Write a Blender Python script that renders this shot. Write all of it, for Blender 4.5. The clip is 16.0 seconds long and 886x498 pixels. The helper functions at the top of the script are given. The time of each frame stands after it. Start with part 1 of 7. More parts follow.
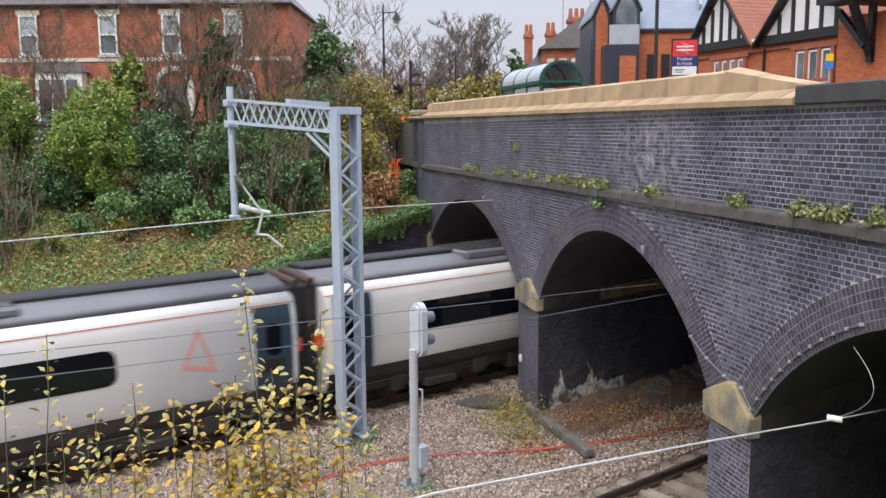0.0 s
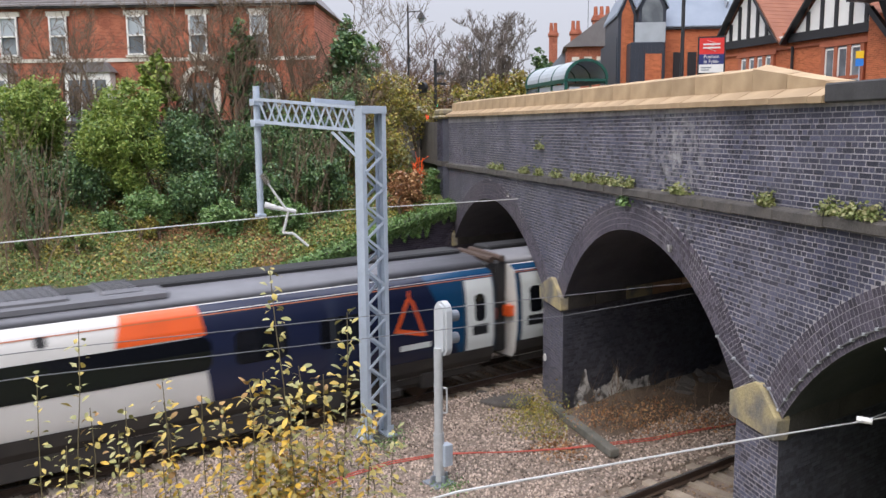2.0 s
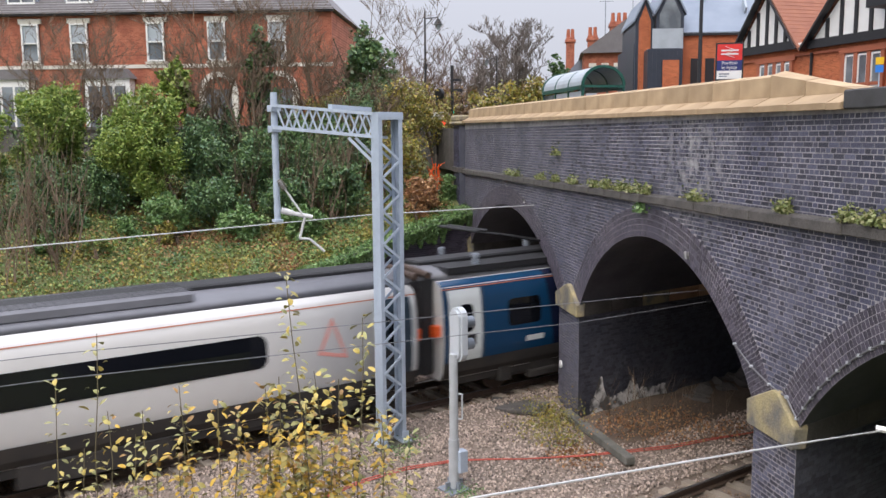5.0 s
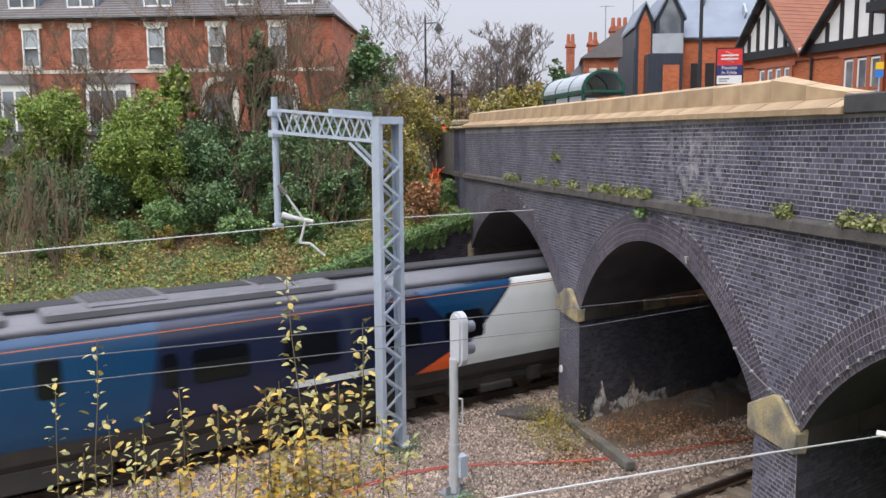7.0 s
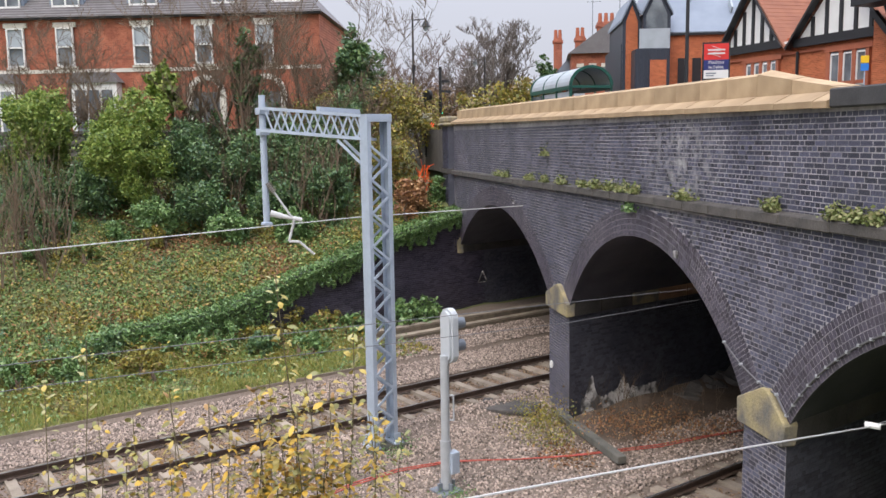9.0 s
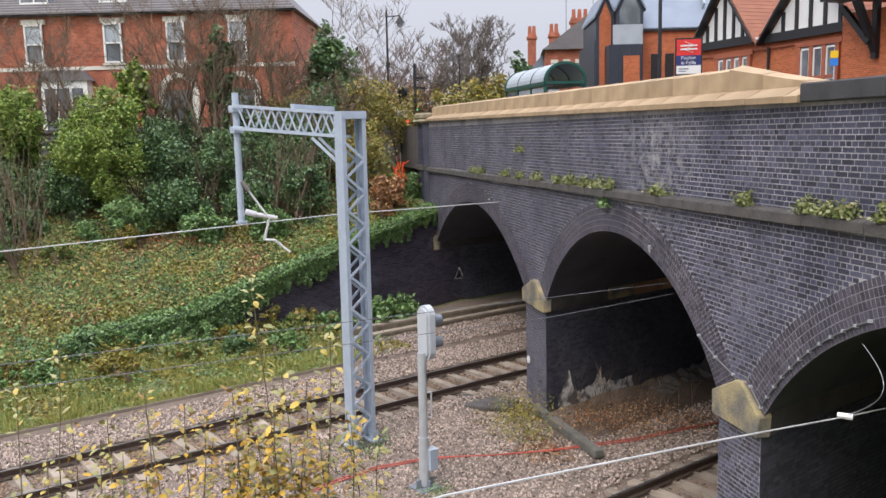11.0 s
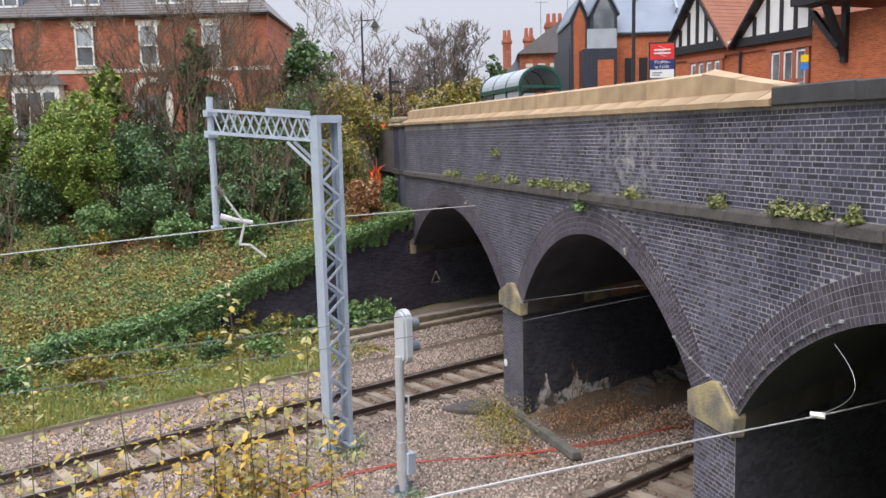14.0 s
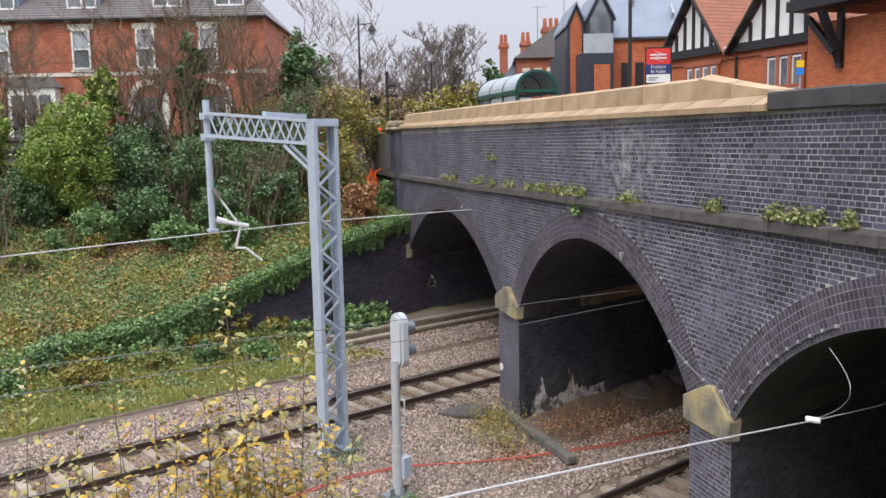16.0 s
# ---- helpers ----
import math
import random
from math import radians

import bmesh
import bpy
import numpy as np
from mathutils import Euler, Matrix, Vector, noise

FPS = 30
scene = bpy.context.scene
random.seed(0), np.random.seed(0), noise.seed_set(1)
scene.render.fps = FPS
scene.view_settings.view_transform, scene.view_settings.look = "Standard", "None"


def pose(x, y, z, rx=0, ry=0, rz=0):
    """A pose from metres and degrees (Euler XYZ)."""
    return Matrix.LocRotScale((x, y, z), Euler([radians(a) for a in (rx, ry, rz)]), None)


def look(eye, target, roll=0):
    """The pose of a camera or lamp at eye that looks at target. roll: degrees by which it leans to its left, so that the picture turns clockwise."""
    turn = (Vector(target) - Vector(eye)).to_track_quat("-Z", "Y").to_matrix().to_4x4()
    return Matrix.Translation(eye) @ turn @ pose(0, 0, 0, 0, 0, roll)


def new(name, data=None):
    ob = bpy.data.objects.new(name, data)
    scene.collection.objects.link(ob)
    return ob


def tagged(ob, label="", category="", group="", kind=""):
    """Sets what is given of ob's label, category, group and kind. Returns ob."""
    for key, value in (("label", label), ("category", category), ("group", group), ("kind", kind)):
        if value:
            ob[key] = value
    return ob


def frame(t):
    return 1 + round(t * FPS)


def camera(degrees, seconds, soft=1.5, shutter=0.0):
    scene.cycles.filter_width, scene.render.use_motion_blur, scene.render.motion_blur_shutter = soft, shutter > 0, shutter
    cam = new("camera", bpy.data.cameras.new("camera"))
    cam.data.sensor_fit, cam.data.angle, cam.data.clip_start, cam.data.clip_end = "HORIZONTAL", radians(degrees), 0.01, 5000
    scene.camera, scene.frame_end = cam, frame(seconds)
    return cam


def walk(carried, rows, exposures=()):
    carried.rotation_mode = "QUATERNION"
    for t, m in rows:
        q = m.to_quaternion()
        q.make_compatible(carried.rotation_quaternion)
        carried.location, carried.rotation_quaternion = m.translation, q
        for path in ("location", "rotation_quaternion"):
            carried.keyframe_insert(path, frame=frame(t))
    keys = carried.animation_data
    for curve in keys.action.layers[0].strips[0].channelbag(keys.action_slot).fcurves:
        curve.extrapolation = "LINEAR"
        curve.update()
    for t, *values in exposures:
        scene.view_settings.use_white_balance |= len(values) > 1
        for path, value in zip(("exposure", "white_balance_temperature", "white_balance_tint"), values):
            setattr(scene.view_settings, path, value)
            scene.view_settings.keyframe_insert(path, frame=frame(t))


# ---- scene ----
cam = camera(55.1, 16.0, shutter=0.3)
PATH = [
    (0, (1.965, -6.904, 6.624), (0.037, -6.448, 6.348), -0.4),
    (0.5, (1.967, -6.915, 6.624), (0.037, -6.466, 6.348), -0.3),
    (1, (1.966, -6.909, 6.621), (0.033, -6.476, 6.344), -0.3),
    (1.5, (1.967, -6.914, 6.617), (0.031, -6.5, 6.339), -0.4),
    (2, (1.972, -6.924, 6.623), (0.033, -6.523, 6.345), -0.5),
    (2.5, (1.97, -6.912, 6.626), (0.028, -6.524, 6.348), -0.4),
    (3, (1.973, -6.915, 6.62), (0.028, -6.535, 6.345), -0.4),
    (3.5, (1.974, -6.918, 6.62), (0.028, -6.544, 6.348), -0.4),
    (4, (1.982, -6.921, 6.624), (0.035, -6.552, 6.354), -0.4),
    (6.5, (1.982, -6.921, 6.621), (0.033, -6.558, 6.366), -0.4),
    (7, (1.982, -6.921, 6.622), (0.032, -6.557, 6.369), -0.4),
    (7.5, (1.979, -6.916, 6.621), (0.029, -6.551, 6.368), -0.5),
    (8, (1.984, -6.922, 6.625), (0.035, -6.555, 6.37), -0.6),
    (8.5, (1.987, -6.928, 6.628), (0.04, -6.552, 6.37), -0.8),
    (9, (1.988, -6.922, 6.626), (0.043, -6.534, 6.365), -0.9),
    (11.5, (1.982, -6.918, 6.627), (0.053, -6.464, 6.358), -1.3),
    (12, (1.99, -6.924, 6.624), (0.063, -6.459, 6.357), -1.3),
    (12.5, (1.989, -6.921, 6.627), (0.065, -6.446, 6.362), -1.3),
    (13, (1.985, -6.922, 6.625), (0.062, -6.439, 6.363), -1.3),
    (13.5, (1.988, -6.92, 6.62), (0.067, -6.43, 6.359), -1.3),
    (14, (1.992, -6.921, 6.627), (0.072, -6.425, 6.365), -1.4),
    (14.5, (1.986, -6.921, 6.623), (0.067, -6.42, 6.363), -1.4),
    (15, (1.988, -6.92, 6.622), (0.069, -6.419, 6.364), -1.4),
    (15.5, (1.996, -6.916, 6.622), (0.077, -6.413, 6.366), -1.3),
    (16, (1.992, -6.922, 6.625), (0.074, -6.417, 6.372), -1.2),
]
walk(cam, [(t, look(eye, target, roll)) for t, eye, target, roll in PATH])

# ---- world, sun, exposure ----
world = bpy.data.worlds.new("sky")
scene.world = world
world.use_nodes = True
wn = world.node_tree.nodes
sky = wn.new("ShaderNodeTexSky")
sky.sky_type, sky.sun_disc = "NISHITA", False
sky.sun_elevation, sky.sun_rotation = radians(49), radians(135)
sky.air_density, sky.dust_density, sky.ozone_density = 1.0, 6.0, 1.5
soft_white = wn.new("ShaderNodeMixRGB")
soft_white.inputs[0].default_value = 0.82
soft_white.inputs[2].default_value = (6.6, 6.72, 7.65, 1)
world.node_tree.links.new(sky.outputs[0], soft_white.inputs[1])
# an overcast sky, brighter towards the zenith
way = wn.new("ShaderNodeTexCoord")
axes = wn.new("ShaderNodeSeparateXYZ")
world.node_tree.links.new(way.outputs["Generated"], axes.inputs[0])
square = wn.new("ShaderNodeMath")
square.operation = "MULTIPLY"
world.node_tree.links.new(axes.outputs[2], square.inputs[0])
world.node_tree.links.new(axes.outputs[2], square.inputs[1])
rise = wn.new("ShaderNodeMath")
rise.operation = "MULTIPLY_ADD"
rise.inputs[1].default_value, rise.inputs[2].default_value = 3.5, 1.0
world.node_tree.links.new(square.outputs[0], rise.inputs[0])
overcast = wn.new("ShaderNodeVectorMath")
overcast.operation = "SCALE"
world.node_tree.links.new(soft_white.outputs[0], overcast.inputs[0])
world.node_tree.links.new(rise.outputs[0], overcast.inputs["Scale"])
world.node_tree.links.new(overcast.outputs[0], wn["Background"].inputs[0])
wn["Background"].inputs[1].default_value = 0.112
sun = new("sun", bpy.data.lights.new("sun", "SUN"))
sun.data.energy, sun.data.angle, sun.data.color = 1.15, radians(30), (1.0, 0.95, 0.88)
sun.matrix_world = look((28, -28, 45), (0, 0, 0))
scene.view_settings.exposure = 0.0

# ---- plan: the track axis runs along U, and N points from it to the camera's bank ----
U, N, P0 = Vector((-0.4119, 0.9112, 0)), Vector((0.9112, 0.4119, 0)), Vector((-20.82, 0, 0))
TRACK_TURN = math.degrees(math.atan2(U.y, U.x))


def place(s, o, z=0.0):
    return P0 + U * s + N * o + Vector((0, 0, z))


def on_track(s, o, z=0.0):
    p = place(s, o, z)
    return pose(p.x, p.y, p.z, 0, 0, TRACK_TURN)


# ---- materials ----
def mat(name, color, rough=0.7, metal=0.0, other=None, scale=6.0, grain=0.15, bump=0.0, bump_scale=60.0, vary=0.0, island=0.0, spec=0.5, fine=None, contrast=0.25):
    """Base colour blended with another over a broad noise, fine grain, bump, and a change from piece to piece."""
    m = bpy.data.materials.new(name)
    m.use_nodes = True
    n, link = m.node_tree.nodes, m.node_tree.links.new
    b = n["Principled BSDF"]
    b.inputs["Roughness"].default_value, b.inputs["Metallic"].default_value = rough, metal
    b.inputs["Specular IOR Level"].default_value = spec
    co = n.new("ShaderNodeTexCoord")
    big = n.new("ShaderNodeTexNoise")
    big.inputs["Scale"].default_value, big.inputs["Detail"].default_value = scale, 6
    link(co.outputs["Object"], big.inputs["Vector"])
    ramp = n.new("ShaderNodeValToRGB")
    ramp.color_ramp.elements[0].position, ramp.color_ramp.elements[1].position = 0.5 - contrast, 0.5 + contrast
    link(big.outputs["Fac"], ramp.inputs[0])
    other = other or tuple(c * 0.8 for c in color)
    ramp.color_ramp.elements[0].color, ramp.color_ramp.elements[1].color = (*color, 1), (*other, 1)
    out = ramp.outputs[0]
    small = n.new("ShaderNodeTexNoise")
    small.inputs["Scale"].default_value, small.inputs["Detail"].default_value = fine or bump_scale, 4
    link(co.outputs["Object"], small.inputs["Vector"])
    hsv = n.new("ShaderNodeHueSaturation")
    link(out, hsv.inputs["Color"])
    val = n.new("ShaderNodeMath")
    val.operation = "MULTIPLY_ADD"
    val.inputs[1].default_value, val.inputs[2].default_value = 2 * grain, 1 - grain
    link(small.outputs["Fac"], val.inputs[0])
    last = val.outputs[0]
    for amount, kind in ((vary, "object"), (island, "island")):
        if amount:
            src = n.new("ShaderNodeObjectInfo" if kind == "object" else "ShaderNodeNewGeometry")
            k = n.new("ShaderNodeMath")
            k.operation = "MULTIPLY_ADD"
            k.inputs[1].default_value, k.inputs[2].default_value = 2 * amount, 1 - amount
            link(src.outputs["Random" if kind == "object" else "Random Per Island"], k.inputs[0])
            mul = n.new("ShaderNodeMath")
            mul.operation = "MULTIPLY"
            link(last, mul.inputs[0])
            link(k.outputs[0], mul.inputs[1])
            last = mul.outputs[0]
    link(last, hsv.inputs["Value"])
    link(hsv.outputs[0], b.inputs["Base Color"])
    if bump:
        bp = n.new("ShaderNodeBump")
        bp.inputs["Strength"].default_value, bp.inputs["Distance"].default_value = bump, 0.02
        link(small.outputs["Fac"], bp.inputs["Height"])
        link(bp.outputs[0], b.inputs["Normal"])
    return m


def leaf_mat(name, colors, rough=0.5):
    """Leaf colours spread over the islands of a crown."""
    m = mat(name, colors[0], rough)
    n, link = m.node_tree.nodes, m.node_tree.links.new
    geo = n.new("ShaderNodeNewGeometry")
    ramp = n.new("ShaderNodeValToRGB")
    ramp.color_ramp.interpolation = "CONSTANT"
    el = ramp.color_ramp.elements
    while len(el) < len(colors):
        el.new(0.5)
    for k, c in enumerate(colors):
        el[k].position, el[k].color = k / len(colors), (*c, 1)
    link(geo.outputs["Random Per Island"], ramp.inputs[0])
    b = n["Principled BSDF"]
    link(ramp.outputs[0], b.inputs["Base Color"])
    b.inputs["Subsurface Weight"].default_value = 0.0
    return m


def glass_mat(name, tint=(0.9, 0.95, 0.95), rough=0.03):
    m = bpy.data.materials.new(name)
    m.use_nodes = True
    b = m.node_tree.nodes["Principled BSDF"]
    b.inputs["Base Color"].default_value = (*tint, 1)
    b.inputs["Transmission Weight"].default_value = 1.0
    b.inputs["Roughness"].default_value, b.inputs["IOR"].default_value = rough, 1.1
    return m


def glow(name, color, strength):
    m = bpy.data.materials.new(name)
    m.use_nodes = True
    b = m.node_tree.nodes["Principled BSDF"]
    b.inputs["Emission Color"].default_value, b.inputs["Emission Strength"].default_value = (*color, 1), strength
    b.inputs["Base Color"].default_value = (*color, 1)
    return m


M = dict(
    brick=mat("blue_brick", (0.030, 0.033, 0.062), 0.5, other=(0.084, 0.084, 0.122), scale=0.6, grain=0.55, bump=0.7, bump_scale=38, island=0.52, contrast=0.2),
    ring_brick=mat("purple_brick", (0.042, 0.038, 0.058), 0.5, other=(0.084, 0.072, 0.095), scale=0.8, grain=0.5, bump=0.7, bump_scale=38, island=0.42, contrast=0.2),
    brick_piece=mat("blue_brick_piece", (0.036, 0.039, 0.068), 0.5, other=(0.072, 0.072, 0.106), scale=4, grain=0.5, bump=0.7, bump_scale=38, vary=0.5),
    mortar=mat("mortar", (0.46, 0.44, 0.45), 0.95, other=(0.14, 0.135, 0.15), scale=1.1, grain=0.6, bump=0.4, bump_scale=120, fine=9),
    soot=mat("sooty_brick", (0.050, 0.054, 0.074), 0.55, other=(0.098, 0.098, 0.120), scale=1.5, grain=0.4, bump=0.5, bump_scale=30, island=0.35),
    sootmortar=mat("sooty_mortar", (0.22, 0.21, 0.21), 0.95, other=(0.10, 0.096, 0.1), scale=0.8, grain=0.3),
    stone=mat("weathered_stone", (0.12, 0.108, 0.098), 0.9, other=(0.055, 0.052, 0.05), scale=2.5, grain=0.4, bump=0.6, bump_scale=35, island=0.25),
    tan_stone=mat("brown_sandstone", (0.46, 0.27, 0.15), 0.85, other=(0.28, 0.17, 0.105), scale=1.6, grain=0.3, bump=0.4, bump_scale=30),
    ochre=mat("lichen_stone", (0.36, 0.30, 0.16), 0.9, other=(0.15, 0.14, 0.125), scale=2.6, contrast=0.14, grain=0.35, bump=0.6, bump_scale=30),
    coping=mat("sandstone_coping", (0.44, 0.325, 0.20), 0.9, other=(0.33, 0.235, 0.14), scale=2.2, contrast=0.18, grain=0.2, bump=0.15, bump_scale=90, vary=0.1),
    dark_coping=mat("dark_coping", (0.075, 0.075, 0.078), 0.9, other=(0.04, 0.04, 0.042), scale=3, grain=0.3, bump=0.4),
    ballast=mat("ballast_bed", (0.23, 0.18, 0.145), 0.95, other=(0.15, 0.12, 0.098), scale=0.8, grain=0.5, bump=1.0, bump_scale=22),
    stones=mat("ballast_stones", (0.38, 0.305, 0.255), 0.9, other=(0.26, 0.205, 0.17), scale=0.6, grain=0.2, island=0.75),
    rusty_stones=mat("rusty_stones", (0.26, 0.18, 0.115), 0.9, other=(0.17, 0.115, 0.075), scale=0.9, grain=0.2, island=0.65),
    soil=mat("bank_soil", (0.135, 0.125, 0.055), 0.95, other=(0.11, 0.14, 0.045), scale=0.7, grain=0.5, bump=0.8, bump_scale=14),
    rail_side=mat("rusty_rail", (0.085, 0.052, 0.036), 0.75, other=(0.05, 0.034, 0.027), scale=8, grain=0.3, bump=0.3),
    rail_top=mat("rail_head", (0.42, 0.41, 0.42), 0.3, 0.9, scale=3, grain=0.15),
    sleeper=mat("concrete_sleeper", (0.33, 0.28, 0.22), 0.9, other=(0.21, 0.17, 0.13), scale=3, grain=0.3, bump=0.4, vary=0.2),
    galv=mat("galvanised_steel", (0.44, 0.51, 0.60), 0.55, 0.15, other=(0.36, 0.42, 0.50), scale=3, grain=0.12, fine=25),
    galv_dull=mat("dull_steel", (0.24, 0.27, 0.31), 0.6, 0.3, scale=4, grain=0.2),
    concrete=mat("old_concrete", (0.17, 0.16, 0.14), 0.95, other=(0.09, 0.09, 0.075), scale=3, grain=0.35, bump=0.5),
    mossy=mat("mossy_concrete", (0.045, 0.05, 0.03), 0.95, other=(0.09, 0.085, 0.07), scale=6, grain=0.4, bump=0.5),
    dark=mat("dark_steel", (0.02, 0.02, 0.022), 0.6, scale=5, grain=0.2),
    black=mat("black_paint", (0.016, 0.017, 0.02), 0.45, scale=5, grain=0.15),
    white=mat("white_paint", (0.78, 0.78, 0.76), 0.5, scale=2, grain=0.05, other=(0.70, 0.70, 0.68)),
    signal=mat("signal_grey", (0.50, 0.53, 0.56), 0.5, other=(0.44, 0.47, 0.50), scale=3, grain=0.06),
    signal_post=mat("signal_post", (0.50, 0.525, 0.545), 0.5, 0.2, scale=5, grain=0.1),
    wire_white=mat("pale_wire", (0.62, 0.62, 0.62), 0.5, scale=3, grain=0.05),
    wire_dark=mat("grey_wire", (0.20, 0.20, 0.21), 0.5, 0.4, scale=3, grain=0.05),
    orange_cable=mat("orange_cable", (0.50, 0.10, 0.07), 0.6, scale=6, grain=0.15),
    orange_net=mat("orange_mesh", (0.90, 0.13, 0.02), 0.6, scale=6, grain=0.1),
    car_white=mat("train_white", (0.60, 0.588, 0.565), 0.28, other=(0.545, 0.535, 0.515), scale=0.8, grain=0.04, fine=3),
    car_mint=mat("train_pale", (0.70, 0.74, 0.735), 0.28, scale=0.8, grain=0.04, fine=3),
    car_navy=mat("train_navy", (0.012, 0.017, 0.045), 0.22, other=(0.010, 0.014, 0.036), scale=0.8, grain=0.05, fine=3),
    car_blue=mat("train_blue", (0.008, 0.052, 0.125), 0.22, other=(0.008, 0.044, 0.108), scale=0.8, grain=0.05, fine=3),
    car_slate=mat("train_slate", (0.03, 0.05, 0.07), 0.3, scale=1, grain=0.05),
    stripe=mat("stripe_orange", (0.50, 0.16, 0.07), 0.35, scale=1, grain=0.05),
    car_orange=mat("train_orange", (0.80, 0.12, 0.025), 0.3, scale=1, grain=0.05),
    car_roof=mat("train_roof", (0.17, 0.172, 0.19), 0.45, other=(0.12, 0.122, 0.135), scale=0.7, grain=0.15, fine=8),
    car_under=mat("train_underframe", (0.022, 0.021, 0.021), 0.75, other=(0.045, 0.038, 0.032), scale=2, grain=0.3),
    car_band=mat("tinted_glass", (0.006, 0.007, 0.010), 0.08, scale=1, grain=0.05),
    car_pink=mat("faded_red", (0.66, 0.30, 0.26), 0.3, scale=1, grain=0.05),
    yellow=mat("warning_yellow", (0.80, 0.50, 0.012), 0.3, scale=1, grain=0.05),
    red_brick=mat("red_brick", (0.44, 0.145, 0.080), 0.85, other=(0.29, 0.088, 0.05), scale=1.6, grain=0.4, contrast=0.15, bump=0.3, bump_scale=18),
    orange_brick=mat("orange_brick", (0.50, 0.145, 0.055), 0.8, other=(0.42, 0.115, 0.045), scale=1.2, grain=0.2, bump=0.25, bump_scale=16),
    terracotta=mat("terracotta", (0.40, 0.12, 0.06), 0.7, scale=2, grain=0.15),
    cream=mat("cream_stone", (0.66, 0.63, 0.56), 0.8, other=(0.55, 0.52, 0.45), scale=2, grain=0.12),
    slate=mat("roof_slate", (0.185, 0.175, 0.18), 0.6, other=(0.13, 0.12, 0.12), scale=1.2, grain=0.25, bump=0.3, bump_scale=10, island=0.15),
    slate_blue=mat("blue_slate", (0.21, 0.25, 0.31), 0.55, other=(0.17, 0.205, 0.26), scale=1.2, grain=0.2, island=0.12),
    red_tile=mat("clay_tile", (0.36, 0.155, 0.095), 0.8, other=(0.27, 0.115, 0.075), scale=1.5, grain=0.3, island=0.25),
    zinc=mat("standing_seam_zinc", (0.045, 0.055, 0.075), 0.45, 0.3, scale=2, grain=0.12),
    pane=mat("window_pane", (0.10, 0.115, 0.13), 0.08, scale=0.6, grain=0.2, other=(0.22, 0.25, 0.27), contrast=0.1),
    green_paint=mat("dark_green_paint", (0.008, 0.085, 0.062), 0.4, scale=4, grain=0.1),
    poly=mat("frosted_sheet", (0.40, 0.45, 0.49), 0.35, scale=2, grain=0.08),
    sign_red=mat("sign_red", (0.72, 0.035, 0.03), 0.4, scale=4, grain=0.05),
    sign_navy=mat("sign_navy", (0.02, 0.03, 0.16), 0.4, scale=4, grain=0.05),
    sign_blue=mat("sign_blue", (0.02, 0.19, 0.62), 0.4, scale=4, grain=0.05),
    bark=mat("brown_bark", (0.165, 0.118, 0.078), 0.95, other=(0.11, 0.08, 0.058), scale=5, grain=0.35, island=0.2),
    bark_grey=mat("grey_bark", (0.16, 0.135, 0.12), 0.95, other=(0.12, 0.10, 0.09), scale=5, grain=0.3, island=0.2),
    bark_red=mat("reddish_twigs", (0.20, 0.14, 0.13), 0.95, other=(0.155, 0.115, 0.11), scale=2, grain=0.3, island=0.3),
    stem=mat("green_stem", (0.15, 0.125, 0.07), 0.8, scale=5, grain=0.2),
    chalk=mat("flaking_render", (0.72, 0.71, 0.70), 0.95, other=(0.12, 0.115, 0.115), scale=3, contrast=0.07, grain=0.3, bump=0.4),
    asphalt=mat("asphalt", (0.05, 0.05, 0.052), 0.9, scale=2, grain=0.3),
    timber=mat("weathered_timber", (0.20, 0.165, 0.12), 0.9, other=(0.10, 0.085, 0.065), scale=4, grain=0.3),
    glass=glass_mat("clear_glass"),
    green_light=glow("green_lamp", (0.05, 1.0, 0.6), 2.0),
    red_light=glow("red_lamp", (1.0, 0.06, 0.03), 2.0),
)
M["leaf_bright"] = leaf_mat("bright_evergreen", [(0.209, 0.302, 0.050), (0.148, 0.239, 0.043), (0.277, 0.358, 0.072), (0.099, 0.167, 0.036), (0.317, 0.366, 0.086)])
M["leaf_dark"] = leaf_mat("dark_evergreen", [(0.081, 0.149, 0.053), (0.116, 0.205, 0.067), (0.057, 0.109, 0.043), (0.160, 0.240, 0.085), (0.087, 0.169, 0.085)], 0.4)
M["leaf_ivy"] = leaf_mat("ivy", [(0.120, 0.219, 0.063), (0.168, 0.284, 0.084), (0.084, 0.155, 0.053), (0.228, 0.329, 0.125), (0.144, 0.256, 0.105)], 0.4)
M["leaf_bank"] = leaf_mat("bank_cover", [(0.150, 0.236, 0.064), (0.222, 0.309, 0.084), (0.111, 0.173, 0.053), (0.281, 0.344, 0.106), (0.382, 0.290, 0.084), (0.121, 0.218, 0.064), (0.343, 0.181, 0.073), (0.202, 0.272, 0.084)])
M["leaf_olive"] = leaf_mat("olive_scrub", [(0.220, 0.212, 0.043), (0.288, 0.254, 0.050), (0.151, 0.169, 0.043), (0.371, 0.287, 0.050), (0.203, 0.135, 0.050)])
M["leaf_brown"] = leaf_mat("brown_scrub", [(0.12, 0.07, 0.035), (0.17, 0.095, 0.045), (0.09, 0.06, 0.035), (0.22, 0.13, 0.05)])
M["leaf_yellow"] = leaf_mat("autumn_yellow", [(0.50, 0.31, 0.03), (0.40, 0.27, 0.04), (0.56, 0.36, 0.05), (0.30, 0.24, 0.06), (0.20, 0.19, 0.06), (0.36, 0.27, 0.08), (0.30, 0.17, 0.05)])
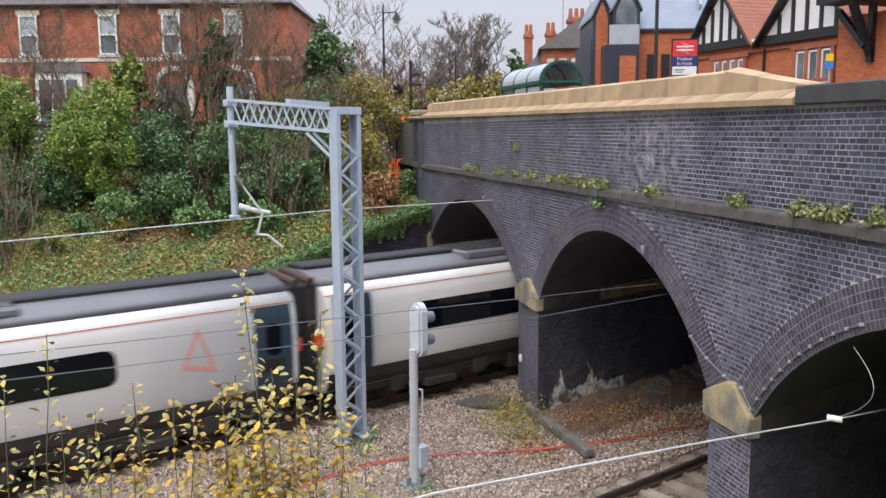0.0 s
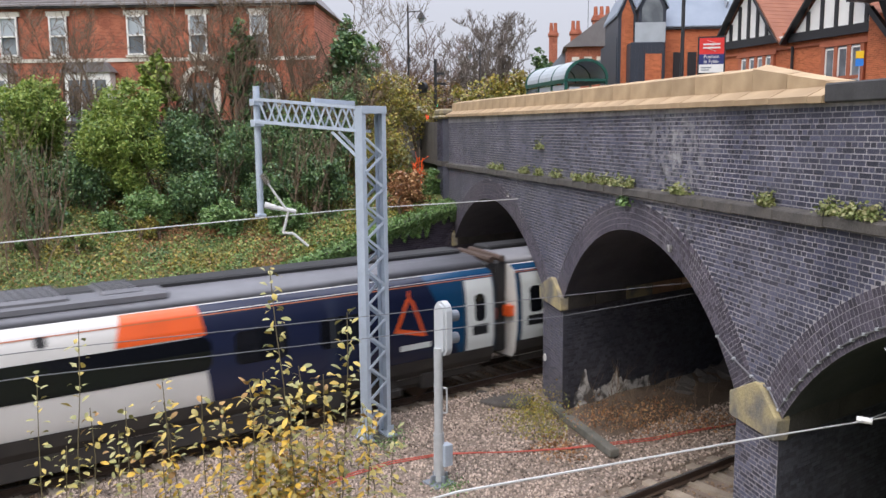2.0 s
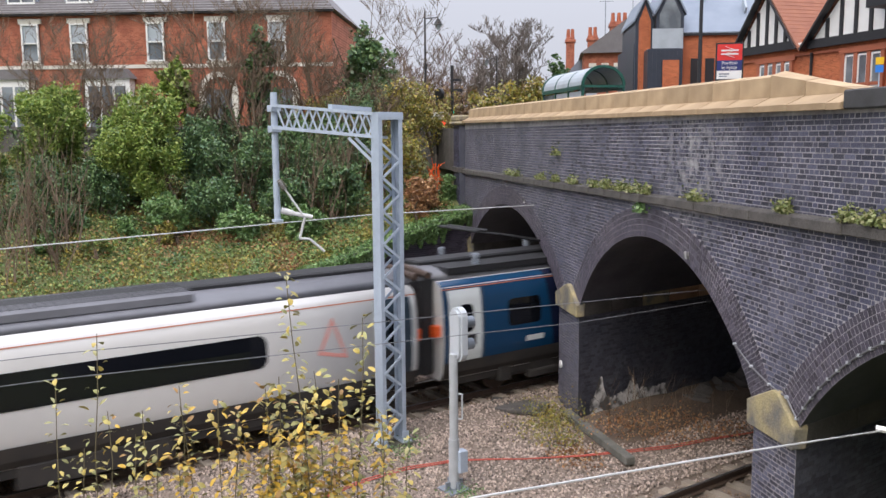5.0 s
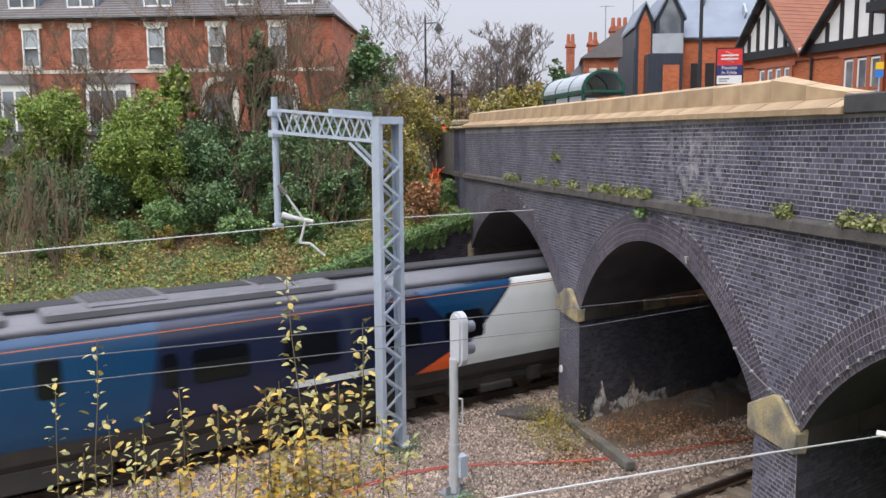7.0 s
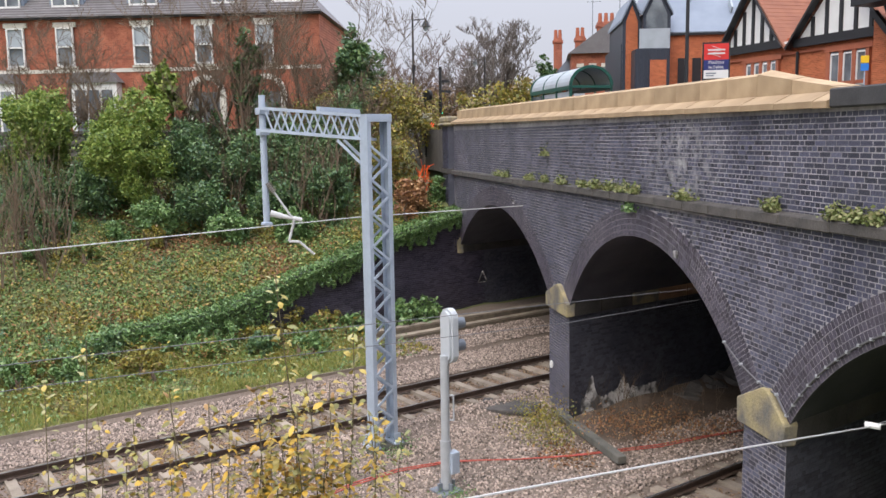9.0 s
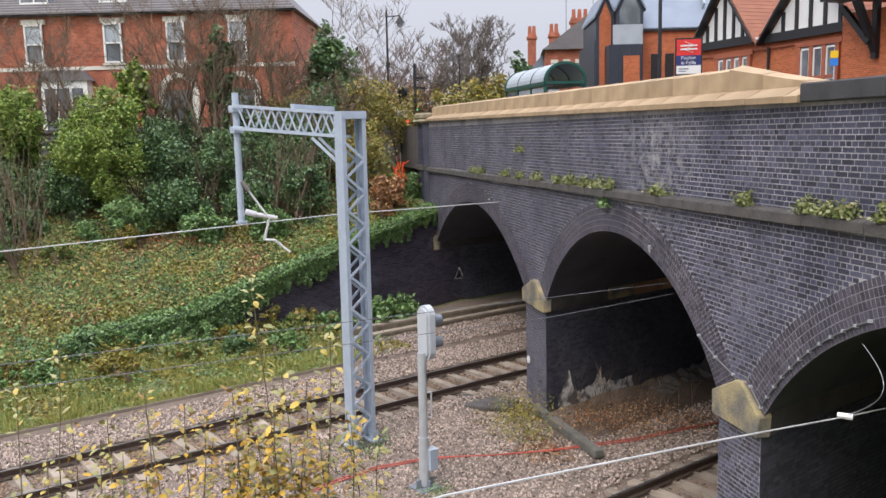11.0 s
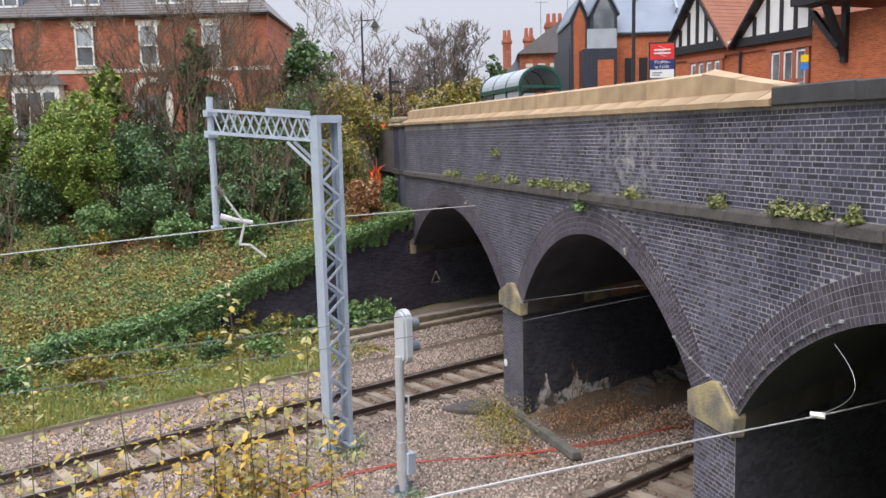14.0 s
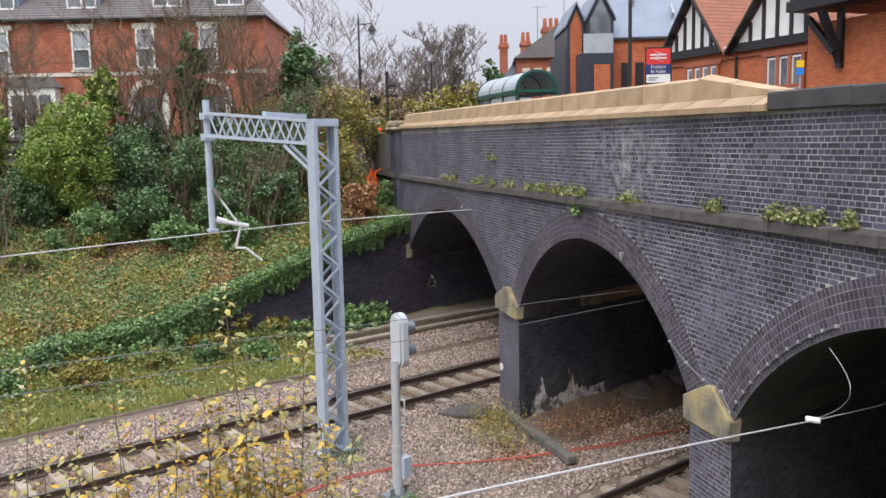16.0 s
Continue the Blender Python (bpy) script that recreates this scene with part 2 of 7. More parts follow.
M["leaf_pale"] = leaf_mat("pale_leaves", [(0.38, 0.32, 0.09), (0.28, 0.27, 0.09), (0.44, 0.34, 0.08), (0.22, 0.22, 0.08), (0.33, 0.31, 0.13)])
M["leaf_parapet"] = leaf_mat("wall_plants", [(0.196, 0.231, 0.077), (0.253, 0.275, 0.110), (0.138, 0.176, 0.055), (0.310, 0.297, 0.143)])
M["leaf_dead"] = leaf_mat("dead_leaves", [(0.26, 0.115, 0.05), (0.34, 0.17, 0.07), (0.20, 0.10, 0.05), (0.40, 0.24, 0.11)])


def add_courses(m, course=0.075, pitch=0.225, joint=(0.42, 0.33, 0.27)):
    """Fine brick courses for walls seen from far away, on the wall's own x and z."""
    n, link = m.node_tree.nodes, m.node_tree.links.new
    b = n["Principled BSDF"]
    old = b.inputs["Base Color"].links[0].from_socket
    co, sp, cb = n.new("ShaderNodeTexCoord"), n.new("ShaderNodeSeparateXYZ"), n.new("ShaderNodeCombineXYZ")
    link(co.outputs["Object"], sp.inputs[0])
    link(sp.outputs[0], cb.inputs[0])
    link(sp.outputs[2], cb.inputs[1])
    tx = n.new("ShaderNodeTexBrick")
    tx.inputs["Scale"].default_value, tx.inputs["Brick Width"].default_value, tx.inputs["Row Height"].default_value = 1.0, pitch, course
    tx.inputs["Mortar Size"].default_value = 0.006
    tx.inputs["Color1"].default_value, tx.inputs["Color2"].default_value = (1, 1, 1, 1), (0.62, 0.62, 0.62, 1)
    tx.inputs["Mortar"].default_value = (1.3, 1.5, 1.7, 1)
    link(cb.outputs[0], tx.inputs["Vector"])
    mul = n.new("ShaderNodeMixRGB")
    mul.blend_type = "MULTIPLY"
    mul.inputs[0].default_value = 1.0
    link(old, mul.inputs[1])
    link(tx.outputs[0], mul.inputs[2])
    link(mul.outputs[0], b.inputs["Base Color"])


def add_bloom(m, centre, reach, colour):
    """A patch of pale lime bloom that has leached out of the wall."""
    n, link = m.node_tree.nodes, m.node_tree.links.new
    b = n["Principled BSDF"]
    old = b.inputs["Base Color"].links[0].from_socket
    co, dist = n.new("ShaderNodeTexCoord"), n.new("ShaderNodeVectorMath")
    dist.operation = "DISTANCE"
    link(co.outputs["Object"], dist.inputs[0])
    dist.inputs[1].default_value = centre
    fall = n.new("ShaderNodeMapRange")
    fall.inputs["From Min"].default_value, fall.inputs["From Max"].default_value = reach, 0.0
    link(dist.outputs["Value"], fall.inputs["Value"])
    spots = n.new("ShaderNodeTexNoise")
    spots.inputs["Scale"].default_value, spots.inputs["Detail"].default_value = 5.0, 8
    link(co.outputs["Object"], spots.inputs["Vector"])
    sharp = n.new("ShaderNodeMapRange")
    sharp.inputs["From Min"].default_value, sharp.inputs["From Max"].default_value = 0.45, 0.65
    link(spots.outputs["Fac"], sharp.inputs["Value"])
    amount = n.new("ShaderNodeMath")
    amount.operation = "MULTIPLY"
    link(fall.outputs[0], amount.inputs[0])
    link(sharp.outputs[0], amount.inputs[1])
    mix = n.new("ShaderNodeMixRGB")
    link(amount.outputs[0], mix.inputs[0])
    link(old, mix.inputs[1])
    mix.inputs[2].default_value = (*colour, 1)
    link(mix.outputs[0], b.inputs["Base Color"])


add_bloom(M["brick"], (-11.6, 0, 6.2), 1.7, (0.34, 0.34, 0.35))
add_courses(M["red_brick"])
add_courses(M["orange_brick"])


# ---- mesh helpers ----
def part(name, bm, material, parent, label=""):
    me = bpy.data.meshes.new(name)
    bm.to_mesh(me)
    bm.free()
    me.materials.append(material)
    ob = new(name, me)
    ob.parent = parent
    if label:
        ob["label"] = label
    return ob


def thing(name, m, label, category, group="", kind=""):
    ob = new(name)
    ob.matrix_basis = m
    return tagged(ob, label, category, group, kind)


def raw(name, verts, faces, material, parent=None, smooth=False):
    me = bpy.data.meshes.new(name)
    me.from_pydata(verts, [], faces)
    me.materials.append(material)
    if smooth:
        me.polygons.foreach_set("use_smooth", [True] * len(me.polygons))
    ob = new(name, me)
    ob.parent = parent
    return ob


def box(bm, x0, x1, y0, y1, z0, z1, bevel=0.0):
    r = bmesh.ops.create_cube(bm, size=1, matrix=Matrix.Translation(((x0 + x1) / 2, (y0 + y1) / 2, (z0 + z1) / 2)) @ Matrix.Diagonal((abs(x1 - x0), abs(y1 - y0), abs(z1 - z0), 1)))
    if bevel:
        bmesh.ops.bevel(bm, geom=list({e for v in r["verts"] for e in v.link_edges}), offset=bevel, segments=1, affect="EDGES")


def boxes(*specs, bevel=0.0):
    bm = bmesh.new()
    for s in specs:
        box(bm, *s, bevel=bevel)
    return bm


def rod(bm, a, b, r0, r1=None, sides=6):
    a, b = Vector(a), Vector(b)
    r1 = r0 if r1 is None else r1
    d = b - a
    q = d.to_track_quat("Z", "Y").to_matrix().to_4x4()
    bmesh.ops.create_cone(bm, cap_ends=True, segments=sides, radius1=r0, radius2=max(r1, 1e-4), depth=d.length, matrix=Matrix.Translation((a + b) / 2) @ q)


def rods(*specs, sides=8):
    bm = bmesh.new()
    for s in specs:
        rod(bm, *s, sides=sides)
    return bm


def bar(bm, a, b, w, h, up=(0, 0, 1)):
    """A flat bar of section w x h from a to b."""
    a, b = Vector(a), Vector(b)
    z = (b - a).normalized()
    x = Vector(up).cross(z)
    x = x.normalized() if x.length > 1e-5 else Vector((1, 0, 0))
    y = z.cross(x)
    m = Matrix((x, y, z)).transposed().to_4x4()
    bmesh.ops.create_cube(bm, size=1, matrix=Matrix.Translation((a + b) / 2) @ m @ Matrix.Diagonal((w, h, (b - a).length, 1)))


def prism(outline, y0, y1):
    """A solid from an outline in x and z, between two y."""
    bm = bmesh.new()
    a = [bm.verts.new((x, y0, z)) for x, z in outline]
    b = [bm.verts.new((x, y1, z)) for x, z in outline]
    bm.faces.new(a)
    bm.faces.new(b[::-1])
    k = len(a)
    for i in range(k):
        bm.faces.new((a[i], b[i], b[(i + 1) % k], a[(i + 1) % k]))
    bmesh.ops.recalc_face_normals(bm, faces=bm.faces)
    return bm


def tube(points, r0, r1=None, sides=5):
    """One round skin along a line of points."""
    points = [Vector(p) for p in points]
    r1 = r0 if r1 is None else r1
    bm = bmesh.new()
    rings = []
    for i, p in enumerate(points):
        z = (points[min(i + 1, len(points) - 1)] - points[max(i - 1, 0)]).normalized()
        x = Vector((0, 0, 1)).cross(z)
        x = x.normalized() if x.length > 0.1 else Vector((1, 0, 0))
        y = z.cross(x)
        r = r0 + (r1 - r0) * i / (len(points) - 1)
        rings.append([bm.verts.new(p + (x * math.cos(6.2832 * k / sides) + y * math.sin(6.2832 * k / sides)) * r) for k in range(sides)])
    for a, b in zip(rings, rings[1:]):
        for k in range(sides):
            bm.faces.new((a[k], a[(k + 1) % sides], b[(k + 1) % sides], b[k]))
    bm.faces.new(rings[0])
    bm.faces.new(rings[-1])
    bmesh.ops.recalc_face_normals(bm, faces=bm.faces)
    return bm


def wire(name, points, r, material, label, category, sides=5):
    clean = [points[0]]
    for p in points[1:]:
        if (Vector(p) - Vector(clean[-1])).length > 1e-4:
            clean.append(p)
    bm = tube(clean, r, None, sides)
    ob = part(name, bm, material, None)
    return tagged(ob, label, category)


def sag(a, b, drop, n=14):
    a, b = Vector(a), Vector(b)
    return [a.lerp(b, k / n) - Vector((0, 0, drop * 4 * k / n * (1 - k / n))) for k in range(n + 1)]


# ---- ground: a cutting between two banks ----
def wall_top(s):
    """Height of the wing wall's top along the track."""
    pts = ((-40, -0.3), (-14, -0.25), (-11.3, 0.35), (-9.5, 1.0), (-6.3, 1.25), (-4.4, 1.8), (-2.3, 2.4), (0, 3.05), (2.4, 3.6), (4.2, 3.9))
    for (a, za), (b, zb) in zip(pts, pts[1:]):
        if s <= b:
            return za + (zb - za) * max(0.0, (s - a)) / (b - a)
    return 3.9


WALL_O = -7.7


def ground_z(s, o):
    p = place(s, o)
    bump = 0.05 * noise.noise((p.x * 0.7, p.y * 0.7, 0)) + 0.03 * noise.noise((p.x * 2.1, p.y * 2.1, 3))
    if o < WALL_O - 0.3:
        low = wall_top(s) - 0.05
        k = min(1.0, (WALL_O - 0.3 - o) / 11.5)
        return low + (5.9 - low) * (k ** 0.85) + 4 * bump * k
    if o < -3.55:
        k = (-3.55 - o) / (-3.55 - WALL_O)
        return -0.16 + (0.30 + 0.45 * max(0.0, min(1.0, (-4.0 - s) / 5.0))) * k ** 1.4 + 2.0 * bump * k
    if o < 9.5:
        return -0.3 + 0.25 * bump
    k = min(1.0, (o - 9.5) / 7.5) * max(0.0, min(1.0, (-2.2 - p.y) / 2.5))
    return -0.3 + 5.4 * k + 3 * bump


def grid_lines(spans):
    out = []
    for a, b, step in spans:
        n = max(1, round((b - a) / step))
        out += [a + (b - a) * k / n for k in range(n)]
    return out + [spans[-1][1]]


SS = grid_lines([(-1500, -200, 300), (-200, -60, 20), (-60, -24, 2), (-24, 6, 0.4), (6, 40, 2), (40, 200, 20), (200, 1500, 300)])
OO = grid_lines([(-1500, -100, 200), (-100, -30, 8), (-30, -19.5, 1), (-19.5, -8.05, 0.45), (-8.05, -7.95, 0.1), (-7.95, -3.6, 0.4), (-3.6, -3.5, 0.1), (-3.5, 9.5, 0.6), (9.5, 18, 0.7), (18, 60, 6), (60, 1500, 240)])
verts = [place(s, o, ground_z(s, o)) for s in SS for o in OO]
k = len(OO)
faces = [(i * k + j, i * k + j + 1, (i + 1) * k + j + 1, (i + 1) * k + j) for i in range(len(SS) - 1) for j in range(k - 1)]
ground = raw("ground", verts, faces, M["soil"], smooth=True)
tagged(ground, "green and brown earth of railway cutting banks", "ground", kind="structure")
ground.data.materials.append(M["ballast"])
for f in ground.data.polygons:
    o = (Vector(f.center) - P0).dot(N)
    along = (Vector(f.center) - P0).dot(U)
    f.material_index = 1 if -3.55 < o < 9.0 or (WALL_O < o < 0 and along > -3.0) else 0

# ---- ballast shoulders and loose stones ----
rng = random.Random(5)


def ballast_z(o, centre):
    d = abs(o - centre)
    return -0.215 if d < 1.3 else max(-0.31, min(-0.14, -0.13 - (d - 1.6) * 0.35))


TRACKS = (0.0, 8.75)
bed = []
for c, name in zip(TRACKS, ("track bed", "track bed")):
    ls = [-2.2, -1.7, -1.35, -1.25, 1.25, 1.35, 1.7, 2.2]
    vs, fs = [], []
    ss = [x * 0.8 for x in range(-60, 44)]
    for s in ss:
        for l in ls:
            p = place(s, c + l)
            vs.append(place(s, c + l, ballast_z(c + l, c) + 0.02 * noise.noise((p.x * 2, p.y * 2, 1))))
    w = len(ls)
    fs = [(i * w + j, i * w + j + 1, (i + 1) * w + j + 1, (i + 1) * w + j) for i in range(len(ss) - 1) for j in range(w - 1)]
    ob = raw("track_bed", vs, fs, M["ballast"])
    tagged(ob, "pale brown stone ballast under the rails", "ballast", kind="structure")

vs, fs, rust_v, rust_f = [], [], [], []
OCT = [(1, 0, 0), (0, 1, 0), (-1, 0, 0), (0, -1, 0), (0, 0, 1), (0, 0, -1)]
OCF = [(0, 1, 4), (1, 2, 4), (2, 3, 4), (3, 0, 4), (1, 0, 5), (2, 1, 5), (3, 2, 5), (0, 3, 5)]
for _ in range(125000):
    s, o = rng.uniform(-17, 4.5) if rng.random() < 0.85 else rng.uniform(4, 14), rng.uniform(-3.5, 9.2)
    if rng.random() < 0.06:
        s, o = rng.uniform(-3.0, 5.0), rng.uniform(-6.6, -3.5)
    elif rng.random() < 0.2:
        o = rng.uniform(-3.5, 3.0)
    zz = max(-0.30, max(ballast_z(o, c) for c in TRACKS))
    r = rng.uniform(0.018, 0.040)
    if o < -3.55:
        zz = ground_z(s, o)
    if any(abs(abs(o - c) - 0.7525) < 0.11 for c in TRACKS):
        continue
    if any(abs(o - c) < 1.25 for c in TRACKS):
        r *= 0.8
        if (s + 0.3) % 0.66 < 0.28 and rng.random() < 0.8:
            continue
    p = place(s, o, zz + r * 0.3)
    if p.y > -0.1 and (-18.75 < p.x + 0.452 * p.y < -17.1 or -9.6 < p.x + 0.452 * p.y < -8.2):
        continue
    turn = Euler((rng.uniform(0, 6), rng.uniform(0, 6), rng.uniform(0, 6))).to_matrix()
    sc = (r * rng.uniform(0.8, 1.5), r, r * rng.uniform(0.6, 1))
    rusty = any(abs(o - c) < 1.05 + rng.gauss(0, 0.12) for c in TRACKS)
    out_v, out_f = (rust_v, rust_f) if rusty else (vs, fs)
    b = len(out_v)
    out_v += [p + turn @ Vector((x * sc[0], y * sc[1], z * sc[2])) for x, y, z in OCT]
    out_f += [tuple(b + i for i in f) for f in OCF]
tagged(raw("ballast_stones", vs, fs, M["stones"]), "loose pinkish grey ballast stones beside the track", "ballast", kind="stuff")
tagged(raw("rusty_ballast", rust_v, rust_f, M["rusty_stones"]), "rust-stained brown ballast stones between the rails", "ballast", kind="stuff")


# ---- tracks ----
def rail_profile():
    half = [(0.0, 0.0), (0.034, 0.0), (0.036, -0.012), (0.036, -0.034), (0.010, -0.05), (0.010, -0.125), (0.07, -0.145), (0.07, -0.158)]
    return half[1:] + [(-x, z) for x, z in half[1:][::-1]]


def track(centre, s0, s1, label):
    t = thing("railway_track", on_track(0, centre), label, "railway track")
    for side in (-0.7525, 0.7525):
        prof = rail_profile()
        bm = bmesh.new()
        a = [bm.verts.new((s0, y + side, z)) for y, z in prof]
        b = [bm.verts.new((s1, y + side, z)) for y, z in prof]
        for i in range(len(prof)):
            bm.faces.new((a[i], a[(i + 1) % len(prof)], b[(i + 1) % len(prof)], b[i]))
        bmesh.ops.recalc_face_normals(bm, faces=bm.faces)
        r = part("rail", bm, M["rail_side"], t, "rust-brown steel rail")
        part("running_surface", boxes((s0, s1, side - 0.03, side + 0.03, 0.001, 0.004)), M["rail_top"], r, "polished steel rail head")
    bm = boxes((-0.13, 0.13, -1.25, 1.25, -0.30, -0.145))
    for v in bm.verts:
        if v.co.z > -0.2:
            v.co.x *= 0.8
    first = part("sleeper", bm, M["sleeper"], t)
    clip = boxes((-0.05, 0.05, -0.035, 0.035, -0.15, -0.105), bevel=0.01)
    me = bpy.data.meshes.new("rail_clip")
    clip.to_mesh(me)
    clip.free()
    me.materials.append(M["rail_side"])
    n = int((s1 - s0) / 0.66)
    for i in range(n):
        x = s0 + 0.3 + i * 0.66
        if x > 12:
            break
        sl = first if i == 0 else new("sleeper", first.data)
        sl.parent = t
        sl.location.x = x
        for y in (-0.8525, -0.6525, 0.6525, 0.8525):
            c = new("rail_clip", me)
            c.parent, c.location.y = sl, y
    return t


track(TRACKS[0], -40, 42, "rusty rails on concrete sleepers in stone ballast")
track(TRACKS[1], -30, 42, "rusty rails on concrete sleepers beside a bridge pier")

# edging board of the far ballast, and the grass behind it
tagged(part("ballast_edging", boxes((-40, -3.0, 3.57, 3.60, -0.3, -0.115)), M["sleeper"], None), "weathered timber edging board along the ballast", "edging")
bpy.data.objects["ballast_edging"].matrix_basis = on_track(0, 0)

# ---- bridge: three segmental brick arches, skewed to the face ----
SKEW = Vector((-0.452, 1.0, 0))
DEPTH = 30.0
SPRING = 2.5
ARCHES = [(-24.0, 5.3, 1.95), (-13.3, 3.9, 2.15), (-4.4, 3.9, 2.15)]
RING = 0.575
FACE_L, FACE_R = -30.25, 9.0


def arch_circle(a):
    cx, h, rise = a
    r = (h * h + rise * rise) / (2 * rise)
    return cx, SPRING + rise - r, r


def string_z(x):
    return 5.40 + 0.0075 * (x + 6)


def coping_z(x):
    return 6.90 - 0.0083 * (x + 6)


def opening_z(x, extra=0.0):
    """Top of the opening at x, or None in solid wall."""
    for a in ARCHES:
        cx, cz, r = arch_circle(a)
        if abs(x - cx) < a[1]:
            return cz + math.sqrt((r + extra) ** 2 - (x - cx) ** 2)
    return None


bridge = thing("bridge", pose(0, 0, 0), "dark blue-brick railway overbridge with three arches and sandstone coping", "bridge", kind="structure")
xs = sorted({round(FACE_L + i * 0.15, 3) for i in range(int((FACE_R - FACE_L) / 0.15) + 1)} | {a[0] + q * a[1] for a in ARCHES for q in (-1, 1)} | {FACE_R})
vs, fs = [], []
for x0, x1 in zip(xs, xs[1:]):
    mid = (x0 + x1) / 2
    open_ = opening_z(mid) is not None
    lo = []
    for x in (x0, x1):
        if open_:
            a = min(ARCHES, key=lambda q: abs(mid - q[0]))
            cx, cz, r = arch_circle(a)
            lo.append(cz + math.sqrt(max(0.0, r * r - (x - cx) ** 2)))
        else:
            lo.append(-0.6)
    b = len(vs)
    vs += [(x0, 0.0, lo[0]), (x1, 0.0, lo[1]), (x1, 0.0, coping_z(x1) + 0.02), (x0, 0.0, coping_z(x0) + 0.02)]
    fs.append((b, b + 1, b + 2, b + 3))
raw("wall", vs, fs, M["mortar"], bridge)["label"] = "pale mortar joints of the brick face"
vs, fs = [], []
for a in ARCHES:
    cx, cz, r = arch_circle(a)
    line = [(cx - a[1], -0.6), (cx - a[1], SPRING)]
    half = math.asin(a[1] / r)
    line += [(cx + r * math.sin(t), cz + r * math.cos(t)) for t in [half * (k / 16 - 1) for k in range(1, 32)]]
    line += [(cx + a[1], SPRING), (cx + a[1], -0.6)]
    vs, fs = [], []
    for d in (0.0, DEPTH):
        vs += [Vector((x, 0, z)) + SKEW * d for x, z in line]
    w = len(line)
    fs = [(i, i + 1, w + i + 1, w + i) for i in range(w - 1)]
    raw("arch_barrel", vs, fs, M["soot"], bridge)["label"] = "soot-blackened brick vault"
# back face and parapet's inner side
part("parapet_back", boxes((FACE_L, FACE_R, 0.02, 0.42, 5.3, 6.88)), M["mortar"], bridge)

# road deck over the arches, reaching to the station
vs = [(-140, 0.42, 5.75), (FACE_R + 40, 0.42, 5.75), (FACE_R + 40, 30, 5.75), (-140, 30, 5.75)]
tagged(raw("road", vs, [(0, 1, 2, 3)], M["asphalt"]), "grey asphalt road over the bridge", "road", kind="structure")
far_face = boxes((-60, FACE_R, 30.0, 30.4, 4.9, 6.9))
tagged(part("parapet_far", far_face, M["mortar"], None), "dark brick parapet across the road", "wall", kind="structure")

# string course stones
rng = random.Random(11)
x = FACE_L
while x < FACE_R:
    w = rng.uniform(0.75, 1.15)
    bm = boxes((0, w - 0.012, -0.13, 0.02, -0.19 + rng.uniform(-0.01, 0.01), 0.0), bevel=0.015)
    for v in bm.verts:
        if v.co.y < -0.1 and v.co.z > -0.02:
            v.co.z -= 0.035
    ob = part("string_stone", bm, M["stone"], bridge)
    ob.location = (x, 0, string_z(x) + 0.16)
    ob.rotation_euler.y = -0.0075
    x += w

# sandstone coping: a sloped weathering below and an upright kerb on it
END = -7.54
x, top = FACE_L + 0.05, None
while x < END - 0.05:
    w = min(0.86, END - x)
    f = 1.0 if x + w < END - 1.75 else max(0.0, (END - x) / 1.8)
    g = 1.0 if x + w < END - 1.75 else max(0.02, (END - x - w) / 1.8)
    bm = bmesh.new()
    rows = []
    for xx, q in ((0.004, f), (w - 0.004, g)):
        prof = [(-0.14, 0.0), (-0.14, 0.085), (0.13, 0.21), (0.13, 0.215), (0.6, 0.215), (0.6, 0.0)]
        rows.append([bm.verts.new((xx, y, z)) for y, z in prof])
    for i in range(6):
        bm.faces.new((rows[0][i], rows[1][i], rows[1][(i + 1) % 6], rows[0][(i + 1) % 6]))
    bm.faces.new(rows[0])
    bm.faces.new(rows[1][::-1])
    bmesh.ops.recalc_face_normals(bm, faces=bm.faces)
    ob = part("coping_stone", bm, M["coping"], bridge, "new pale sandstone coping block")
    ob.location = (x, 0, coping_z(x))
    bm = bmesh.new()
    rows = []
    for xx, q in ((0.004, f), (w - 0.004, g)):
        h = 0.03 + 0.27 * q
        prof = [(0.135, 0.205), (0.135, 0.205 + h), (0.36, 0.205 + h + 0.06 * q), (0.58, 0.205 + h), (0.58, 0.205)]
        rows.append([bm.verts.new((xx, y, z)) for y, z in prof])
    for i in range(5):
        bm.faces.new((rows[0][i], rows[1][i], rows[1][(i + 1) % 5], rows[0][(i + 1) % 5]))
    bm.faces.new(rows[0])
    bm.faces.new(rows[1][::-1])
    bmesh.ops.recalc_face_normals(bm, faces=bm.faces)
    ob = part("kerb_stone", bm, M["coping"], bridge, "new pale sandstone coping block")
    ob.location = (x, 0, coping_z(x))
    x += w
x = END
while x < FACE_R:
    bm = boxes((0.004, 1.5, -0.12, 0.52, 0.0, 0.24), bevel=0.02)
    ob = part("dark_coping_stone", bm, M["dark_coping"], bridge, "weathered black coping stone")
    ob.location = (x, 0, coping_z(x))
    x += 1.504

# pilaster at the far end, with its cap
part("pilaster", boxes((-31.35, FACE_L, -0.22, 0.5, -0.5, 7.06)), M["soot"], bridge, "dark brick end pilaster")
part("pilaster_cap", boxes((-31.5, FACE_L + 0.12, -0.40, 0.65, 7.04, 7.18), (-31.42, FACE_L + 0.06, -0.34, 0.6, 7.18, 7.42), bevel=0.06), M["ochre"], bridge, "lichen-covered capstone")
part("pilaster_band", boxes((-31.40, FACE_L + 0.02, -0.30, 0.3, 5.22, 5.42), bevel=0.02), M["stone"], bridge)


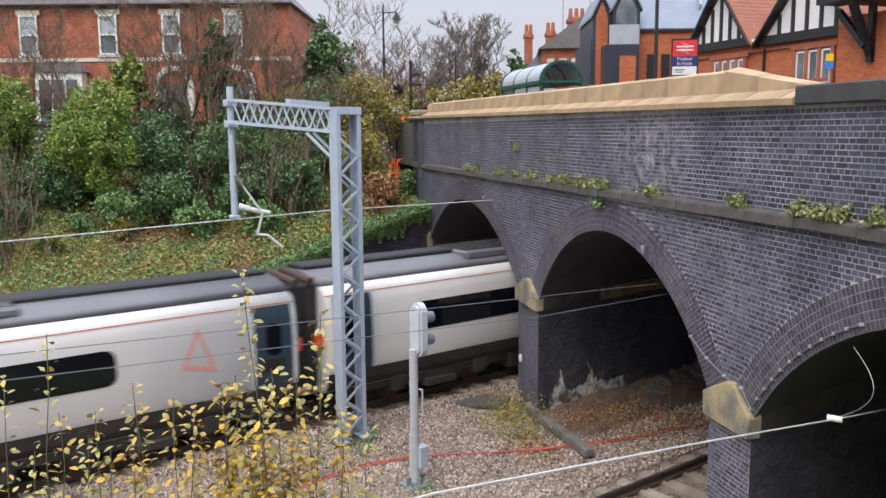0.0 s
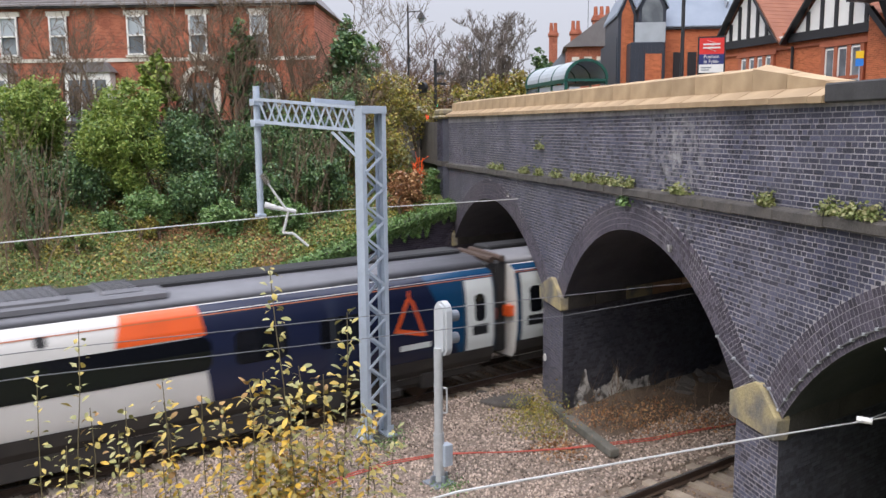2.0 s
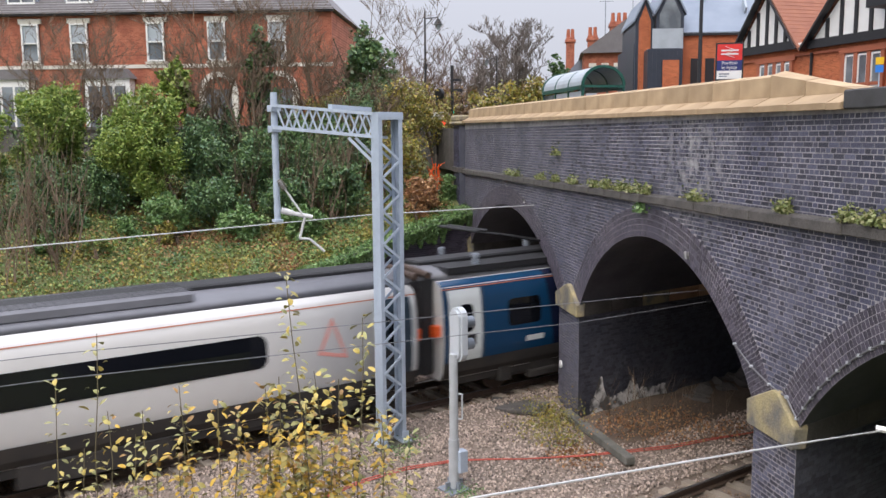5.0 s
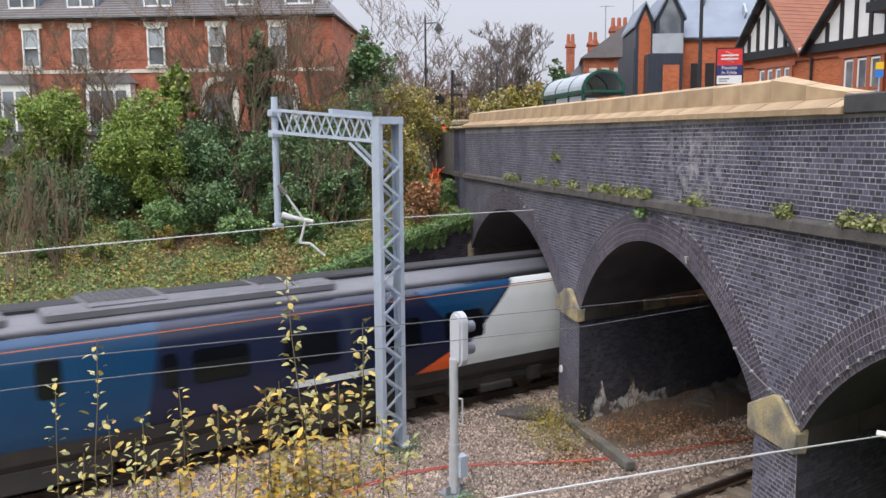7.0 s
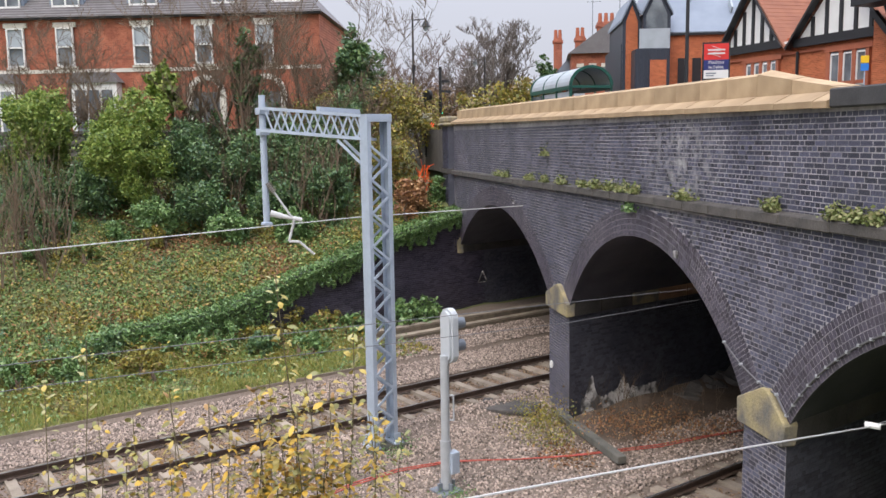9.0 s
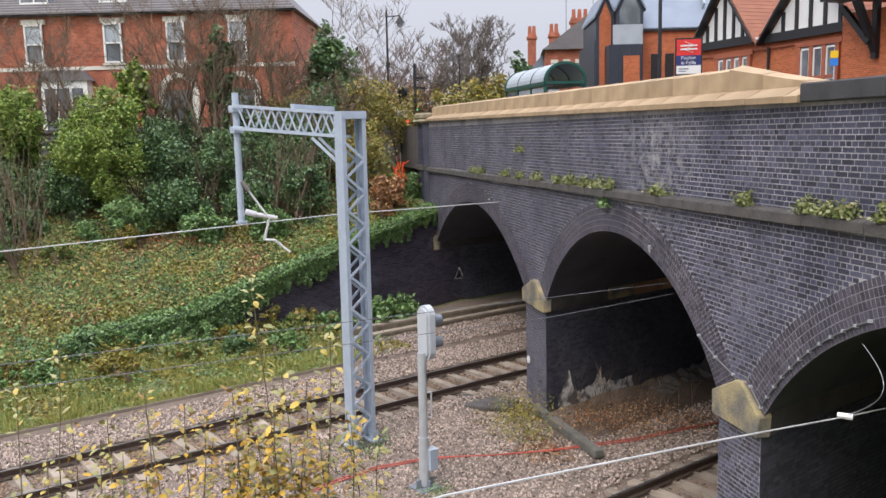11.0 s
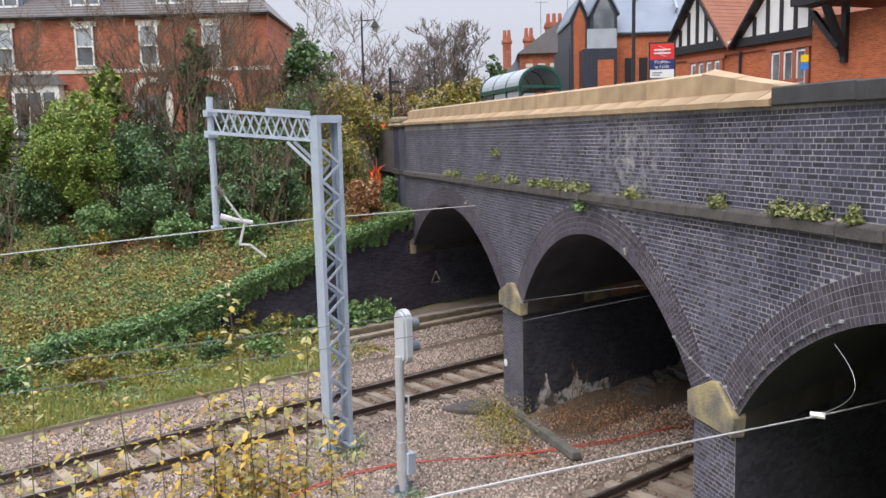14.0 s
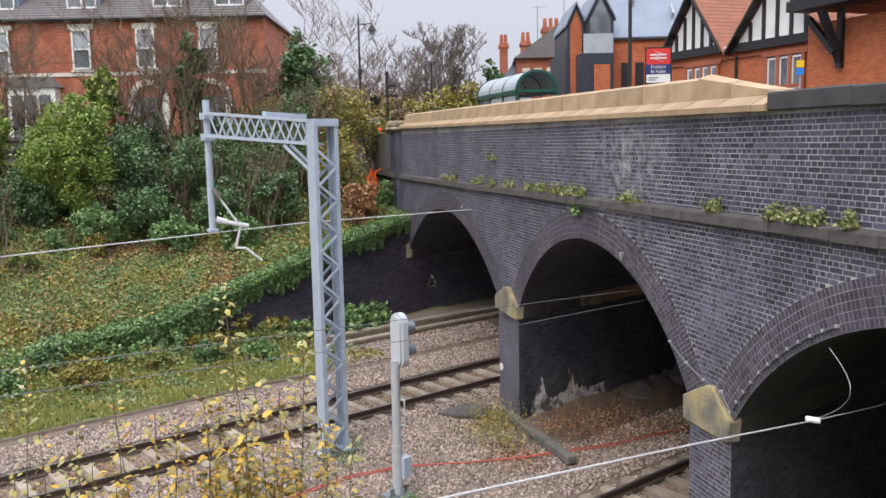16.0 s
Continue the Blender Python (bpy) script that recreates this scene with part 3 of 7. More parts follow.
# imposts: a skewback block on each pier with bands running in under the vaults
def impost(x0, x1, peak):
    bm = prism([(x0 - 0.05, 2.26), (x1 + 0.05, 2.26), (x1 + 0.05, 2.58), (peak, 2.97), (peak - 0.12, 2.97), (x0 - 0.05, 2.64)], -0.10, 0.12)
    bmesh.ops.bevel(bm, geom=list(bm.edges), offset=0.02, segments=1, affect="EDGES")
    for v in bm.verts:
        v.co += Vector((noise.noise(v.co * 3), noise.noise(v.co * 3 + Vector((5, 0, 0))), noise.noise(v.co * 3 + Vector((0, 5, 0))))) * 0.03
    part("impost_block", bm, M["ochre"], bridge, "yellow lichen-stained sandstone springer")


impost(-18.7, -17.2, -17.75)
impost(-9.4, -8.3, -8.7)
bm = prism([(-29.80, 2.24), (-29.22, 2.24), (-29.22, 2.72), (-29.52, 3.42), (-29.80, 3.42)], -0.26, 0.12)
bmesh.ops.bevel(bm, geom=list(bm.edges), offset=0.03, segments=1, affect="EDGES")
part("impost_block", bm, M["ochre"], bridge, "yellow lichen-stained sandstone springer")
rng = random.Random(3)
for px, sg in ((-17.2, 1), (-29.3, 1), (-8.3, 1), (-18.7, -1), (-9.4, -1)):
    d = 0.14
    while d < 14:
        w = rng.uniform(0.7, 1.3)
        bm = bmesh.new()
        lo = [Vector((px - 0.02 * sg, 0, 2.28)) + SKEW * d, Vector((px + 0.07 * sg, 0, 2.28)) + SKEW * d]
        q = [lo[0], lo[1], lo[1] + SKEW * (w - 0.01), lo[0] + SKEW * (w - 0.01)]
        a = [bm.verts.new(v) for v in q]
        b = [bm.verts.new(v + Vector((0, 0, 0.32))) for v in q]
        for i in range(4):
            bm.faces.new((a[i], a[(i + 1) % 4], b[(i + 1) % 4], b[i]))
        bm.faces.new(a)
        bm.faces.new(b)
        bmesh.ops.recalc_face_normals(bm, faces=bm.faces)
        warm = px == -17.2 and d > 1.0
        part("impost_band_stone", bm, M["tan_stone" if warm and d > 2.2 else "ochre" if warm else "stone"], bridge)
        d += w

# ---- wing wall of the far bank ----
vs, fs = [], []
ss = [-14 + 0.5 * i for i in range(38)]
for s in ss:
    t = wall_top(s)
    for o, z in ((WALL_O, -0.4), (WALL_O - 0.04 - 0.02 * t, t), (WALL_O - 0.5, t), (WALL_O - 0.5, -0.4)):
        vs.append(place(s, o, z))
fs = [(i * 4 + j, i * 4 + (j + 1) % 4, (i + 1) * 4 + (j + 1) % 4, (i + 1) * 4 + j) for i in range(len(ss) - 1) for j in range(4)]
tagged(raw("wing_wall", vs, fs, M["sootmortar"]), "dark blue-brick wing wall with ivy on top", "wall", kind="structure")

# ---- overhead line mast ----
MX, MO = -6.08, 2.05
mast = thing("overhead_line_mast", on_track(MX, MO, -0.3), "pale grey galvanised lattice mast with a short boom", "railway mast")
H = 7.42
for x, tag in ((-0.30, -1), (0.30, 1)):
    c_shape = [(0.0, -0.16), (-0.095, -0.16), (-0.095, -0.144), (-0.014, -0.144), (-0.014, 0.144), (-0.095, 0.144), (-0.095, 0.16), (0.0, 0.16)]
    c_shape = [(u * tag, v) for u, v in c_shape]
    bm = bmesh.new()
    lo_ring = [bm.verts.new((x + u, v, 0.12)) for u, v in c_shape]
    hi_ring = [bm.verts.new((x + u, v, H)) for u, v in c_shape]
    for i in range(8):
        bm.faces.new((lo_ring[i], lo_ring[(i + 1) % 8], hi_ring[(i + 1) % 8], hi_ring[i]))
    bm.faces.new(hi_ring)
    bmesh.ops.recalc_face_normals(bm, faces=bm.faces)
    part("leg", bm, M["galv"], mast)
    bm = boxes((x - 0.15, x + 0.10, -0.25, 0.25, 0.06, 0.10), (x - 0.12, x + 0.05, -0.185, -0.165, 0.10, 0.30), (x - 0.12, x + 0.05, 0.165, 0.185, 0.10, 0.30))
    foot = part("base_plate", bm, M["galv"], mast)
    bm = bmesh.new()
    for bx in (-0.1, 0.1):
        for by in (-0.22, 0.22):
            rod(bm, (x + bx * 0.6, by, 0.09), (x + bx * 0.6, by, 0.19), 0.024)
    part("bolt", bm, M["galv_dull"], foot)
part("foundation", boxes((-0.50, 0.50, -0.34, 0.34, -0.25, 0.06), bevel=0.03), M["mossy"], mast, "mossy concrete foundation block")
for y in (-0.17, 0.17):
    z, up = 0.28, 1
    while z < H - 0.75:
        bm = bmesh.new()
        bar(bm, (-0.22 * up, y, z), (0.22 * up, y, z + 0.36), 0.055, 0.02, (0, 1, 0))
        part("lattice_bar", bm, M["galv"], mast)
        z, up = z + 0.36, -up
part("head_plate", boxes((-0.31, 0.31, -0.17, 0.17, H, H + 0.02), (-0.31, 0.31, -0.182, -0.162, H - 0.14, H), (-0.31, 0.31, 0.162, 0.182, H - 0.14, H)), M["galv"], mast)
# the boom: four chords with zigzags, from the head towards the tube
tip = Vector((-1.62, 1.97, 0))
run = tip.normalized()
side = Vector((-run.y, run.x, 0))
zt, zb = H - 0.03, H - 0.52
base = Vector((0.0, 0.1, 0))
length = tip.length
for sd in (-0.2, 0.2):
    for z0, z1, r in ((zt, zt + 0.02, 0.04), (zb, zb + 0.02, 0.036)):
        bm = bmesh.new()
        bar(bm, base + side * sd + Vector((0, 0, z0)), base + run * length + side * sd + Vector((0, 0, z1)), 2 * r, 2 * r * 0.8)
        part("boom_chord", bm, M["galv"], mast)
    n = 12
    for i in range(n):
        a = base + run * (0.1 + (length - 0.2) * i / n) + side * sd
        b = base + run * (0.1 + (length - 0.2) * (i + 1) / n) + side * sd
        bm = bmesh.new()
        lo, hi = (zb, zt) if i % 2 else (zt, zb)
        bar(bm, a + Vector((0, 0, lo)), b + Vector((0, 0, hi)), 0.04, 0.016, side)
        part("boom_lattice", bm, M["galv"], mast)
for i in range(7):
    a = base + run * (0.15 + (length - 0.3) * i / 7)
    bm = bmesh.new()
    s0 = 0.2 if i % 2 else -0.2
    bar(bm, a + side * s0 + Vector((0, 0, zt + 0.03)), a + run * length / 7 - side * s0 + Vector((0, 0, zt + 0.03)), 0.05, 0.015)
    part("boom_bracing", bm, M["galv"], mast)
bm = bmesh.new()
for sd in (-0.2, 0.2):
    bar(bm, base + run * 0.75 + side * sd + Vector((0, 0, zb)), base + run * 0.1 + side * sd + Vector((0, 0, zb - 0.62)), 0.06, 0.03, side)
part("knee_brace", bm, M["galv"], mast)
tp = base + run * (length + 0.06)
part("drop_tube", rods((tp + Vector((0, 0, 5.05)), tp + Vector((0, 0, H + 0.50)), 0.075), sides=12), M["galv"], mast)
part("tube_clamp", boxes((tp.x - 0.12, tp.x + 0.12, tp.y - 0.12, tp.y + 0.12, zt + 0.1, zt + 0.25), bevel=0.01), M["galv"], mast)
part("tube_clamp", boxes((tp.x - 0.12, tp.x + 0.12, tp.y - 0.12, tp.y + 0.12, zb + 0.13, zb + 0.28), bevel=0.01), M["galv"], mast)
part("tube_clamp", boxes((tp.x - 0.1, tp.x + 0.1, tp.y - 0.1, tp.y + 0.1, 5.0, 5.07), bevel=0.01), M["galv"], mast)
part("top_channel", boxes((-0.75, 0.25, 1.05, 1.25, zt + 0.04, zt + 0.14)), M["galv"], mast)
# registration arm with its insulators
bm = rods((tp + Vector((0, 0, 6.0)), tp + Vector((0.16, -0.10, 5.75)), 0.05), (tp + Vector((0.16, -0.10, 5.75)), tp + Vector((0.50, -0.29, 5.15)), 0.025))
arm = part("stay_arm", bm, M["wire_white"], mast)
bm = bmesh.new()
for i in range(6):
    rod(bm, tp + Vector((0.04 + 0.022 * i, -0.02 - 0.014 * i, 5.95 - 0.035 * i)), tp + Vector((0.05 + 0.022 * i, -0.026 - 0.014 * i, 5.935 - 0.035 * i)), 0.085, sides=10)
part("insulator", bm, M["timber"], arm, "ribbed brown insulator")
bm = rods((tp + Vector((0.08, -0.04, 5.27)), tp + Vector((0.30, -0.15, 5.2)), 0.075, 0.065), (tp + Vector((0.30, -0.15, 5.2)), tp + Vector((0.70, -0.37, 5.10)), 0.05), sides=10)
part("registration_tube", bm, M["wire_white"], mast, "white registration tube and insulator")
bm = rods((tp + Vector((0.55, -0.3, 5.14)), tp + Vector((0.42, -0.25, 4.62)), 0.03), (tp + Vector((0.42, -0.25, 4.62)), tp + Vector((0.62, -0.36, 4.60)), 0.028), (tp + Vector((0.62, -0.36, 4.60)), tp + Vector((0.92, -0.5, 4.30)), 0.028), sides=6)
part("steady_arm", bm, M["wire_white"], mast, "bent white steady arm")

for ob in mast.children:
    if ob.name.split(".")[0] in ("boom_chord", "boom_lattice", "boom_bracing", "top_channel"):
        for v in ob.data.vertices:
            v.co.z += 0.085 * max(0.0, (v.co - base).dot(run))

# ---- colour-light signal seen from behind ----
sig = thing("railway_signal", on_track(-6.4, 4.93, -0.3), "grey two-lamp railway signal on a round post", "railway signal")
part("post", rods((Vector((0, 0, 0.05)), Vector((0, 0, 2.75)), 0.085), sides=14), M["signal_post"], sig)
part("sleeve", rods((Vector((0, 0, 0.08)), Vector((0, 0, 1.05)), 0.105), sides=14), M["signal_post"], sig)
part("base_flange", boxes((-0.24, 0.24, -0.24, 0.24, 0.0, 0.04), (-0.02, 0.02, -0.2, 0.2, 0.04, 0.2), (-0.2, 0.2, -0.02, 0.02, 0.04, 0.2)), M["galv_dull"], sig)
part("control_box", boxes((0.02, 0.22, -0.17, 0.02, 0.38, 0.82), bevel=0.015), M["galv"], sig)
part("ladder_bracket", rods((Vector((0.13, -0.1, 1.45)), Vector((0.13, -0.1, 1.95)), 0.018), (Vector((0.05, 0, 1.45)), Vector((0.13, -0.1, 1.45)), 0.018), (Vector((0.05, 0, 1.95)), Vector((0.13, -0.1, 1.95)), 0.018)), M["signal_post"], sig)
bm = bmesh.new()
outline = [(0.20 * math.cos(a), (0.34 if math.sin(a) >= 0 else -0.34) + 0.20 * math.sin(a)) for a in [math.pi * 2 * (i + 0.5) / 20 for i in range(20)]]
fr = [bm.verts.new((0.02, y, 3.12 + z)) for y, z in outline]
bk = [bm.verts.new((0.20, y, 3.12 + z)) for y, z in outline]
bm.faces.new(fr[::-1])
bm.faces.new(bk)
for i in range(20):
    bm.faces.new((fr[i], fr[(i + 1) % 20], bk[(i + 1) % 20], bk[i]))
bmesh.ops.recalc_face_normals(bm, faces=bm.faces)
bmesh.ops.bevel(bm, geom=[e for e in bm.edges if all(v.co.x < 0.05 for v in e.verts)], offset=0.05, segments=2, affect="EDGES")
head = part("signal_head", bm, M["signal"], sig)
for z in (2.90, 3.34):
    part("lamp_hood", rods((Vector((0.18, 0, z)), Vector((0.45, 0, z)), 0.12, 0.11), sides=14), M["galv_dull"], head, "round lamp hood")

# ---- wires ----
PALE = "pale grey overhead contact wire"
cw = [place(-40, -0.55, 3.98), place(-5.26, -0.30, 4.70), place(24, 0.3, 4.72)]
wire("contact_wire", sag(cw[0], cw[1], 0.02) + sag(cw[1], cw[2], 0.05), 0.013, M["wire_white"], PALE, "wire")

# ---- the train: six cars of an electric express ----
RUN = [(0.0, -6.63), (1.4, 12.25), (3.5, 40.72), (6.45, 81.92), (8.0, 103.05), (10.0, 130.3), (13.0, 171.0), (16.0, 212.0)]
PROFILE = [(0.62, 1.16), (0.80, 1.27), (1.30, 1.355), (1.75, 1.365), (2.2, 1.35), (2.65, 1.30), (2.95, 1.22), (3.02, 1.14), (3.09, 0.98), (3.23, 0.76), (3.33, 0.45), (3.37, 0.0)]
HALF = 10.62


def half_width(z):
    for (a, wa), (b, wb) in zip(PROFILE, PROFILE[1:]):
        if z <= b:
            return wa + (wb - wa) * (z - a) / (b - a)
    return 0.0


def loft(sections, closed=False):
    """Skin over cross sections of equal point counts."""
    bm = bmesh.new()
    rows = [[bm.verts.new(p) for p in s] for s in sections]
    n = len(rows[0])
    for a, b in zip(rows, rows[1:]):
        for i in range(n if closed else n - 1):
            bm.faces.new((a[i], a[(i + 1) % n], b[(i + 1) % n], b[i]))
    for r in (rows[0], rows[-1]):
        bm.faces.new(r)
    bmesh.ops.recalc_face_normals(bm, faces=bm.faces)
    for f in bm.faces:
        f.smooth = len(f.verts) == 4
    return bm


def skin(lo, hi):
    pts = [(w, z) for z, w in PROFILE if lo <= z <= hi]
    return [(-w, z) for w, z in pts] + [(w, z) for w, z in pts[::-1] if w > 0]


def patch(corners, eps=0.004, nu=4, nv=28, sides=(-1,)):
    """A sheet that lies on the car's flank, between four corners in x and z."""
    eps += 0.006
    bm = bmesh.new()
    (ax, az), (bx, bz), (cx, cz), (dx, dz) = corners
    for sd in sides:
        rows = []
        for j in range(nv + 1):
            v = j / nv
            row = []
            for i in range(nu + 1):
                u = i / nu
                x = (ax + (bx - ax) * u) * (1 - v) + (dx + (cx - dx) * u) * v
                z = (az + (bz - az) * u) * (1 - v) + (dz + (cz - dz) * u) * v
                row.append(bm.verts.new((x, sd * (half_width(z) + eps), z + 0.15 * max(0.0, min(0.1, z - 2.93)))))
            rows.append(row)
        for a, b in zip(rows, rows[1:]):
            for i in range(nu):
                f = (a[i], a[i + 1], b[i + 1], b[i])
                bm.faces.new(f if sd < 0 else f[::-1])
    for f in bm.faces:
        f.smooth = True
    return bm


def rect(x0, x1, z0, z1):
    return [(x0, z0), (x1, z0), (x1, z1), (x0, z1)]


def rounded(x0, x1, z0, z1, eps, r=0.14):
    """A rounded window sheet on the camera's flank."""
    bm = bmesh.new()
    r = min(r, (x1 - x0) / 2, (z1 - z0) / 2)
    zs = [z0 + r - r * math.cos(radians(a)) for a in (0, 25, 50, 70, 90)]
    zs += [z0 + r + (z1 - z0 - 2 * r) * k / 6 for k in range(1, 6)] + [z1 - r + r * math.sin(radians(a)) for a in (0, 20, 40, 65, 90)]
    rows = []
    for z in zs:
        d = max(0.0, z0 + r - z, z - z1 + r)
        cut = r - math.sqrt(max(0.0, r * r - d * d))
        rows.append([bm.verts.new((x, -(half_width(z) + eps + 0.006), z)) for x in (x0 + cut, x1 - cut)])
    for a, b in zip(rows, rows[1:]):
        bm.faces.new((a[0], a[1], b[1], b[0]))
    return bm


def triangle_mark(car, x, z, size, material):
    """An open three-sided mark of plain strokes, mitred where they meet."""
    outer = [(x - 0.40 * size, z + 0.16 * size), (x + 0.40 * size, z - 0.02 * size), (x + 0.02 * size, z + size)]
    mid = Vector((sum(p[0] for p in outer) / 3, sum(p[1] for p in outer) / 3))
    inner = [tuple(mid + (Vector(p) - mid) * 0.70) for p in outer]
    for k in range(3):
        q = (k + 1) % 3
        part("triangle_mark", patch([outer[k], outer[q], inner[q], inner[k]], 0.010), M[material], car, "open triangular mark")


def bogie(car, x):
    bg = part("bogie", boxes((x - 1.75, x + 1.75, -1.12, -0.98, 0.35, 0.62), (x - 1.75, x + 1.75, 0.98, 1.12, 0.35, 0.62), (x - 0.4, x + 0.4, -1.2, 1.2, 0.3, 0.7), (x - 0.5, x + 0.5, -1.3, -1.1, 0.25, 0.45), (x - 1.5, x - 1.1, -1.25, -0.95, 0.3, 0.7), (x + 1.1, x + 1.5, -1.25, -0.95, 0.3, 0.7), bevel=0.03), M["car_under"], car, "black bogie frame")
    for dx in (-1.3, 1.3):
        part("wheel", rods((Vector((x + dx, -0.82, 0.43)), Vector((x + dx, -0.69, 0.43)), 0.43), (Vector((x + dx, 0.69, 0.43)), Vector((x + dx, 0.82, 0.43)), 0.43), (Vector((x + dx, -0.8, 0.43)), Vector((x + dx, 0.8, 0.43)), 0.09), sides=20), M["rail_side"], bg)


def door(car, x0, x1, leaf_mat_name, frame_mat_name):
    d = part("door", patch(rect(x0, x1, 0.98, 2.87), 0.008), M[leaf_mat_name], car, "plug door")
    part("door_window", rounded(x0 + 0.27, x1 - 0.27, 1.80, 2.50, 0.016), M["car_band"], d)
    part("door_panel", patch(rect(x0 + 0.2, x1 - 0.2, 1.45, 1.72), 0.012), M["black"], d)
    part("door_edge", patch(rect(x0 - 0.07, x0 - 0.01, 0.95, 2.88), 0.012, nu=1), M[frame_mat_name], d)
    part("door_edge", patch(rect(x1 + 0.01, x1 + 0.07, 0.95, 2.88), 0.012, nu=1), M[frame_mat_name], d)


def car_base(label, front=HALF, back=-HALF, material="car_white"):
    c = thing("train_car", pose(0, 0, 0), label, "train car", "train cars")
    lo = [(y, z) for y, z in skin(0.62, 3.09)]
    part("body_shell", loft([[(x, y, z) for y, z in lo] for x in (back, -6, 0, 6, front)]), M[material], c)
    up = [(y, z) for y, z in skin(3.09, 3.37)] + [(0.5, 3.2), (-0.5, 3.2)]
    part("roof", loft([[(x, y, z) for y, z in up] for x in (back, -6, 0, 6, front)], closed=True), M["car_roof"], c, "mid grey roof")
    part("roof_walkway", boxes((back + 0.1, front - 0.1, -0.1, 0.62, 3.31, 3.47), bevel=0.04), M["dark"], c, "black roof duct")
    part("underframe", boxes((back + 0.3, front - 0.3, -1.15, 1.15, 0.42, 0.64), (-4.9, -2.2, -1.22, 1.22, 0.22, 0.66), (-1.8, 1.5, -1.2, 1.2, 0.25, 0.66), (1.9, 4.8, -1.23, 1.23, 0.2, 0.66), bevel=0.03), M["car_under"], c, "black equipment boxes")
    part("skirt", patch(rect(back, front, 0.64, 1.08), 0.013, nu=8, sides=(-1, 1)), M["car_under"], c, "dirty dark lower skirt")
    bogie(c, -7.3)
    bogie(c, 7.3)
    part("orange_stripe", patch(rect(back, front, 2.895, 2.917), 0.009, nu=8, nv=1, sides=(-1, 1)), M["stripe"], c, "thin orange stripe")
    return c


def bellows(c, x, d):
    part("gangway_bellows", boxes((min(x, x + d), max(x, x + d), -0.95, 0.95, 0.75, 3.2), bevel=0.06), M["dark"], c, "black gangway bellows")
    part("end_cap", boxes((min(x, x + d * 0.45), max(x, x + d * 0.45), -1.24, -0.98, 1.74, 2.02)), M["car_orange"], c, "orange coupling cover")
    part("end_pipe", rods((Vector((x + d * 0.5, -1.0, 3.26)), Vector((x + d * 0.5, 0.4, 3.36)), 0.09), sides=8), M["rail_side"], c)


def band(c, x0, x1, n):
    b = part("window_band", rounded(x0, x1, 1.77, 2.47, 0.007, 0.2), M["car_band"], c, "continuous black window band")
    w = (x1 - x0) / n
    for i in range(n):
        part("window_pane", rounded(x0 + i * w + 0.08, x0 + (i + 1) * w - 0.08, 1.83, 2.41, 0.011, 0.12), M["car_band"], b)
    part("window_band_far", patch(rect(x0, x1, 1.77, 2.47), 0.007, nu=8, sides=(1,)), M["car_band"], c)


def roof_box(c, x0, x1, h=0.14, w=0.75, grille=False):
    r = part("roof_equipment", boxes((x0, x1, -w, w, 3.21, 3.33 + h), bevel=0.06), M["car_roof"], c, "grey roof equipment cover")
    if grille:
        for k in range(int((x1 - x0) / 0.16)):
            part("grille_slat", boxes((x0 + 0.05 + k * 0.16, x0 + 0.13 + k * 0.16, -w * 0.9, w * 0.9, 3.33 + h, 3.35 + h)), M["dark"], r)


def bars(c, x0, x1, z, rows=1, h=0.14):
    for k in range(rows):
        part("lettering_bar", patch(rect(x0, x1 - 0.25 * k, z - k * 0.24, z - k * 0.24 + h), 0.012), M["car_mint"], c, "pale unreadable lettering")


cars = []
DARK_DOORS, WHITE_DOORS = ("car_slate", "car_mint"), ("car_mint", "car_slate")

# first car: white with dark doors
c = car_base("white train car with black window band and slate doors")
band(c, -8.3, 6.8, 7)
door(c, -10.4, -9.4, *DARK_DOORS)
door(c, 9.5, 10.45, *DARK_DOORS)
triangle_mark(c, 8.35, 1.70, 0.95, "car_pink")
roof_box(c, -6, -2.5, grille=True)
bellows(c, HALF, 0.38), bellows(c, -HALF, -0.38)
bars(c, 7.4, 8.2, 1.35)
cars.append(c)

# second car: white front, navy and blue rear with white door
c = car_base("white and navy train car with orange flash")
band(c, -2.4, 6.7, 4)
door(c, 9.6, 10.5, *DARK_DOORS)
triangle_mark(c, 8.35, 1.70, 0.95, "car_pink")
part("navy_panel", patch([(-4.9, 0.9), (-2.75, 0.9), (-2.55, 3.07), (-4.5, 3.07)], 0.005), M["car_navy"], c, "navy blue flank")
part("blue_panel", patch([(-HALF, 0.9), (-4.9, 0.9), (-4.5, 3.07), (-HALF, 3.07)], 0.005), M["car_blue"], c, "petrol blue flank")
part("orange_flash", patch([(-2.85, 1.08), (-2.1, 1.08), (-2.5, 1.75), (-2.72, 1.75)], 0.010), M["car_orange"], c, "orange flash")
for x0, x1 in ((-8.6, -7.4), (-7.0, -5.4), (-5.0, -3.0)):
    part("window_pane", rounded(x0, x1, 1.77, 2.47, 0.010), M["car_band"], c)
door(c, -10.45, -9.45, *WHITE_DOORS)
bars(c, -5.6, -3.6, 1.35)
roof_box(c, -1.0, 3.0), roof_box(c, 3.4, 5.2, 0.10, grille=True)
bellows(c, HALF, 0.38), bellows(c, -HALF, -0.38)
cars.append(c)

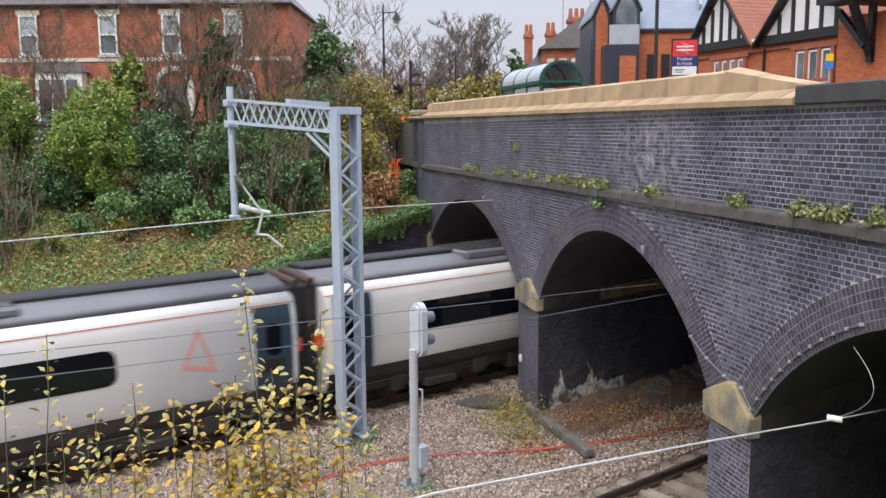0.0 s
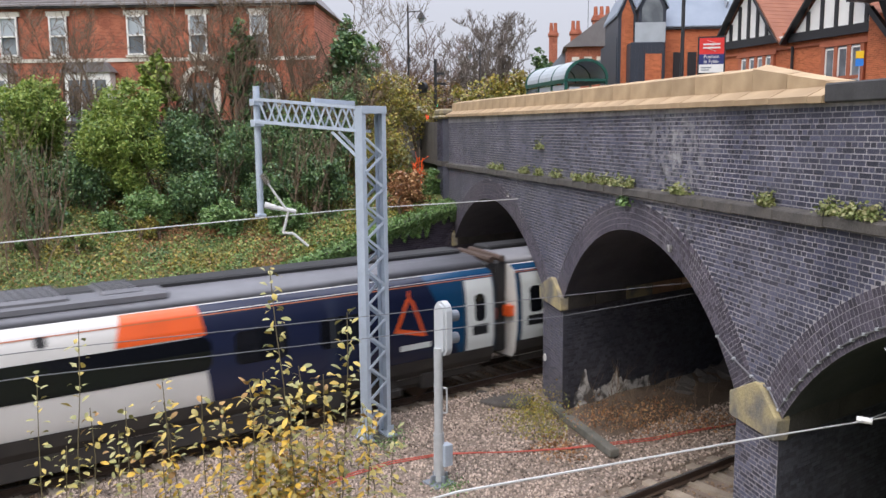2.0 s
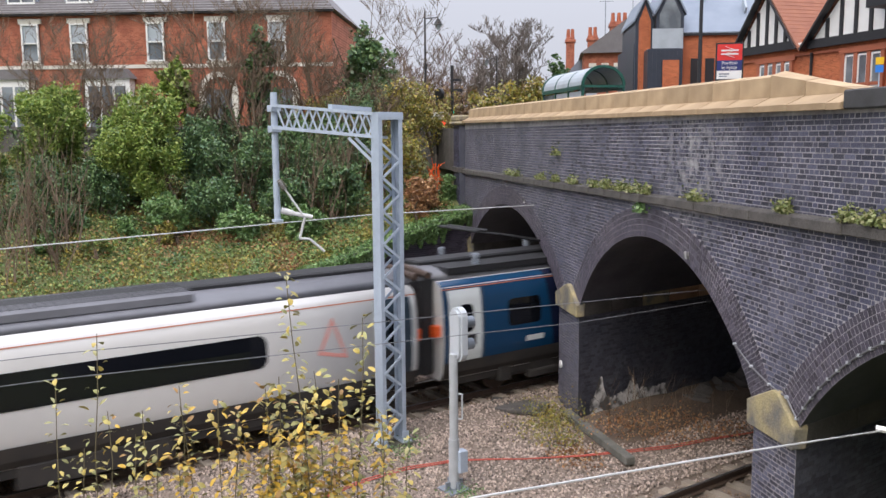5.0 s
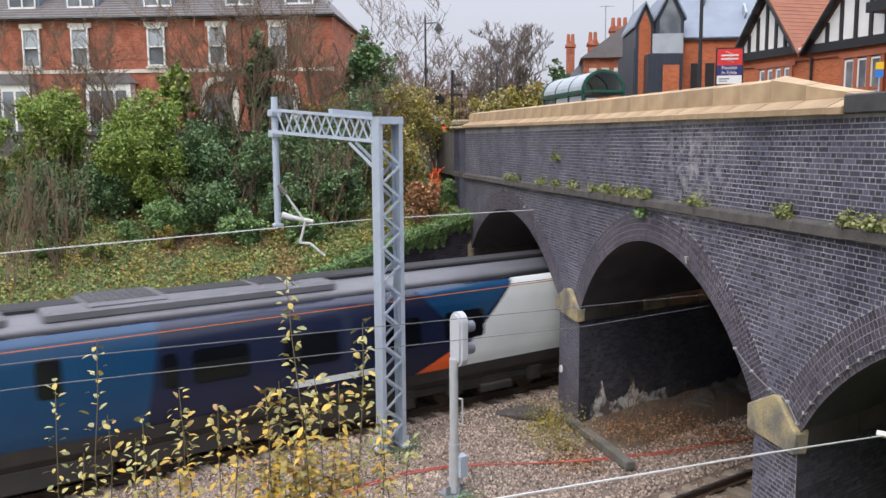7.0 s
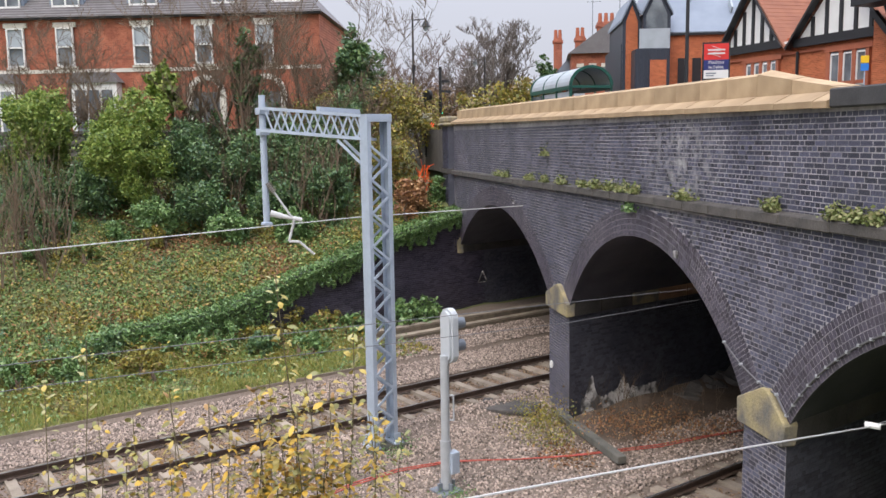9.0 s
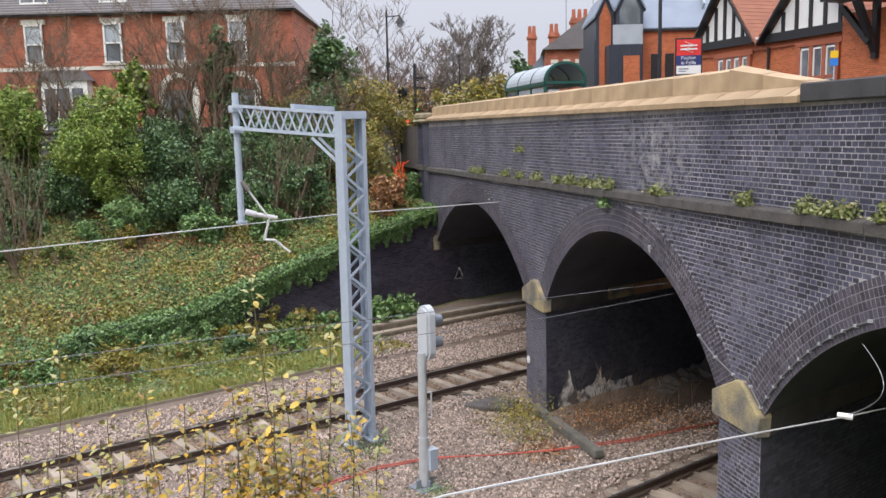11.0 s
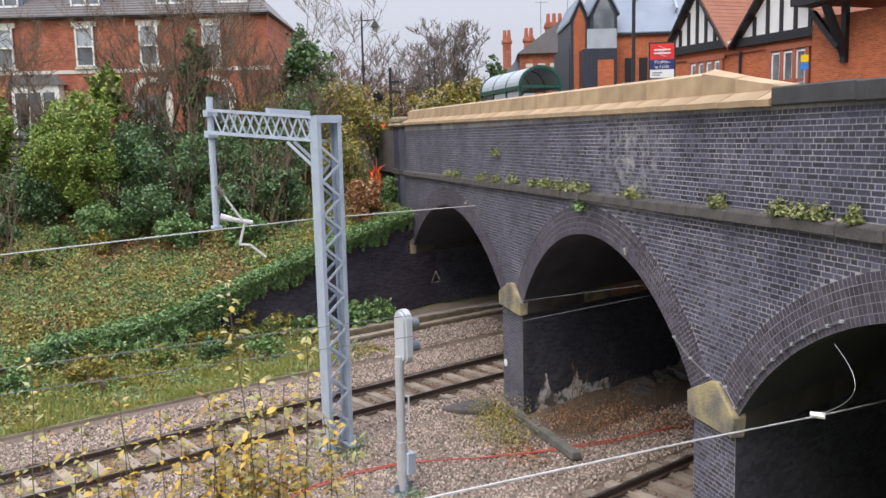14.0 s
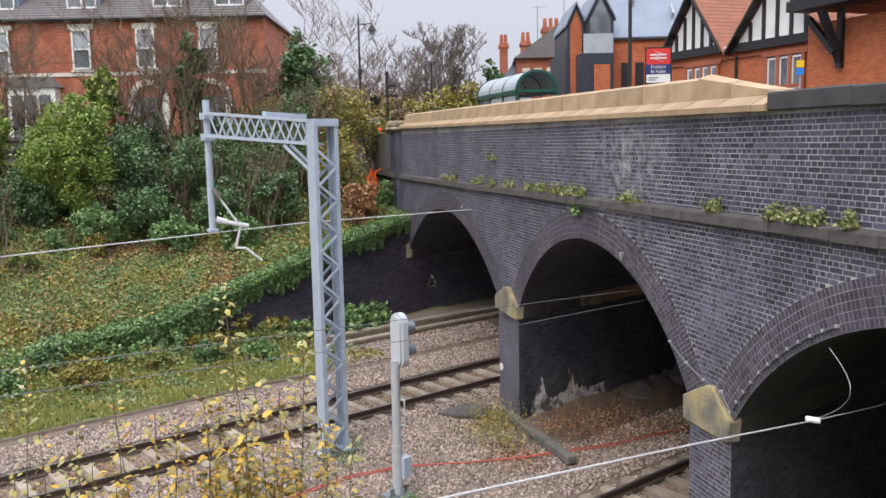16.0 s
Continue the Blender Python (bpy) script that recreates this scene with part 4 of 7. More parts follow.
# third car: blue front with red triangle, orange block, white rear
c = car_base("blue and white train car with orange block and triangle")
part("blue_panel", patch([(9.55, 0.9), (HALF, 0.9), (HALF, 3.07), (8.5, 3.07)], 0.005), M["car_blue"], c, "petrol blue flank")
part("navy_panel", patch([(3.1, 0.9), (9.55, 0.9), (8.5, 3.07), (2.8, 3.07)], 0.005), M["car_navy"], c, "navy blue flank")
part("orange_block", patch([(1.2, 2.50), (3.0, 2.50), (2.9, 3.07), (1.35, 3.07)], 0.008), M["car_orange"], c, "orange roofline block")
band(c, -8.6, 3.1, 6)
for x0, x1 in ((3.6, 4.8), (5.6, 6.9)):
    part("window_pane", rounded(x0, x1, 1.77, 2.47, 0.010), M["car_band"], c)
door(c, 9.7, 10.7 - 0.12, *WHITE_DOORS)
door(c, -10.45, -9.6, *DARK_DOORS)
triangle_mark(c, 8.0, 1.68, 1.15, "car_orange")
bars(c, 7.7, 8.6, 1.38)
part("vent", rounded(-0.2, 0.0, 2.72, 2.92, 0.010, 0.05), M["dark"], c)
roof_box(c, -2.5, 2.5, 0.10), roof_box(c, -0.9, 0.6, 0.2, 0.7, True), roof_box(c, 1.2, 2.0, 0.18, 0.6, True)
bellows(c, HALF, 0.38), bellows(c, -HALF, -0.38)
cars.append(c)

# fourth car: white front, navy rear under a lowered current collector
c = car_base("white and blue train car carrying a pantograph")
band(c, -2.0, 6.5, 4)
door(c, 9.6, 10.5, *DARK_DOORS)
triangle_mark(c, 8.35, 1.70, 0.95, "car_mint")
part("navy_panel", patch([(-7.0, 0.9), (-2.05, 0.9), (-2.15, 3.07), (-7.3, 3.07)], 0.005), M["car_navy"], c, "navy blue flank")
part("blue_panel", patch([(-HALF, 0.9), (-7.0, 0.9), (-7.3, 3.07), (-HALF, 3.07)], 0.005), M["car_blue"], c, "petrol blue flank")
part("orange_flash", patch([(-2.3, 1.08), (-1.4, 1.08), (-1.9, 1.7), (-2.2, 1.7)], 0.010), M["car_orange"], c, "orange flash")
for x0, x1 in ((-8.6, -7.5), (-6.7, -5.6), (-4.8, -3.65)):
    part("window_pane", rounded(x0, x1, 1.77, 2.47, 0.010), M["car_band"], c)
door(c, -10.45, -9.45, *WHITE_DOORS)
bars(c, -6.2, -4.6, 1.35), bars(c, -8.0, -7.4, 1.3)
roof_box(c, -2.2, 2.4, 0.16), roof_box(c, 3.0, 6.0, 0.1, grille=True)
well = part("pantograph_well", boxes((-10.2, -4.0, -0.95, 0.95, 3.21, 3.37)), M["dark"], c, "dark sunken pantograph deck")
for x in (-4.6, -5.4, -6.2, -9.2):
    for y in (-0.75, 0.75):
        bm = bmesh.new()
        for k in range(5):
            rod(bm, (x, y, 3.37 + 0.06 * k), (x, y, 3.41 + 0.06 * k), 0.11, 0.07, 10)
        part("insulator", bm, M["terracotta" if x > -5 else "galv_dull"], well, "ribbed roof insulator")
bm = rods((Vector((-5.6, -0.4, 3.53)), Vector((-7.6, -0.3, 3.93)), 0.04), (Vector((-5.6, 0.4, 3.53)), Vector((-7.6, 0.3, 3.93)), 0.04), (Vector((-7.6, -0.3, 3.93)), Vector((-9.2, -0.2, 4.19)), 0.03), (Vector((-7.6, 0.3, 3.93)), Vector((-9.2, 0.2, 4.19)), 0.03), (Vector((-9.2, -0.85, 4.21)), Vector((-9.2, 0.85, 4.21)), 0.04), (Vector((-8.9, -0.85, 4.21)), Vector((-8.9, 0.85, 4.21)), 0.04))
part("pantograph", bm, M["dark"], c, "raised black pantograph arm")
bellows(c, HALF, 0.38), bellows(c, -HALF, -0.38)
cars.append(c)

# fifth car
c = car_base("white train car with dark end doors")
band(c, -8.3, 6.8, 7)
door(c, -10.4, -9.4, *DARK_DOORS)
door(c, 9.5, 10.45, *DARK_DOORS)
triangle_mark(c, 8.35, 1.70, 0.95, "car_pink")
roof_box(c, 1.5, 5.5, grille=True)
bellows(c, HALF, 0.38), bellows(c, -HALF, -0.38)
bars(c, -9.0, -8.2, 1.3)
cars.append(c)

# tail car with its sloping cab
c = car_base("navy driving car with yellow nose at the tail", back=-6.2, material="car_navy")
part("white_panel", patch([(5.55, 0.9), (HALF, 0.9), (HALF, 3.07), (7.9, 3.07)], 0.005), M["car_mint"], c, "pale flank with slanted edge")
part("orange_flash", patch([(4.75, 1.08), (5.85, 1.08), (6.05, 1.62), (5.95, 1.60)], 0.010), M["car_orange"], c, "orange flash")
part("blue_panel", patch([(6.0, 1.9), (6.38, 1.9), (7.85, 3.05), (4.9, 3.05)], 0.005), M["car_blue"], c, "petrol blue flank")
part("blue_panel", patch([(-6.22, 0.9), (-1.6, 0.9), (-1.2, 3.07), (-6.22, 3.07)], 0.005), M["car_blue"], c, "petrol blue flank")
door(c, 9.5, 10.45, *DARK_DOORS)
for x0, x1 in ((5.6, 6.8), (3.6, 4.9), (1.4, 2.7), (-0.6, 0.6), (-1.2, -0.9)):
    part("window_pane", rounded(x0, x1, 1.77, 2.47, 0.010, 0.12), M["car_band"], c)
part("cab_door_window", rounded(-3.5, -3.05, 1.95, 2.7, 0.010, 0.12), M["car_band"], c)
triangle_mark(c, -5.55, 1.50, 1.2, "car_orange")
bars(c, -7.15, -6.2, 1.66, 1, 0.16), bars(c, -7.2, -5.95, 1.42, 1, 0.15), bars(c, 1.6, 3.6, 1.3)
roof_box(c, -3.2, 3.0, 0.12), roof_box(c, -2.4, -0.8, 0.20, 0.7, True), roof_box(c, 1.2, 2.2, 0.18, 0.6, True), roof_box(c, -4.9, -3.8, 0.12, 0.7, True)
bellows(c, HALF, 0.38)
# the cab tapers from the full section to a low rounded nose
NOSE = [(-6.20, 1.0, 3.37, 0.62), (-7.0, 1.0, 3.33, 0.61), (-7.8, 0.99, 3.23, 0.58), (-8.6, 0.97, 3.03, 0.54), (-9.3, 0.94, 2.76, 0.50), (-9.9, 0.90, 2.45, 0.46), (-10.4, 0.83, 2.12, 0.42), (-10.8, 0.74, 1.84, 0.40), (-11.1, 0.62, 1.58, 0.41), (-11.27, 0.46, 1.36, 0.48), (-11.34, 0.28, 1.18, 0.60)]
secs = []
base_pts = skin(0.62, 3.37)
NOSE = [tuple(a[i] + (b[i] - a[i]) * k / 6 for i in range(4)) for a, b in zip(NOSE, NOSE[1:]) for k in range(6)] + [NOSE[-1]]


def cab_half(x, z):
    """Half width of the cab's skin at a length and height."""
    for (xa, wa, ta, la), (xb, wb, tb, lb) in zip(NOSE, NOSE[1:]):
        if xb <= x <= xa:
            k = (x - xa) / (xb - xa)
            w, t, lo = wa + (wb - wa) * k, ta + (tb - ta) * k, la + (lb - la) * k
            return w * half_width(max(0.62, min(3.37, 0.62 + (z - lo) / (t - lo) * 2.75)))
    return half_width(z)


for x, wf, top, low in NOSE:
    secs.append([(x, y * wf, low + (z - 0.62) / (3.37 - 0.62) * (top - low)) for y, z in base_pts])
nose = part("cab_nose", loft(secs), M["car_blue"], c, "blue streamlined cab with yellow front")
for extra in ("yellow", "car_band", "car_roof", "car_under"):
    nose.data.materials.append(M[extra])
for f in nose.data.polygons:
    x, y, z = f.center
    up = f.normal.z
    if z < 0.80 and x > -10.6:
        f.material_index = 4
    elif (f.normal.x < -0.60 or x < -11.16) and x < -10.5 and not (up > 0.55 and abs(y) < 0.50 and x > -11.12):
        f.material_index = 1
    elif -11.12 < x < -8.55 and up > 0.30 and abs(y) < 0.86:
        f.material_index = 2
    elif x > -8.55 and up > 0.50:
        f.material_index = 3


def cab_sheet(corners, eps, n=8):
    """A sheet that follows the cab's flank between four corners in x and z."""
    (ax, az), (bx, bz), (cx, cz), (dx, dz) = corners
    bm = bmesh.new()
    rows = []
    for j in range(n + 1):
        v = j / n
        row = []
        for i in range(n + 1):
            u = i / n
            x = (ax + (bx - ax) * u) * (1 - v) + (dx + (cx - dx) * u) * v
            z = (az + (bz - az) * u) * (1 - v) + (dz + (cz - dz) * u) * v
            row.append(bm.verts.new((x, -(cab_half(x, z) + eps), z)))
        rows.append(row)
    for a, b in zip(rows, rows[1:]):
        for i in range(n):
            bm.faces.new((a[i], a[i + 1], b[i + 1], b[i]))
    return bm


part("cab_side_window", cab_sheet([(-9.15, 1.98), (-8.0, 2.02), (-7.9, 2.62), (-8.45, 2.58)], 0.014), M["car_band"], c, "slanted black cab side window")
part("cab_stripe", cab_sheet([(-8.1, 2.86), (-6.2, 2.895), (-6.2, 2.917), (-8.1, 2.885)], 0.014), M["stripe"], c, "thin orange stripe")
for sd in (-1, 1):
    bm = bmesh.new()
    bmesh.ops.create_uvsphere(bm, u_segments=12, v_segments=8, radius=0.17, matrix=Matrix.Translation((-10.62, sd * (cab_half(-10.62, 1.55) - 0.03), 1.55)) @ Matrix.Diagonal((1.7, 0.5, 0.75, 1)))
    part("headlight", bm, M["poly"], c, "clear headlight cluster")
part("wiper", rods((Vector((-10.1, -0.15, 2.36)), Vector((-9.3, -0.4, 2.84)), 0.02)), M["black"], c)
cars.append(c)


# ---- plants ----
def leaves(points, size, rng, shape=1.6, up=0.4):
    """A leaf for each point: a folded rhomb of random turn. Returns vertices and faces."""
    vs, fs = [], []
    for p in points:
        d = Vector((rng.gauss(0, 1), rng.gauss(0, 1), rng.gauss(0, 0.8))).normalized()
        n = Vector((rng.gauss(0, 1), rng.gauss(0, 1), rng.gauss(up, 0.8)))
        w = d.cross(n)
        w = w.normalized() if w.length > 1e-4 else Vector((1, 0, 0))
        k = size * rng.uniform(0.6, 1.35)
        d, w = d * k * shape * 0.5, w * k * 0.5
        b = len(vs)
        p = Vector(p)
        vs += [p - d, p + w, p + d, p - w]
        fs.append((b, b + 1, b + 2, b + 3))
    return vs, fs


def clump_points(centre, radii, n, rng, clumps=14):
    """Points thick near the skin of many overlapping balls that make up an uneven crown."""
    c0, r0 = Vector(centre), Vector(radii)
    balls = []
    for _ in range(clumps * 4):
        d = Vector((rng.gauss(0, 1), rng.gauss(0, 1), rng.gauss(0, 1))).normalized() * rng.uniform(0.25, 1.0)
        balls.append((c0 + Vector((d.x * r0.x, d.y * r0.y, d.z * r0.z)), rng.uniform(0.14, 0.36) * min(r0)))
    out = []
    for _ in range(n):
        c, r = rng.choice(balls)
        d = Vector((rng.gauss(0, 1), rng.gauss(0, 1), rng.gauss(0.25, 1))).normalized()
        out.append(c + d * r * (rng.uniform(0.5, 1.05) if rng.random() < 0.85 else rng.uniform(1.0, 1.6)))
    return out


def twig_tree(parent, base, height, spread, rng, material, levels=4, trunk=0.12, stems=1, fine=0.008, upright=0.6, name="trunk"):
    """Tapered trunk and limbs that divide into fine twigs, one mesh."""
    all_v, all_f = [], []
    thin_v, thin_f = [], []

    def limb(a, b, r0, r1):
        vs, fs = (thin_v, thin_f) if r0 < 0.022 else (all_v, all_f)
        a, b = Vector(a), Vector(b)
        z = (b - a).normalized()
        x = z.orthogonal().normalized()
        y = z.cross(x)
        n = 6 if r0 > 0.04 else 3
        i0 = len(vs)
        for p, r in ((a, r0), (b, r1)):
            vs.extend(p + (x * math.cos(6.283 * k / n) + y * math.sin(6.283 * k / n)) * r for k in range(n))
        fs.extend((i0 + k, i0 + (k + 1) % n, i0 + n + (k + 1) % n, i0 + n + k) for k in range(n))

    def grow(p, d, length, r, level):
        steps = 3
        for k in range(steps):
            d = (d + Vector((rng.gauss(0, 0.16), rng.gauss(0, 0.16), rng.gauss(0.03, 0.1)))).normalized()
            q = p + d * length / steps
            r2 = max(fine, r * 0.82)
            limb(p, q, r, r2)
            if level > 0:
                for _ in range(2 if level > 1 else 3):
                    if rng.random() < 0.64:
                        side = Vector((rng.gauss(0, 1), rng.gauss(0, 1), rng.gauss(upright, 0.4))).normalized()
                        nd = (d * 0.55 + side * spread).normalized()
                        grow(p.lerp(q, rng.random()), nd, length * rng.uniform(0.45, 0.68), max(fine, r2 * 0.5), level - 1)
            p, r = q, r2

    for _ in range(stems):
        off = Vector((rng.gauss(0, 0.35), rng.gauss(0, 0.35), 0)) if stems > 1 else Vector((0, 0, 0))
        lean = Vector((rng.gauss(0, 0.12), rng.gauss(0, 0.12), 1)).normalized()
        grow(Vector(base) + off, lean, height * rng.uniform(0.75, 1.0), trunk * rng.uniform(0.7, 1), levels)
        if all_f:
            raw(name, list(all_v), list(all_f), material, parent)
            all_v.clear()
            all_f.clear()
    if thin_f:
        tagged(raw("branchwork", thin_v, thin_f, material, parent), kind="stuff")


def shrub(name, base, top_centre, radii, n, size, leaf, label, seed, clumps=14, trunk_h=None, category="shrub", shape=1.6, bark="bark"):
    rng = random.Random(seed)
    t = thing(name, pose(0, 0, 0), label, category)
    twig_tree(t, base, (Vector(top_centre) - Vector(base)).length, 0.6, rng, M[bark], 1, 0.09, 2, 0.015)
    pts = clump_points(top_centre, radii, n, rng, clumps)
    vs, fs = leaves(pts, size, rng, shape)
    ob = raw("crown", vs, fs, M[leaf], t)
    return t


def bare_tree(name, base, height, spread, seed, label, levels=4, trunk=0.14, stems=1, bark="bark", fine=0.008, upright=0.6):
    t = thing(name, pose(0, 0, 0), label, "tree")
    twig_tree(t, base, height, spread, random.Random(seed), M[bark], levels, trunk, stems, fine, upright)
    return t


# evergreen shrubs along the top of the far bank
BRIGHT = "bright green glossy evergreen shrub on the cutting bank"
shrub("evergreen_shrub", (-31.9, -15.4, 4.2), (-31.9, -15.4, 7.0), (1.3, 1.25, 1.7), 34000, 0.058, "leaf_bright", BRIGHT, 1, 22, shape=2.2)
shrub("evergreen_shrub", (-31.0, -17.9, 4.0), (-31.0, -17.9, 6.8), (1.4, 1.4, 1.6), 18000, 0.062, "leaf_bright", BRIGHT, 2, 18, shape=2.2)
shrub("evergreen_shrub", (-30.5, -12.1, 3.8), (-30.4, -12.0, 6.4), (1.35, 1.5, 1.95), 42000, 0.056, "leaf_bright", BRIGHT, 3, 24, shape=2.2)
HOLLY = "dark green holly bush on the cutting bank"
for k, (x, y, z, rx, rz, n) in enumerate([(-31.2, -10.2, 5.9, 1.5, 1.5, 7000), (-31.6, -8.2, 5.6, 1.5, 1.5, 7000), (-32.0, -6.2, 5.9, 1.5, 1.5, 6500), (-32.6, -4.6, 6.3, 1.4, 1.5, 6000), (-30.0, -6.7, 4.5, 1.1, 0.9, 4500), (-29.9, -9.4, 4.3, 1.2, 0.9, 4500), (-31.6, -13.0, 4.9, 1.2, 1.1, 4000), (-29.9, -4.9, 4.9, 1.0, 1.0, 4000)]):
    shrub("holly_bush", (x, y, z - 2.2), (x, y, z), (rx, rx, rz), int(n * 2), 0.07, "leaf_dark", HOLLY, 20 + k, 18)
for k, (x, y, z, r, rz, leaf) in enumerate([(-33.8, -9.6, 6.7, 1.2, 1.3, "leaf_dark"), (-34.0, -7.2, 6.9, 1.2, 1.3, "leaf_dark"), (-34.4, -5.2, 7.2, 1.3, 1.4, "leaf_olive"), (-34.6, -3.4, 7.6, 1.3, 1.6, "leaf_dark"), (-33.6, -13.2, 6.4, 1.2, 1.2, "leaf_dark"), (-33.8, -16.0, 6.6, 1.4, 1.2, "leaf_dark"), (-29.4, -11.0, 3.9, 0.9, 0.7, "leaf_ivy"), (-28.9, -8.4, 3.6, 0.8, 0.6, "leaf_ivy"), (-28.8, -6.2, 3.6, 0.8, 0.7, "leaf_ivy"), (-29.0, -14.6, 3.7, 1.0, 0.9, "leaf_dark"), (-29.2, -17.2, 3.9, 1.2, 1.0, "leaf_dark"), (-30.2, -15.4, 4.8, 1.2, 1.2, "leaf_dark"), (-30.6, -13.4, 4.8, 1.1, 1.1, "leaf_dark")]):
    shrub("bank_shrub", (x, y, z - 1.6), (x, y, z), (r, r, rz), 7200, 0.068, leaf, "mixed green shrub on the cutting bank", 500 + k, 16)
shrub("ivy_clad_tree", (-33.5, -11.0, 5.4), (-33.5, -11.0, 8.3), (0.75, 0.8, 1.7), 5000, 0.12, "leaf_bright", "slender ivy-covered tree before the terrace", 40, 14)
shrub("ivy_clad_tree", (-36.9, -3.1, 5.7), (-37.0, -3.0, 9.4), (1.1, 1.2, 2.2), 5500, 0.13, "leaf_dark", "ivy-covered tree at the top of the bank", 41, 14)
shrub("ivy_clad_tree", (-33.2, -8.0, 5.4), (-33.2, -7.7, 9.0), (0.7, 0.7, 2.0), 3000, 0.11, "leaf_dark", "slender ivy-covered tree before the terrace", 42, 12)
for k, (x, y, z, r) in enumerate([(-34.4, -1.9, 7.8, 1.3), (-33.6, -3.2, 6.6, 1.2), (-31.2, -2.4, 6.0, 1.2), (-36.0, -0.6, 7.6, 1.5)]):
    shrub("autumn_scrub", (x, y, z - 1.9), (x, y, z), (r, r, r * 0.95), 3800, 0.08, "leaf_olive", "olive autumn scrub beside the bridge end", 50 + k, 16)
shrub("bramble", (-29.6, -2.0, 3.2), (-29.5, -1.8, 4.4), (0.8, 0.8, 0.8), 2600, 0.09, "leaf_dead", "russet bramble at the bridge end", 60, 10)
shrub("ivy_on_pilaster", (-30.9, -0.7, 2.5), (-30.85, -0.55, 4.2), (0.45, 0.35, 1.4), 4200, 0.08, "leaf_ivy", "ivy climbing the bridge pilaster", 61, 16)
for k, (x, y, z, r) in enumerate([(-26.9, -5.4, 0.45, 0.55), (-26.6, -6.5, 0.5, 0.6), (-26.7, -2.6, 0.45, 0.65), (-26.9, -1.9, 0.4, 0.6), (-26.3, -4.4, 0.3, 0.45), (-25.6, -7.6, 0.3, 0.4)]):
    shrub("bramble", (x, y, -0.1), (x, y, z), (r, r * 1.2, r), 1900, 0.085, "leaf_olive" if k in (0, 1, 5) else "leaf_ivy", "yellow-green bramble at the wall foot", 70 + k, 9)

rng = random.Random(58)
for k in range(20):
    s, o = -19.5 + 17.5 * k / 20 + rng.uniform(-0.3, 0.3), WALL_O + (0.35 + rng.uniform(0, 0.5) if k % 2 else rng.uniform(1.0, 2.3))
    r = rng.uniform(0.35, 0.62)
    p = place(s, o, ground_z(s, o))
    shrub("bramble", p - Vector((0, 0, 0.05)), p + Vector((0, 0, 0.28)), (r, r * 1.4, 0.42), 2200, 0.06, ("leaf_ivy", "leaf_dark", "leaf_olive", "leaf_ivy", "leaf_bank")[k % 5], "tangled green bramble on the verge", 760 + k, 8)

# bare trees and saplings
for k, (x, y, z, h, sp, lv, st) in enumerate([(-32.7, -8.3, 5.2, 5.6, 0.5, 4, 4), (-33.6, -9.6, 5.4, 4.8, 0.55, 4, 2), (-36.6, -3.8, 5.7, 6.2, 0.8, 4, 2), (-33.8, -6.0, 5.4, 5.0, 0.6, 4, 2), (-35.5, -13.2, 5.8, 4.5, 0.7, 4, 2), (-36.0, -16.5, 5.8, 4.5, 0.7, 4, 2), (-33.0, -2.9, 5.4, 3.6, 0.7, 4, 3), (-34.5, -11.6, 5.6, 4.2, 0.7, 4, 2), (-35.0, -8.6, 5.7, 5.6, 0.6, 4, 3), (-36.2, -5.4, 5.7, 5.6, 0.7, 4, 3), (-37.5, -1.2, 5.7, 5.4, 0.8, 4, 3), (-35.4, -15.0, 5.7, 4.4, 0.7, 4, 3)]):
    bare_tree("bare_tree", (x, y, z), h, sp, 100 + k, "leafless brown tree in front of the brick terrace", lv, 0.07, st, fine=0.0075)
for k, (x, y, z, h) in enumerate([(-27.5, -14.9, 2.9, 3.0), (-28.3, -14.5, 3.1, 3.2), (-27.4, -15.6, 2.9, 3.4), (-27.9, -14.1, 3.0, 2.4), (-26.6, -14.3, 2.3, 2.4), (-26.2, -15.2, 2.2, 2.8), (-30.9, -6.4, 3.9, 3.2), (-29.6, -6.0, 3.5, 2.9), (-29.4, -5.1, 3.6, 2.7), (-30.8, -8.6, 3.8, 2.6), (-31.4, -3.4, 4.2, 2.8), (-30.6, -7.2, 3.7, 2.6), (-30.0, -5.6, 3.8, 2.8), (-30.3, -4.6, 3.9, 2.6), (-27.6, -16.4, 2.8, 3.2)]):
    bare_tree("sapling", (x, y, z), h, 0.35, 130 + k, "tall bare brown saplings on the bank", 1, 0.03, 6, fine=0.007, upright=1.6)

